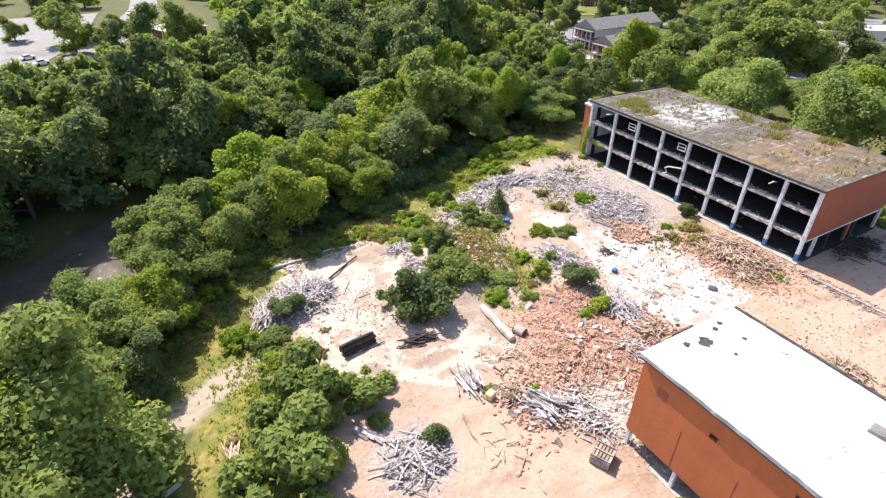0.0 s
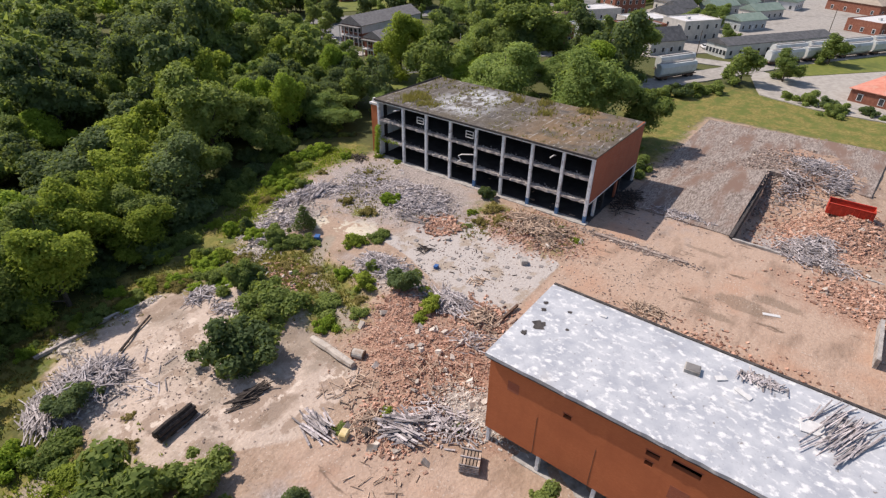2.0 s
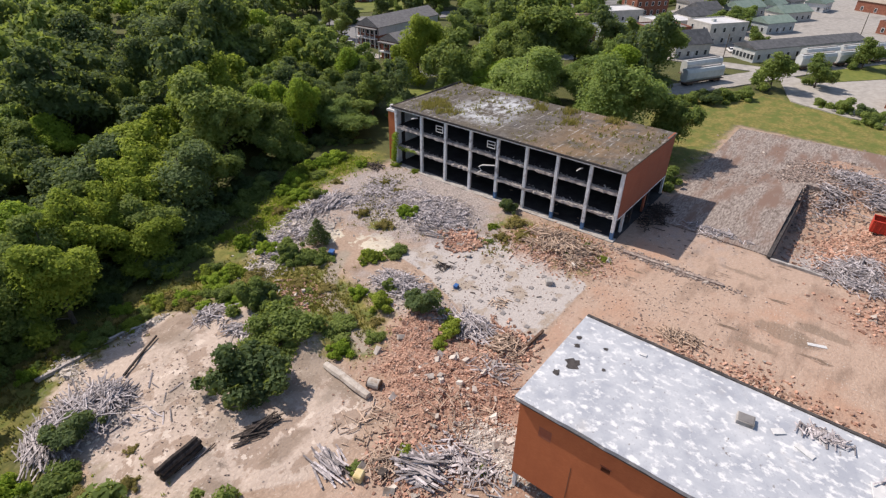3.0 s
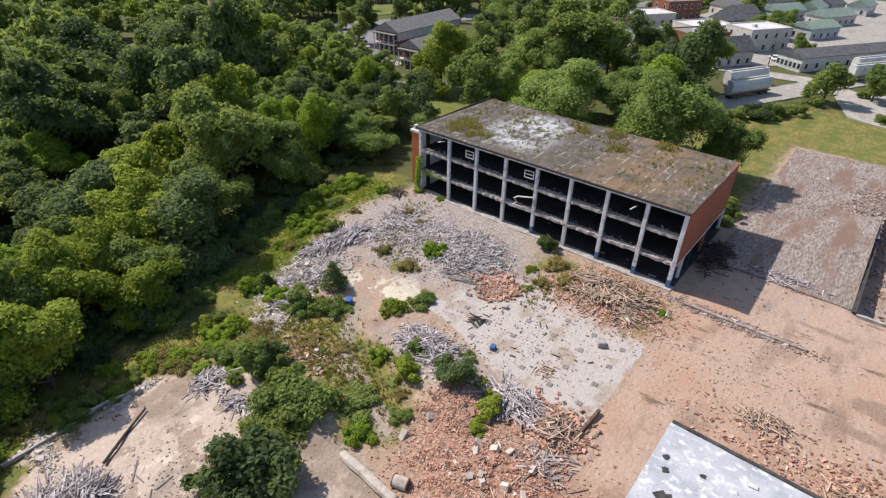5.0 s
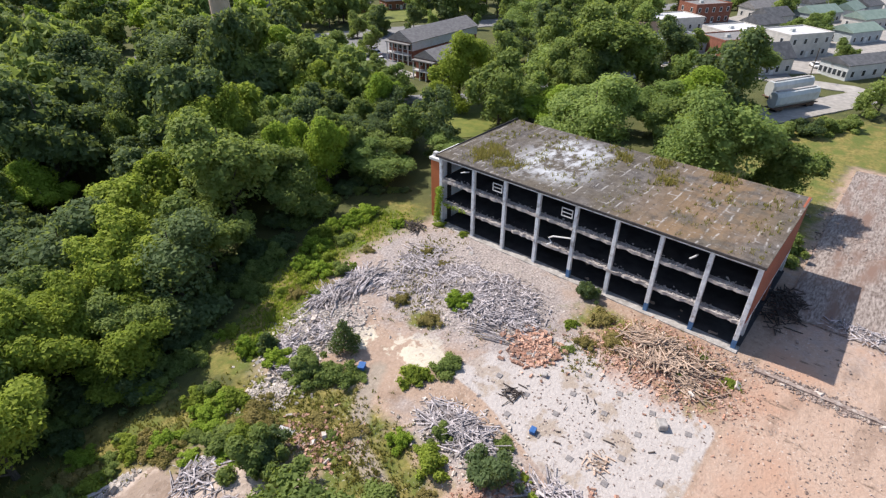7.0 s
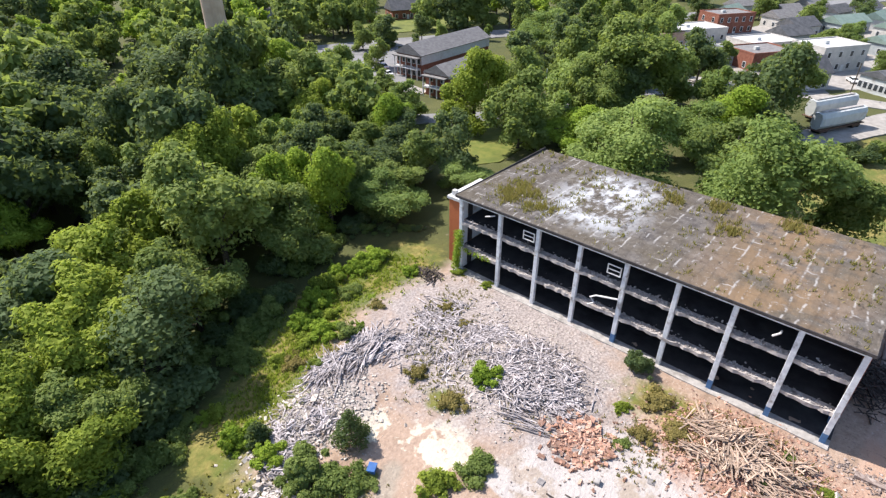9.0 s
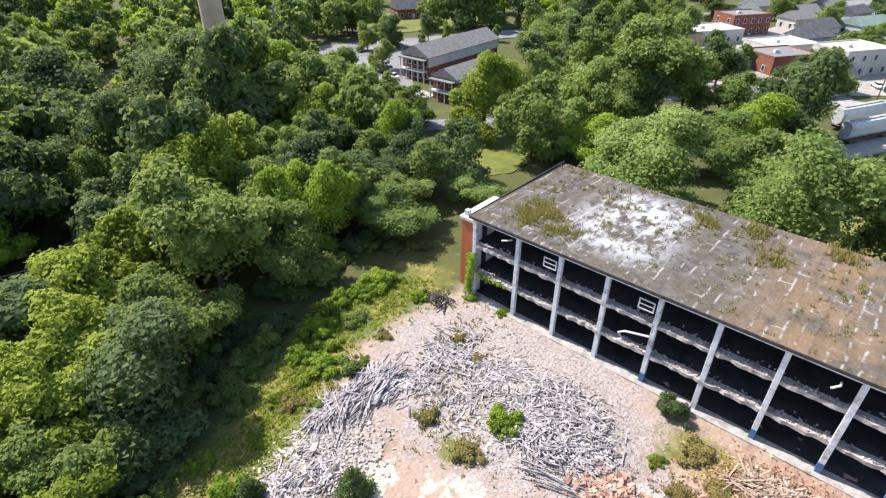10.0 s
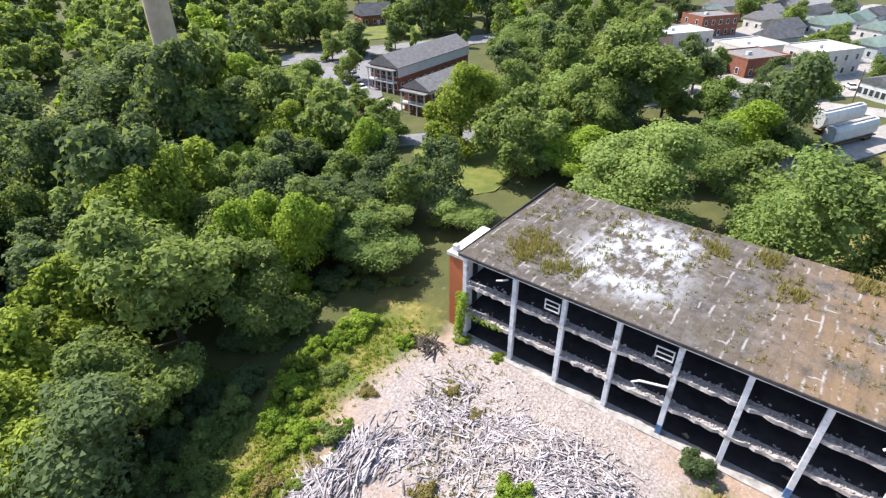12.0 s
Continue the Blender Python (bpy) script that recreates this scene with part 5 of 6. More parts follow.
def scatter_near(line, sd, n, seed):
    rng = np.random.default_rng(seed)
    line = np.array(line, float)
    u = rng.uniform(0, len(line) - 1.001, n)
    i = u.astype(int)
    p = line[i] + (line[i + 1] - line[i]) * (u % 1)[:, None] + rng.normal(0, sd, (n, 2))
    return np.concatenate([p, ground_z(p[:, 0], p[:, 1])[:, None]], 1)


grass_tufts("dry_grass", scatter_near([(-12, 38), (-2, 56), (6, 66), (14, 72.5), (28, 73), (38, 66), (42, 60), (41, 53), (39, 47)], 2.4, 3200, 61), 0.34, LEAF_DRY, 62, "dry yellow grass along the wood edge")
grass_tufts("dry_grass", scatter_near([(5, 52), (8, 44), (3, 36), (2, 27)], 2.6, 1800, 63), 0.36, LEAF_B, 64, "rough green grass beside the dirt track")
grass_tufts("dry_grass", scatter_near([(44, 75), (54, 80), (62, 84), (75, 82)], 2.0, 2200, 65), 0.35, LEAF_B, 66, "bright weeds below the wood edge")
grass_tufts("dry_grass", scatter_near([(64, 45), (70, 43), (74, 38), (72, 31), (60, 62), (66, 70), (75, 72)], 1.8, 900, 67), 0.34, LEAF_DRY, 68, "dry weeds in front of the mill")
rng = np.random.default_rng(71)
q = np.stack([rng.uniform(AX0 + 0.2, AX1 - 0.3, 1300), rng.uniform(AY0 + 0.3, AY1 - 0.3, 1300)], 1)
keep = (np.sin(q[:, 0] * 0.9 + 2 * np.sin(q[:, 1] * 0.35)) + np.sin(q[:, 1] * 0.8) + rng.normal(0, 0.6, 1300)) > 0.3
q = q[keep]
grass_tufts("roof_weeds", np.concatenate([q, np.full((len(q), 1), AH - 0.2)], 1), 0.5, LEAF_DRY, 72, "dry weeds growing on the mill roof")
q = np.array([(82.5, 72), (83.2, 71), (81.5, 70.5), (84.5, 69), (81.5, 67), (82.3, 65.5), (85.5, 71.5), (95, 55), (96.5, 50), (97, 42), (91, 47)])
q = np.repeat(q, 60, 0) + rng.normal(0, 0.8, (660, 2))
grass_tufts("roof_weeds", np.concatenate([q, np.full((660, 1), AH - 0.2)], 1), 0.7, LEAF_DRY, 73, "taller green weeds growing on the mill roof")
lob = [(AX0 - 0.2, AY1 + 0.1 - 0.05 * k, 0.5 + 0.42 * k, 0.55) for k in range(14)] + [(AX0 + 0.6, AY1 + 0.5, 0.5 + 0.6 * k, 0.5) for k in range(9)] + [(AX0 - 0.2, 74.5 - 0.6 * k, 3.7, 0.35) for k in range(7)]
v, f = leaf_cloud(lob, 1500, 0.15, rng, core=False)
tagged(link_mesh("ivy", v, f, LEAF_D), "green ivy climbing the mill corner", "ivy", kind="stuff")

# ---- debris ----
PLANK = link_mesh("plank", [(x, y, z) for x in (-0.5, 0.5) for y in (-0.5, 0.5) for z in (-0.5, 0.5)], BOX_F, BOARD)
PLANK_ME = PLANK.data
bpy.data.objects.remove(PLANK)
PLANK_TAN = PLANK_ME.copy()
PLANK_TAN.materials[0] = BOARD_TAN
PLANK_DARK = PLANK_ME.copy()
PLANK_DARK.materials[0] = BOARD_DARK


def heap(name, cx, cy, rx, ry, h, singles, rest, length, label, seed, mesh=None, aim=None, spread_a=1.6, width=(0.05, 0.15), z0=None, clumps=0):
    """A heap of boards: some single pieces and a joined rest, lying over a low dome. aim: the main direction in degrees."""
    mesh = mesh or PLANK_ME
    rng = np.random.default_rng(seed)
    base = gz(cx, cy) if z0 is None else z0
    t = thing(name, pose(cx, cy, base), label, "debris pile")

    nests = [(*rng.uniform(-0.62, 0.62, 2), rng.uniform(0.06, 0.26), rng.uniform(0, math.pi)) for _ in range(clumps)]

    def pose_of():
        nest = nests[int(len(nests) * rng.uniform() ** 1.4)] if clumps and rng.uniform() < 0.8 else None
        while True:
            u, w = rng.normal(0, 0.45, 2)
            if u * u + w * w < 1:
                break
        if nest:
            u, w = nest[0] + nest[2] * u * 1.6, nest[1] + nest[2] * w * 1.6
        x, y = u * rx, w * ry
        gx = gz(cx + x, cy + y) if z0 is None else z0
        z = gx - base + h * (1 - u * u - w * w) * rng.uniform(0.25, 1.0) + 0.08
        a = rng.uniform(0, math.pi) if aim is None else radians(aim) + rng.normal(0, spread_a * 0.35)
        if nest and aim is None:
            a = nest[3] + rng.normal(0, 0.55)
        ln = length[0] + (length[1] - length[0]) * rng.uniform() ** 1.8
        tilt = rng.normal(0, 0.10) - 0.25 * h / max(rx, ry) * (math.cos(a) * u + math.sin(a) * w)
        return Matrix.LocRotScale((x, y, z), Euler((rng.normal(0, 0.3), tilt, a)), (ln, rng.uniform(*width), rng.uniform(0.03, 0.09)))

    for _ in range(singles):
        p = new("plank", mesh)
        p.parent = t
        p.matrix_basis = pose_of()
    corners = [Vector(q) for q in [(x, y, z) for x in (-0.5, 0.5) for y in (-0.5, 0.5) for z in (-0.5, 0.5)]]
    vs, fs = [], []
    for k in range(rest):
        m = pose_of()
        vs += [tuple(m @ c) for c in corners]
        fs += [tuple(8 * k + i for i in g) for g in BOX_F]
    if rest:
        link_mesh("splinter", vs, fs, mesh.materials[0], t)["kind"] = "stuff"
    return t


heap("board_heap", 14.5, 59.5, 4.6, 4.2, 1.3, 70, 420, (1.5, 4.5), "broad heap of weathered grey boards on the slab", 101, aim=60, spread_a=2.2, clumps=7)
heap("board_heap", 10.2, 58.5, 2.2, 4.0, 0.9, 40, 120, (2.0, 4.5), "grey boards sliding off the slab edge", 102, aim=70, spread_a=0.8)
heap("board_heap", 25.2, 35.2, 1.6, 1.4, 0.7, 24, 10, (2.2, 3.6), "loose bundle of parallel grey poles", 103, aim=80, spread_a=0.6, width=(0.12, 0.2))
heap("board_heap", 30.0, 28.6, 1.7, 2.0, 1.2, 64, 50, (2.0, 3.6), "fan of grey boards on brick rubble", 104, aim=110, spread_a=1.2, width=(0.14, 0.26))
heap("board_heap", 33, 26, 2.6, 4.5, 0.5, 10, 260, (0.3, 1.2), "pale splintered wood and rubble", 105, width=(0.08, 0.2))
heap("board_heap", 28.5, 31.5, 2.5, 2.0, 0.5, 10, 50, (0.5, 2.4), "scattered boards and broken brick", 106, PLANK_TAN)
heap("board_heap", 49.3, 48.3, 3.2, 5.0, 1.1, 60, 340, (1.0, 3.6), "ridge of grey boards beside the slab", 107, aim=100, spread_a=2.5, clumps=9)
heap("board_heap", 48.6, 36.5, 2.4, 4.4, 0.9, 40, 220, (1.0, 4.0), "grey and pale boards tipped over rubble", 108, aim=70, spread_a=2.0)
heap("board_heap", 48.2, 31.5, 2.4, 2.6, 0.9, 20, 140, (0.8, 2.6), "tan broken boards and bricks", 109, PLANK_TAN)
heap("board_heap", 57.0, 73.5, 7.0, 3.4, 0.6, 110, 420, (1.0, 4.6), "long grey boards strewn below the wood edge", 110, aim=25, spread_a=1.6, clumps=10)
heap("board_heap", 58.9, 72.7, 2.6, 2.0, 0.4, 34, 20, (3.0, 6.0), "long weathered poles lying side by side", 141, aim=12, spread_a=0.5, width=(0.14, 0.24))
heap("board_heap", 47.5, 70.0, 5.5, 4.2, 0.25, 60, 560, (0.3, 1.8), "pale boards strewn on dusty slab", 111, clumps=14)
heap("board_heap", 67.5, 56.5, 6.4, 7.2, 0.5, 130, 2200, (0.25, 1.9), "wide heap of splintered grey boards before the mill", 112, width=(0.05, 0.14), clumps=26)
heap("board_heap", 62.0, 55.0, 1.4, 3.0, 0.4, 9, 8, (2.0, 5.0), "long weathered timbers along the heap", 113, aim=105, spread_a=0.6)
heap("board_heap", 67, 68, 9, 8, 0.2, 60, 1300, (0.2, 1.7), "thin litter of splintered wood", 114, clumps=22)
heap("board_heap", 71.5, 37.0, 4.4, 7.0, 0.8, 60, 620, (0.7, 3.2), "tan heap of broken boards by the mill", 115, PLANK_TAN, clumps=14)
heap("board_heap", 74.6, 78.0, 1.8, 2.4, 0.6, 16, 30, (1.2, 3.0), "dark timbers heaped near the stair tower", 116, PLANK_DARK, aim=60)
heap("board_heap", 23.5, 43.6, 2.6, 0.9, 0.5, 18, 30, (1.2, 3.5), "charred branches and boards on the slab", 117, PLANK_DARK, aim=-15, spread_a=0.8, width=(0.08, 0.18))
heap("board_heap", 30.5, 62.8, 2.6, 2.2, 0.5, 20, 90, (0.8, 2.6), "grey boards at the slab corner", 118)
heap("board_heap", 16.0, 29.5, 3.8, 3.2, 0.6, 34, 160, (0.9, 3.2), "scattered weathered boards on dirt", 119)
heap("board_heap", 13.2, 34.2, 0.9, 1.1, 0.3, 10, 0, (1.6, 2.4), "stack of grey planks by a bush", 120, aim=120, spread_a=0.15, width=(0.2, 0.3))
heap("board_heap", 1.6, 38.2, 1.0, 2.2, 0.5, 14, 30, (1.2, 3.4), "pale boards half under bushes", 121, PLANK_TAN, aim=80, spread_a=0.7)
heap("board_heap", 62.6, 16.6, 1.6, 3.4, 0.5, 8, 130, (0.5, 2.0), "tan brushwood heap on the yard", 122, PLANK_TAN)
heap("board_heap", 58.0, 6.0, 3.0, 6.0, 0.4, 12, 160, (0.5, 2.2), "scattered tan boards behind the block", 123, PLANK_TAN)
heap("board_heap", 93.5, 2.5, 5.0, 4.5, 1.2, 30, 520, (0.8, 3.2), "grey boards filling the sunken basement", 124)
heap("board_heap", 120, 5.0, 11, 7.5, 1.6, 30, 900, (0.8, 3.2), "large heap of grey and brown timber", 125, clumps=16)
heap("board_heap", 88.5, 0.5, 2.6, 5.5, 0.7, 16, 240, (0.6, 2.4), "timber litter along the yard edge", 126)
heap("board_heap", 90.5, 21, 2.0, 7.0, 0.5, 16, 220, (0.6, 2.6), "timber litter along the slab edge", 127)
heap("board_heap", 90, 29.5, 6.0, 2.5, 0.8, 10, 260, (0.6, 2.4), "dark timber litter in the mill's shade", 128, PLANK_DARK)
heap("board_stack", 42.0, -2.7, 2.6, 2.2, 0.2, 60, 0, (2.6, 4.4), "flat stack of long grey boards on the silver roof", 129, aim=-24, spread_a=0.35, width=(0.05, 0.11), z0=11.36)
heap("board_heap", 44.0, 3.0, 0.8, 2.0, 0.12, 8, 60, (0.4, 1.6), "brushwood scraps on the silver roof", 130, z0=11.36)
heap("board_heap", 17.0, 56.0, 5.0, 7.0, 0.06, 10, 24, (0.8, 2.6), "loose boards scattered over the slab", 131)
heap("board_heap", 30.5, 36.0, 4.0, 3.0, 0.1, 10, 30, (0.5, 2.2), "loose tan boards scattered over the dirt", 132, PLANK_TAN, width=(0.05, 0.13))
heap("board_heap", 58, 40, 6.0, 9.0, 0.05, 4, 10, (0.3, 1.2), "loose boards scattered over the mill slab", 133, PLANK_DARK)
heap("board_heap", 24.0, 26.0, 4.0, 4.5, 0.06, 6, 26, (0.4, 1.8), "loose tan boards scattered near the block", 134, PLANK_TAN, width=(0.04, 0.10))


def rubble(name, cx, cy, rx, ry, n, size, material, label, seed, chunks=0, chunk_mat=None):
    rng = np.random.default_rng(seed)
    u = rng.normal(0, 0.42, (n, 2)) * (rx, ry) + (cx, cy)
    z = ground_z(u[:, 0], u[:, 1])
    t = thing(name, pose(cx, cy, gz(cx, cy)), label, "rubble")
    o = np.array([cx, cy, gz(cx, cy)])
    debris("fragments", np.concatenate([u, (z + size[1] * 0.15)[:, None]], 1) - o, size, material, t, "", seed + 1)
    for k in range(chunks):
        q = rng.normal(0, 0.40, 2) * (rx, ry) + (cx, cy)
        s = rng.uniform(0.35, 0.8)
        c = debris("chunk", [(q[0] - cx, q[1] - cy, gz(q[0], q[1]) - o[2] + 0.12 * s)], (s, s), chunk_mat or CHUNK, t, "", seed + 50 + k)
        del c["kind"]


rubble("brick_rubble", 39, 33, 6.5, 9, 7500, (0.06, 0.24), BRICKBIT, "reddish mound of broken brick beside the block", 201, 26)
rubble("brick_rubble", 44, 40.5, 4.5, 4, 2200, (0.06, 0.24), BRICKBIT, "reddish brick rubble under weeds", 202, 6, BRICKBIT)
rubble("brick_rubble", 30, 29.5, 4, 4.5, 1300, (0.14, 0.38), BRICKBIT, "brick rubble round the grey boards", 203, 16)
rubble("brick_rubble", 36.0, 24.0, 3, 5, 2400, (0.10, 0.30), CHUNK, "pale rubble spilled at the block corner", 204, 8)
rubble("brick_rubble", 48.5, 32.5, 3.0, 4.0, 1300, (0.15, 0.5), BRICKBIT, "broken brick lumps beside the slab", 205, 16, BRICKBIT)
rubble("brick_rubble", 63.5, 49.0, 3.0, 3.2, 520, (0.2, 0.6), BRICKBIT, "red brick lumps at the heap's foot", 206, 12)
rubble("brick_rubble", 71, 37, 6, 9, 4800, (0.06, 0.28), BRICKBIT, "brick rubble in front of the mill", 207, 10)
rubble("brick_rubble", 67, 60, 9, 11, 6000, (0.04, 0.18), CHUNK, "pale plaster and wood litter before the mill", 208, 10)
rubble("brick_rubble", 49, 70, 7, 5, 2200, (0.08, 0.32), CHUNK, "pale plaster litter on the dusty slab", 209, 8)
rubble("brick_rubble", 100, 0, 11, 10, 3600, (0.12, 0.45), BRICKBIT, "red brick rubble in the sunken basement", 210, 10)
rubble("brick_rubble", 120, 14, 18, 12, 5200, (0.12, 0.45), LITTER, "brown brick litter over the far slab", 211, 8)
rubble("brick_rubble", 82, -8, 5, 9, 1800, (0.15, 0.5), BRICKBIT, "brick rubble at the yard edge", 212, 12)
rubble("brick_rubble", 59, 8, 5, 14, 900, (0.12, 0.4), BRICKBIT, "scattered brick fragments on the yard", 213, 6)
rubble("brick_rubble", 115, 22, 24, 8, 4200, (0.10, 0.40), LITTER, "pale litter over the far slab", 214, 0)
rubble("brick_rubble", 49, 47, 4, 6, 900, (0.1, 0.35), CHUNK, "pale rubble among the boards", 215, 10)
rubble("brick_rubble", 14, 58, 5, 5, 900, (0.08, 0.3), CHUNK, "pale rubble under the grey boards", 216, 0)
rubble("brick_rubble", 40, 66, 4, 3, 500, (0.1, 0.4), CHUNK, "pale rubble in the grass", 217, 6)
rubble("brick_rubble", 40, 58, 3.5, 5, 320, (0.1, 0.35), BRICKBIT, "brick fragments in the grass", 218, 3)

rubble("brick_rubble", 76.5, 23, 1.2, 10, 1200, (0.06, 0.3), LITTER, "brown rubble along the yard kerb", 219, 4)
rubble("brick_rubble", 47.5, 8, 1.6, 16, 1100, (0.06, 0.3), LITTER, "brown litter behind the block", 220, 4)
rubble("brick_rubble", 16, 68.6, 1.2, 4.0, 500, (0.08, 0.32), CHUNK, "pale rubble along the slab kerb", 221, 4)
rubble("brick_rubble", 25, 68.0, 3.0, 0.8, 420, (0.08, 0.32), CHUNK, "pale rubble along the slab kerb", 222, 4)
rubble("brick_rubble", 66, 20, 16, 14, 700, (0.05, 0.2), LITTER, "small scattered fragments over the yard", 223, 0)
rubble("brick_rubble", 22, 52, 9, 12, 600, (0.05, 0.2), LITTER, "small scattered fragments over the slab", 224, 0)
rubble("brick_rubble", 58, 40, 8, 11, 420, (0.05, 0.2), LITTER, "small scattered fragments over the mill slab", 225, 0)

heap("board_heap", 44.0, 30.0, 3.0, 3.0, 0.15, 8, 50, (0.5, 2.8), "loose grey boards over brick rubble", 135)
heap("board_heap", 37.5, 30.0, 4.0, 6.0, 0.15, 8, 90, (0.4, 1.8), "loose tan splinters over brick rubble", 136, PLANK_TAN, width=(0.05, 0.12))
heap("board_heap", 54.5, 36.5, 1.8, 1.2, 0.2, 4, 24, (0.4, 1.8), "small heap of tan wood on the slab", 137, PLANK_TAN)
heap("board_heap", 56.5, 47.0, 1.6, 1.0, 0.2, 4, 24, (0.4, 2.2), "small heap of dark wood on the slab", 138, PLANK_DARK)
heap("board_heap", 43.5, 67.5, 2.2, 3.0, 0.4, 14, 60, (0.6, 2.8), "grey boards at the weedy slab edge", 139)
heap("board_heap", 30.5, 57.6, 1.2, 2.6, 0.3, 12, 40, (0.6, 3.2), "pale boards beside the bush", 140)

# ---- single things on the site ----
def build_log(x, y):
    t = thing("timber_bundle", pose(x, y, gz(x, y), 0, 0, 8), "charred dark bundle of rolled timbers on the slab", "timber")
    rng = random.Random(3)
    for k, (dy, dz) in enumerate([(-0.45, 0.3), (0.0, 0.28), (0.45, 0.3), (-0.22, 0.72), (0.24, 0.74), (0.02, 1.0)]):
        o = rng.uniform(-0.2, 0.2)
        tube_part("log", [(-2.1 + o, dy, dz), (-0.7, dy + 0.04, dz + 0.03), (0.8, dy - 0.03, dz), (2.0 + o, dy, dz + 0.02)], [0.27, 0.29, 0.28, 0.25], BOARD_DARK, t, "", 9)
    for k in range(5):
        tube_part("slat", [(-1.2 + k * 0.6, -0.6 - 0.14 * k, 0.08), (0.8 + k * 0.5, -0.9 - 0.05 * k, 0.1)], [0.06, 0.05], BOARD if k % 2 else BOARD_DARK, t, "", 5)


build_log(17.2, 46.0)


def build_conduit():
    t = thing("stone_beam", pose(33.2, 41.6, gz(33.2, 41.6) + 0.02, 0, 0, 88), "long pale broken concrete beam on the slab edge", "beam")
    bm = bmesh.new()
    pts = [(-3.4, 0, 0.3), (-1.5, 0.03, 0.34), (0.5, -0.04, 0.32), (2.0, 0.02, 0.34), (3.4, 0, 0.3)]
    tube(bm, pts, [0.42, 0.48, 0.45, 0.47, 0.40], 8)
    part("body", bm, STONEPIPE, t)
    d = thing("concrete_drum", pose(34.6, 38.9, gz(34.6, 38.9) + 0.42, 90, 0, 20), "short pale concrete pipe drum with dark end bands", "drum")
    bm = bmesh.new()
    tube(bm, [(0, 0, -0.7), (0, 0, -0.6), (0, 0, 0.6), (0, 0, 0.7)], [0.5, 0.54, 0.54, 0.5], 16)
    part("shell", bm, STONEPIPE, d)
    for z in (-0.72, 0.64):
        tube_part("band", [(0, 0, z), (0, 0, z + 0.09)], [0.56, 0.56], RUST, d, "dark rusty band", 16)


build_conduit()


def simple_box(name, x, y, w, d, h, rot, material, label, category, lid=None, tilt=0):
    t = thing(name, pose(x, y, gz(x, y), tilt, 0, rot), label, category)
    bm = bmesh.new()
    add_box(bm, -w / 2, -d / 2, 0, w / 2, d / 2, h, min(w, d, h) * 0.12)
    part("body", bm, material, t)
    if lid:
        box_part("lid", -w / 2 - 0.03, -d / 2 - 0.03, h, w / 2 + 0.03, d / 2 + 0.03, h + 0.06, lid, t)
    return t


simple_box("sheet_metal", 37.9, 60.4, 2.2, 1.6, 0.08, 25, TRAINPAINT, "pale sheet of bent metal in the grass", "sheet", tilt=6)
simple_box("plastic_tub", 48.8, 61.3, 0.9, 0.7, 0.5, 30, BLUEPLASTIC, "blue plastic tub in the weeds", "tub", BLUEPLASTIC)
simple_box("plastic_tub", 53.8, 42.8, 0.7, 0.5, 0.4, 10, BLUEPLASTIC, "blue plastic tub on the slab", "tub", BLUEPLASTIC)
simple_box("foam_block", 26.0, 32.3, 1.0, 0.8, 0.8, 20, YELLOWBLOCK, "yellow foam block beside grey poles", "block")
simple_box("white_board", -3.8, 37.7, 1.5, 0.5, 0.06, 25, WHITE, "white board lying beside the dirt track", "board")
simple_box("white_board", 48.2, 35.2, 0.5, 3.4, 0.10, -35, WHITE, "long white board leaning in rubble", "board", tilt=6)
simple_box("white_board", 49.5, 46.0, 1.6, 1.2, 0.12, 30, WHITE, "bent white panel in the board ridge", "board", tilt=10)
simple_box("white_board", 71.5, 3.6, 0.5, 2.0, 0.08, 20, WHITE, "white board lying on the yard", "board")
simple_box("stone_lump", 62.4, 33.8, 1.1, 0.9, 0.7, 40, CONCRETE, "grey lump of broken concrete on the slab", "rock")
simple_box("stone_lump", 60.8, 45.8, 0.6, 0.5, 0.4, 10, CONCRETE, "small grey concrete lump on the slab", "rock")
simple_box("stone_lump", 27.6, 31.0, 0.8, 0.7, 0.5, 10, BOARD_DARK, "dark charred lump beside poles", "lump")
bm = bmesh.new()
add_box(bm, -2.6, -0.16, 0.05, 2.6, 0.16, 0.4, 0.03)
tagged(part("steel_beam", bm, RUST, None), "dark rusty beam on the slab edge", "beam").matrix_world = pose(50.6, 29.6, 0.05, 0, -3, -4)
pal = thing("pallet_stack", pose(30.8, 21.2, gz(30.8, 21.2), 0, 0, 25), "leaning stack of weathered pallets by the block", "pallet")
for k in range(5):
    for j in range(6):
        box_part("slat", -1.0, -0.9 + 0.32 * j, 0.02 + 0.22 * k, 1.0, -0.68 + 0.32 * j, 0.06 + 0.22 * k, BOARD_TAN, pal, "", 0)
    for j in (-0.9, 0, 0.86):
        box_part("bearer", j - 0.05, -0.9, 0.07 + 0.22 * k, j + 0.05, 0.92, 0.20 + 0.22 * k, BOARD, pal, "", 0)
pole = thing("dark_pole", pose(21.8, 62.9, gz(21.8, 62.9) + 0.14, 0, 0, 32), "long dark timber pole lying on the slab", "pole")
tube_part("shaft", [(-3.2, 0, 0), (0, 0.05, 0.02), (3.2, 0, 0)], [0.15, 0.14, 0.11], BOARD_DARK, pole)

# dark square pads where the mill's posts stood
pads = []
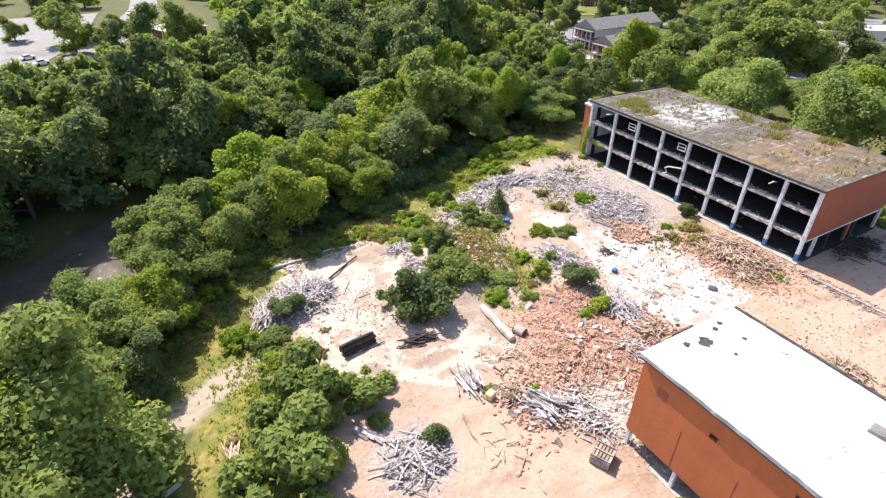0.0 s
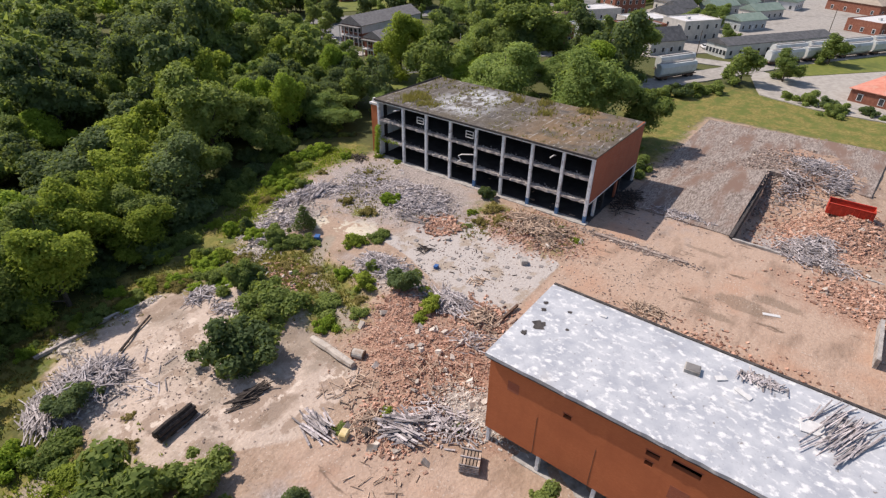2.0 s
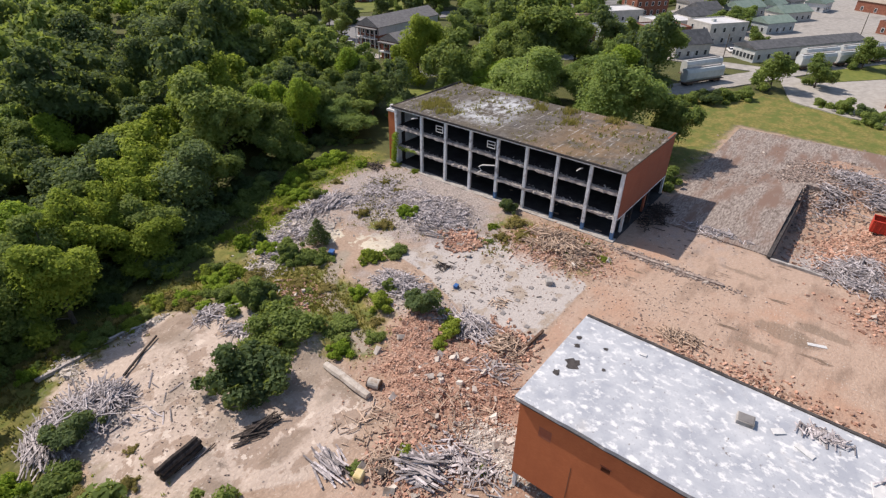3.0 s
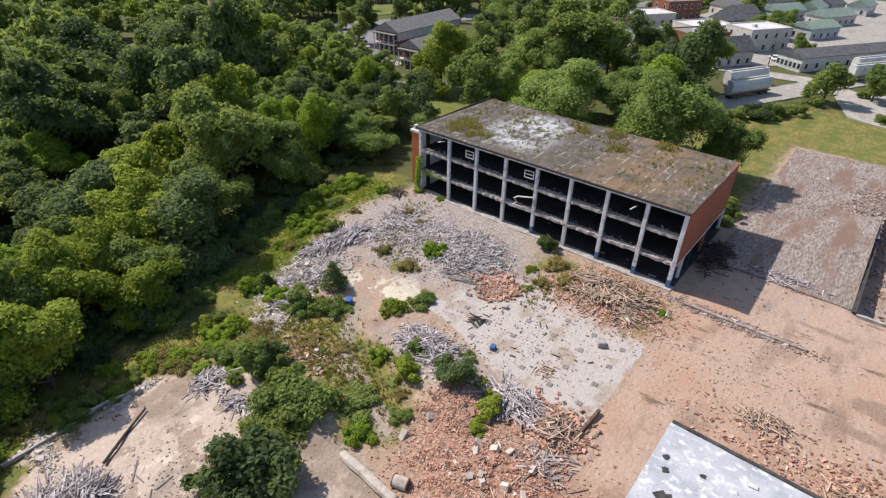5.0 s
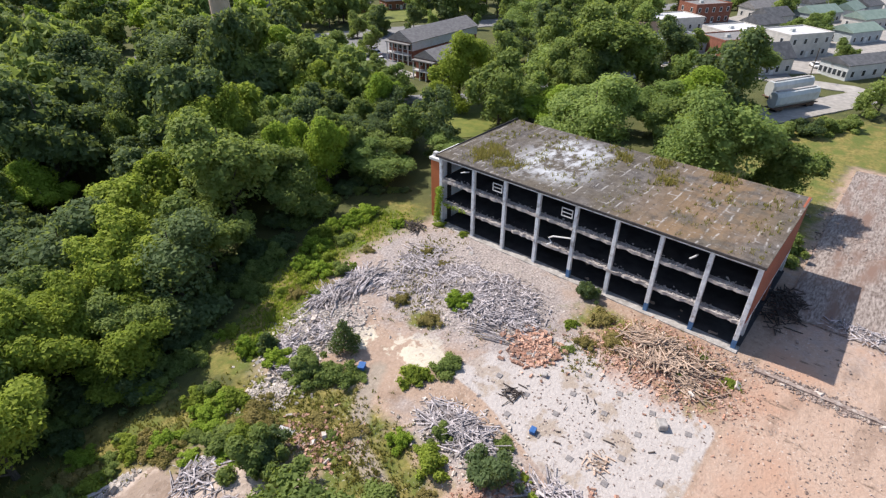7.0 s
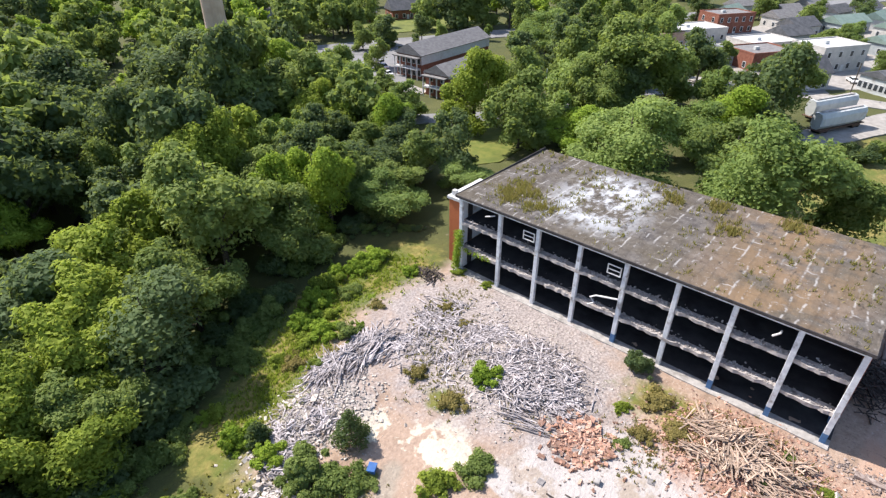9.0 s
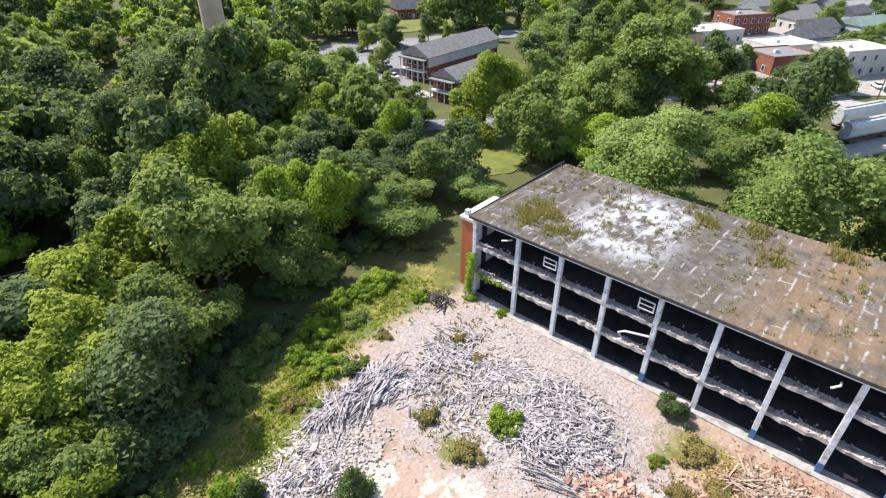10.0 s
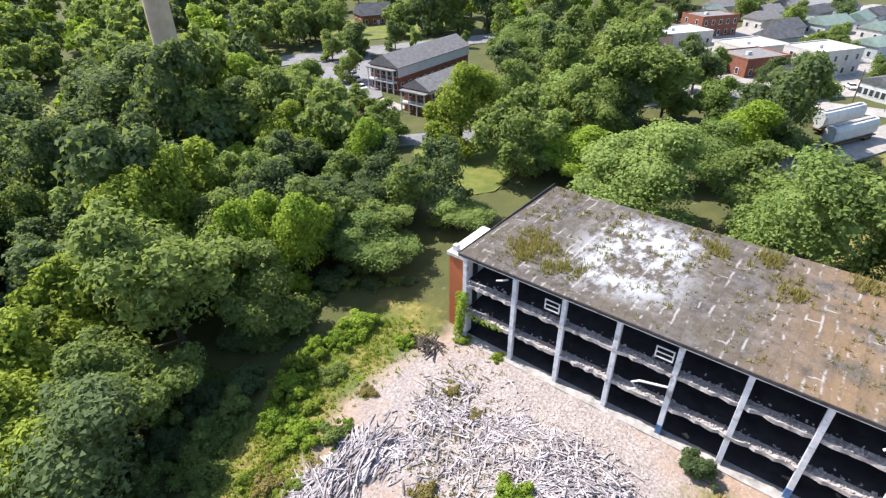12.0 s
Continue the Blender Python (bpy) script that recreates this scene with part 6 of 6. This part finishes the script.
for i in range(6):
    for j in range(4):
        x, y = 53.0 + 3.4 * j + 0.25 * i, 31.5 + 3.6 * i
        if x < 66 and inside(x, y, [(50, 29.5), (50, 38), (54, 49), (66, 51), (69, 42), (65.5, 29.5)], 0.1) > 0.9:
            p = new("post_pad", pads[0].data) if pads else box_part("post_pad", -0.3, -0.3, 0, 0.3, 0.3, 0.05, surface("dark_pad", (0.16, 0.15, 0.15), (0.26, 0.24, 0.23), 3), None)
            p.matrix_world = pose(x, y, gz(x, y) + 0.02, 0, 0, 5 * j)
            pads.append(tagged(p, "dark square post pad set in the slab", "pad", "post pads of the slab"))


def build_container():
    t = thing("red_container", pose(105.7, -1.3, gz(105.7, -1.3), 0, 0, 2), "red open-topped steel rubbish container among rubble", "container")
    w, l, h = 2.4, 6.4, 1.9
    for n, a in (("side", (-w / 2, -l / 2, 0.1, -w / 2 + 0.08, l / 2, h)), ("side", (w / 2 - 0.08, -l / 2, 0.1, w / 2, l / 2, h)), ("end", (-w / 2 + 0.09, -l / 2, 0.1, w / 2 - 0.09, -l / 2 + 0.08, h)), ("end", (-w / 2 + 0.09, l / 2 - 0.08, 0.1, w / 2 - 0.09, l / 2, h)), ("floor", (-w / 2 + 0.1, -l / 2 + 0.1, 0.1, w / 2 - 0.1, l / 2 - 0.1, 0.2))):
        box_part(n, *a, REDSTEEL, t, "", 0.01)
    for k in range(8):
        y = -l / 2 + 0.4 + k * 0.8
        box_part("rib", -w / 2 - 0.09, y - 0.06, 0.1, -w / 2 - 0.005, y + 0.06, h - 0.1, REDSTEEL, t, "", 0)
    box_part("rim", -w / 2 - 0.1, -l / 2 - 0.02, h, -w / 2 + 0.12, l / 2 + 0.02, h + 0.12, REDSTEEL, t)
    box_part("rim", w / 2 - 0.12, -l / 2 - 0.02, h, w / 2 + 0.1, l / 2 + 0.02, h + 0.12, REDSTEEL, t)


build_container()

# ---- roads and lots ----
strip("road_town", [(96, 226), (140, 203), (166, 192), (218, 166), (300, 128), (420, 70)], 13, 0, ASPHALT, "grey town road beyond the trees", "road", lift=0.22)
strip("road_drive", [(112, 130), (121, 121.5), (130, 113), (138, 108), (150, 101), (170, 96), (196, 78), (208, 56)], 6.5, 0, ASPHALT, "curved grey drive in front of the brick house", "road", lift=0.25)
strip("road_crossing", [(196, 90), (200, 62), (203, 40), (196, 28), (176, 22), (172, 10), (170, -60)], 7, 0, PAVING, "pale street between lawn and rail line", "road", lift=0.22)
strip("road_west", [(-40, 120), (-28, 152), (-20, 178), (-2, 225), (18, 300), (30, 420)], 12, 0, ASPHALT, "grey street west of the creek", "road", lift=0.25)
pad("pavement_house", [(131, 146), (137, 160), (152, 190), (172, 182), (150, 157), (141, 147)], ASPHALT, "pale parking court beside the brick house", "car park", 0.20)
pad("pavement_walk", [(132, 143.5), (140, 146), (138, 136), (134.5, 135.5)], PAVING, "pale footpath to the brick house", "path", 0.26)
pad("pavement_west", [(-75, 200), (-30, 178), (-8, 236), (0, 300), (-80, 300)], ASPHALT, "grey car park west of the creek", "car park", 0.20)
pad("pavement_town", [(206, 60), (214, 110), (300, 96), (400, 60), (400, -20), (268, -20), (262, 22), (216, 48)], GRAVEL, "pale dusty yard in the town", "yard", 0.20)
pad("pavement_coral", [(176, 24), (198, 26), (240, -4), (240, -60), (176, -60)], PAVING, "pale lot round the coral-roofed shop", "car park", 0.20)
pad("lawn_house", [(103, 99), (111, 111), (120, 118.5), (137, 106), (130, 95), (112, 93.5)], LAWN, "sunlit lawn below the drive", "lawn", 0.2)
pad("lawn_west", [(-8, 178), (10, 176), (16, 194), (-2, 198)], LAWN, "bright lawn beyond the creek", "lawn", 0.25)
pad("lawn_far", [(176, 206), (232, 178), (252, 215), (196, 245)], LAWN, "lawns in front of far houses", "lawn", 0.2)
pad("lawn_rail", [(196, 25), (230, 20), (262, -8), (240, -12), (200, 20)], LAWN, "grass strip beside the rail line", "lawn", 0.28)
pad("lawn_clearing", [(72, 152), (78, 168), (87, 166), (86, 150), (79, 146)], surface("dry_clearing", (0.20, 0.165, 0.07), (0.33, 0.27, 0.13), 0.6, (0.13, 0.14, 0.04), 0.15), "dry grass clearing in the wood", "lawn", 0.25)
pad("lawn_wood", [(83, 214), (100, 210), (108, 232), (90, 238)], LAWN, "dry clearing in the wood", "lawn", 0.25)

# ---- buildings of the town ----
def window_set(parent, x0, y0, x1, y1, z, n, w, h, material=None):
    """A row of windows on the wall from (x0, y0) to (x1, y1), each with frame and pane, standing proud of the wall."""
    d = Vector((x1 - x0, y1 - y0))
    u = d.normalized()
    o = Vector((u.y, -u.x))
    for k in range(n):
        c = Vector((x0, y0)) + d * (k + 0.5) / n

        def slab(name, a, b, za, zb, t0, t1, mat, par):
            q = [(c + u * s + o * t) for s in (a, b) for t in (t0, t1)]
            vs = [(p.x, p.y, zz) for p in q for zz in (za, zb)]
            return link_mesh(name, vs, BOX_F, mat, par)

        f = slab("window", -w / 2 - 0.15, w / 2 + 0.15, z - 0.15, z + h + 0.15, -0.05, 0.06, material or WHITE, parent)
        slab("pane", -w / 2, w / 2, z, z + h, 0.0, 0.09, GLASS, f)


def house(name, x, y, rot, w, d, h, wall, roof, label, style="gable", rise=2.2, floors=2, wins=5, category="house"):
    t = thing(name, pose(x, y, gz(x, y), 0, 0, rot), label, category)
    box_part("wall", -w / 2, -d / 2, -0.5, w / 2, d / 2, h, wall, t, "", 0)
    if style == "flat":
        box_part("roof", -w / 2 + 0.25, -d / 2 + 0.25, h, w / 2 - 0.25, d / 2 - 0.25, h + 0.12, roof, t, "", 0)
        for a in ((-w / 2 - 0.06, -d / 2 - 0.06, w / 2 + 0.06, -d / 2 + 0.24), (-w / 2 - 0.06, d / 2 - 0.24, w / 2 + 0.06, d / 2 + 0.06), (-w / 2 - 0.06, -d / 2 + 0.24, -w / 2 + 0.24, d / 2 - 0.24), (w / 2 - 0.24, -d / 2 + 0.24, w / 2 + 0.06, d / 2 - 0.24)):
            box_part("parapet", a[0], a[1], h, a[2], a[3], h + 0.45, wall, t, "", 0)
        box_part("roof_unit", -w * 0.2, -d * 0.1, h + 0.12, -w * 0.2 + 1.4, -d * 0.1 + 1.2, h + 1.0, TRAINPAINT, t, "grey roof ventilator")
    else:
        o = 0.45
        ins = min(w, d) * 0.42 if style == "hip" else 0
        vs = [(-w / 2 - o, -d / 2 - o, h), (w / 2 + o, -d / 2 - o, h), (w / 2 + o, d / 2 + o, h), (-w / 2 - o, d / 2 + o, h), (-w / 2 - o + ins, 0, h + rise), (w / 2 + o - ins, 0, h + rise)]
        vs += [(p[0], p[1], h - 0.18) for p in vs[:4]]
        fs = [(0, 1, 5, 4), (2, 3, 4, 5), (1, 2, 5), (3, 0, 4), (0, 6, 7, 1), (1, 7, 8, 2), (2, 8, 9, 3), (3, 9, 6, 0), (6, 9, 8, 7)]
        link_mesh("roof", vs, fs, roof, t)
        if style == "gable":
            for s in (-1, 1):
                link_mesh("gable", [(s * w / 2, -d / 2, h), (s * w / 2, d / 2, h), (s * w / 2, 0, h + rise * 0.92), (s * (w / 2 + 0.3), -d / 2, h), (s * (w / 2 + 0.3), d / 2, h), (s * (w / 2 + 0.3), 0, h + rise * 0.92)], [(0, 1, 2), (3, 5, 4), (0, 3, 4, 1), (1, 4, 5, 2), (2, 5, 3, 0)], WHITE if wall is not STUCCO else wall, t)
    for k in range(floors):
        z = 0.9 + k * h / floors
        hh = min(1.5, h / floors - 1.3)
        window_set(t, -w / 2, -d / 2, w / 2, -d / 2, z, wins, 1.0, hh)
        window_set(t, -w / 2, d / 2, -w / 2, -d / 2, z, max(2, wins // 2), 1.0, hh)
    box_part("door", -0.6, -d / 2 - 0.08, 0, 0.6, -d / 2 + 0.1, 2.1, WHITE, t, "white door", 0)
    return t


# brick house with white trim: long range and a front wing
def porch(t, x, d, h):
    """A white two-level porch on the low-x end of a house."""
    n = int(d / 2.2)
    for k in range(n + 1):
        y = -d / 2 + 0.2 + k * (d - 0.4) / n
        box_part("porch_post", x - 1.6, y - 0.13, 0, x - 1.34, y + 0.13, h, WHITE, t, "white porch post", 0)
    box_part("porch_roof", x - 1.9, -d / 2 - 0.2, h, x - 0.05, d / 2 + 0.2, h + 0.3, ROOF_GREY, t, "", 0)
    box_part("porch_deck", x - 1.7, -d / 2, h / 2 - 0.15, x - 0.02, d / 2, h / 2 + 0.1, WHITE, t, "white porch deck", 0)
    box_part("porch_rail", x - 1.66, -d / 2 + 0.1, h / 2 + 0.7, x - 1.58, d / 2 - 0.1, h / 2 + 0.8, WHITE, t, "white porch rail", 0)


def build_brick_house():
    t = house("brick_house", 162, 151, 2, 33, 9.5, 6.6, BRICK_FAR, ROOF_GREY, "two-storey brick house with white trim and grey roof", "gable", 2.8, 2, 10)
    box_part("cornice", -16.6, -4.95, 5.7, 16.6, -4.76, 6.4, WHITE, t, "white cornice band", 0)
    box_part("band", -16.55, -4.92, 4.0, 16.55, -4.76, 5.69, WHITE, t, "white upper wall band", 0)
    porch(t, -16.5, 9.0, 5.8)
    w = house("brick_house_wing", 143.5, 131.5, 2, 15, 7.6, 6.0, BRICK_FAR, ROOF_GREY, "brick house wing with white porch and grey roof", "gable", 2.2, 2, 5)
    box_part("cornice", -7.6, -4.0, 5.2, 7.6, -3.81, 5.85, WHITE, w, "white cornice band", 0)
    porch(w, -7.5, 7.2, 5.2)


build_brick_house()
house("cottage", 196, 230, -25, 13, 10, 4.0, BRICK_FAR, ROOF_GREY, "brick cottage with steep grey gable roof", "gable", 4.0, 1, 4)
house("cottage", 216, 222, -25, 14, 10, 4.0, BRICK_FAR, ROOF_DARK, "brick cottage with dark gable roof", "gable", 4.0, 1, 4)
house("cottage", 160, 252, -25, 13, 10, 4.0, STUCCO, ROOF_GREY, "pale cottage among far trees", "gable", 3.4, 1, 4)
house("shop_building", 237, 62, -32, 17, 12, 7.0, STUCCO, ROOF_WHITE, "white two-storey shop building with flat roof", "flat", floors=2, wins=4, category="building")
house("shop_building", 226, 78, -32, 16, 12, 5.0, BRICK_FAR, ROOF_GREY, "low shop building with grey flat roof", "flat", floors=1, wins=4, category="building")
house("shop_building", 244, 82, -32, 18, 13, 4.5, STUCCO, ROOF_WHITE, "low white-roofed shop building", "flat", floors=1, wins=4, category="building")
house("church", 206, 63, -32, 14, 8, 4.5, STUCCO, ROOF_DARK, "pale chapel with steep dark roof", "gable", 3.8, 1, 4)
house("shop_building", 216, 92, -32, 16, 10, 4.5, GREYWALL, ROOF_DARK, "low dark-roofed shop building", "flat", floors=1, wins=4, category="building")
house("shop_building", 276, 104, -32, 17, 11, 7.0, BRICK_FAR, ROOF_GREY, "two-storey red brick shop building", "flat", floors=2, wins=5, category="building")
house("shop_building", 252, 108, -32, 20, 13, 4.5, STUCCO, ROOF_WHITE, "long low white-roofed building", "flat", floors=1, wins=5, category="building")
house("shop_building", 232, 112, -32, 14, 10, 5.0, TANWALL, ROOF_TAN, "tan shop building behind trees", "flat", floors=1, wins=4, category="building")
house("house", 305, 68, -28, 16, 9, 4.0, GREYWALL, ROOF_GREEN, "grey house with green metal roof", "gable", 2.6, 1, 4)
house("house", 306, 50, -28, 18, 9, 4.0, STUCCO, ROOF_GREEN, "pale house with green metal roof", "gable", 2.4, 1, 5)
house("house", 272, 50, -28, 15, 9, 4.2, GREYWALL, ROOF_GREEN, "grey-green shed-like building beside the yard", "gable", 2.0, 1, 4)
house("house", 284, 80, -28, 12, 9, 4.2, STUCCO, ROOF_DARK, "small white house with dark roof", "gable", 2.8, 1, 4)
house("house", 262, 78, -28, 12, 9, 4.6, GREYWALL, ROOF_DARK, "pale blue-grey house with dark roof", "gable", 2.8, 1, 4)
for k, (x, y) in enumerate([(318, 92), (330, 76), (322, 60), (345, 88), (338, 56), (300, 110), (322, 112), (352, 68), (345, 44), (300, 90)]):
    house("house", x, y, -28 + 10 * (k % 3), 11 + k % 3, 8.5, 4.2, (STUCCO, GREYWALL, WHITE)[k % 3], (ROOF_GREY, ROOF_DARK, ROOF_GREEN)[k % 3], ("small pale house with grey roof", "small grey house with dark roof", "white house with green roof")[k % 3], "gable", 2.6, 1, 4)
house("store", 306, 4, -28, 26, 14, 4.6, BRICK_FAR, ROOF_WHITE, "brick store with white flat roof", "flat", floors=1, wins=6, category="building")
house("store", 372, 8, -28, 44, 26, 5, BRICK_FAR, ROOF_TAN, "large store with tan roof", "hip", 4.0, 1, 8, category="building")
house("coral_shop", 193, -6, -18, 26, 15, 3.6, BRICK_FAR, ROOF_RED, "shop with broad coral red roof", "hip", 2.2, 1, 6, category="building")
house("depot", 235, 33.5, -31, 50, 9, 4.2, TRAINPAINT, ROOF_DARK, "long rail depot with dark roof", "gable", 1.6, 1, 12, category="building")
house("brick_hall", 193, 101, -32, 18, 12, 6, BRICK_FAR, ROOF_TAN, "orange brick hall behind trees", "flat", floors=2, wins=5, category="building")
house("brick_shop", 24, 229, 20, 15, 11, 4.2, BRICK_FAR, ROOF_WHITE, "brick shop with white hip roof", "hip", 1.8, 1, 4, category="building")


def rail_car(x, y, rot, label):
    t = thing("rail_car", pose(x, y, gz(x, y) + 0.3, 0, 0, rot), label, "rail car", "rail cars on the line")
    bm = bmesh.new()
    prof = [(-1.45, 1.9), (-1.5, 3.6), (-1.0, 4.4), (0, 4.6), (1.0, 4.4), (1.5, 3.6), (1.45, 1.9), (0.6, 1.0), (-0.6, 1.0)]
    ends = [[bm.verts.new((xx, yy, zz)) for yy, zz in prof] for xx in (-7.2, -6.6, 6.6, 7.2)]
    for v in ends[0] + ends[3]:
        v.co.y *= 0.8
    for a, b in zip(ends, ends[1:]):
        for k in range(9):
            bm.faces.new((a[k], a[(k + 1) % 9], b[(k + 1) % 9], b[k]))
    bm.faces.new(ends[0])
    bm.faces.new(ends[3][::-1])
    bmesh.ops.recalc_face_normals(bm, faces=bm.faces[:])
    part("hopper", bm, TRAINPAINT, t)
    box_part("walkway", -6.4, -0.4, 4.6, 6.4, 0.4, 4.72, CONCRETE, t, "grey roof walkway", 0)
    box_part("underframe", -7.5, -1.2, 0.85, 7.5, 1.2, 1.05, RUST, t, "dark underframe", 0)
    for xx in (-5.2, 5.2):
        b = box_part("bogie", xx - 1.2, -1.1, 0.35, xx + 1.2, 1.1, 0.8, RUST, t, "dark bogie", 0)
        for wx in (-0.85, 0.85):
            tube_part("wheel", [(xx + wx, -1.0, 0.42), (xx + wx, 1.0, 0.42)], [0.42, 0.42], TYRE, b, "", 12)


strip("rail_bed", [(140, 62), (177, 45), (219, 25), (262, 0), (330, -45)], 9, 0, GRAVEL, "pale gravel bed of the rail line", "rail bed", lift=0.30)
for k in range(6):
    rail_car(216 + 13.5 * k, 26.0 - 8.4 * k, -32, "pale covered hopper car on the rail line")
for k in range(4):
    rail_car(226 + 13.5 * k, 26.5 - 8.4 * k, -32, "pale covered hopper car on the rear track")
rail_car(175, 48, -26, "pale covered hopper car behind shrubs")
rail_car(184, 51, -26, "pale covered hopper car behind shrubs")


def car(x, y, rot, colour, label):
    t = thing("car", pose(x, y, gz(x, y) + 0.25, 0, 0, rot), label, "car", "parked cars")
    paint = surface("car_paint_" + label.split()[0], colour, tuple(min(1, c * 1.1) for c in colour), 2, rough=0.3, bump=0)
    bm = bmesh.new()
    prof = [(-2.1, 0.35), (-2.15, 0.75), (-1.6, 0.92), (-0.9, 1.0), (0.9, 0.98), (1.7, 0.9), (2.1, 0.7), (2.1, 0.35)]
    a, b = [[bm.verts.new((px, s * 0.88, pz)) for px, pz in prof] for s in (-1, 1)]
    for k in range(8):
        bm.faces.new((a[k], a[(k + 1) % 8], b[(k + 1) % 8], b[k]))
    bm.faces.new(a[::-1])
    bm.faces.new(b)
    bmesh.ops.recalc_face_normals(bm, faces=bm.faces[:])
    part("body", bm, paint, t)
    vs = [(-1.5, s * 0.8, 0.9) for s in (-1, 1)] + [(1.0, s * 0.8, 0.95) for s in (-1, 1)] + [(-0.9, s * 0.65, 1.45) for s in (-1, 1)] + [(0.3, s * 0.65, 1.45) for s in (-1, 1)]
    link_mesh("window", vs, [(0, 4, 6, 2), (1, 3, 7, 5), (0, 1, 5, 4), (2, 6, 7, 3), (0, 2, 3, 1)], GLASS, t)
    link_mesh("roof", [(-0.95, -0.67, 1.45), (-0.95, 0.67, 1.45), (0.35, 0.67, 1.45), (0.35, -0.67, 1.45), (-0.85, -0.6, 1.5), (-0.85, 0.6, 1.5), (0.25, 0.6, 1.5), (0.25, -0.6, 1.5)], [(4, 7, 6, 5), (0, 4, 5, 1), (1, 5, 6, 2), (2, 6, 7, 3), (3, 7, 4, 0), (0, 1, 2, 3)], paint, t)
    for wx in (-1.3, 1.3):
        for s in (-0.9, 0.72):
            tube_part("wheel", [(wx, s, 0.33), (wx, s + 0.18, 0.33)], [0.33, 0.33], TYRE, t, "", 10)


for x, y, r, c, l in ((-28, 188, 20, (0.45, 0.47, 0.5), "silver car on the car park"), (-18, 208, 25, (0.8, 0.8, 0.8), "white car on the car park"), (-22, 217, 25, (0.7, 0.7, 0.72), "pale car on the car park"), (-33, 230, 20, (0.06, 0.06, 0.07), "black car on the car park"), (-12, 250, 60, (0.12, 0.14, 0.2), "blue car on the street"), (6, 262, 70, (0.05, 0.05, 0.06), "dark car on the street"), (-40, 205, 0, (0.5, 0.5, 0.5), "grey car on the car park"), (12, 290, 70, (0.2, 0.03, 0.03), "red car on the street"),
                      (147, 163, 75, (0.78, 0.78, 0.78), "white car by the brick house"), (149.5, 167, 75, (0.3, 0.3, 0.32), "grey car by the brick house"), (142, 156, 75, (0.6, 0.6, 0.62), "pale car by the brick house"), (217, 62, 30, (0.1, 0.12, 0.2), "blue car in the town"), (222, 52, 30, (0.7, 0.7, 0.7), "white car in the town"), (204, 172, -27, (0.05, 0.05, 0.06), "dark car on the town road"), (124, 117, -45, (0.05, 0.05, 0.06), "dark car on the drive")):
    car(x, y, r, c, l)


def tower(x, y):
    t = thing("chimney_stack", pose(x, y, gz(x, y)), "tall tan tapered chimney stack beyond the wood", "chimney")
    tube_part("shaft", [(0, 0, -3), (0, 0, 18), (0, 0, 42)], [2.7, 2.4, 2.1], TOWERMAT, t, "", 20)
    tube_part("rim", [(0, 0, 42), (0, 0, 42.6)], [2.3, 2.3], CONCRETE, t, "", 20)


tower(93.5, 158)


def street_pole(x, y, h, label):
    t = thing("utility_pole", pose(x, y, gz(x, y)), label, "pole", "street poles")
    tube_part("shaft", [(0, 0, -0.5), (0, 0, h)], [0.16, 0.11], BARK, t, "", 8)
    box_part("crossarm", -1.1, -0.06, h - 0.7, 1.1, 0.06, h - 0.58, BARK, t, "", 0)


street_pole(-23, 158, 10, "wooden utility pole beside the street")
street_pole(204, 50, 9, "wooden utility pole beside the crossing")
street_pole(280, 20, 10, "wooden utility pole in the yard")
fl = thing("flag_pole", pose(150.5, 107.7, gz(150.5, 107.7)), "white flag pole beside the drive", "pole")
tube_part("shaft", [(0, 0, -0.3), (0, 0, 8)], [0.09, 0.05], WHITE, fl, "", 8)
tube_part("finial", [(0, 0, 8), (0, 0, 8.15), (0, 0, 8.3)], [0.05, 0.12, 0.04], WHITE, fl, "", 8)

br = thing("foot_bridge", pose(44.5, 122.5, -1.2, 0, 0, -14), "weathered plank bridge over the creek", "bridge")
for s in (-1.3, 1.3):
    box_part("beam", -11, s - 0.15, -0.6, 11, s + 0.15, -0.1, RUST, br, "dark steel beam")
for k in range(44):
    box_part("deck_plank", -11 + 0.5 * k, -1.7, -0.09, -10.56 + 0.5 * k, 1.7, 0.0, BOARD, br, "", 0)
for s in (-1.65, 1.65):
    box_part("rail", -11, s - 0.05, 0.9, 11, s + 0.05, 1.0, BOARD, br)
    for k in range(9):
        box_part("post", -10.9 + 2.7 * k, s - 0.06, 0.0, -10.78 + 2.7 * k, s + 0.06, 0.9, BOARD, br, "", 0)
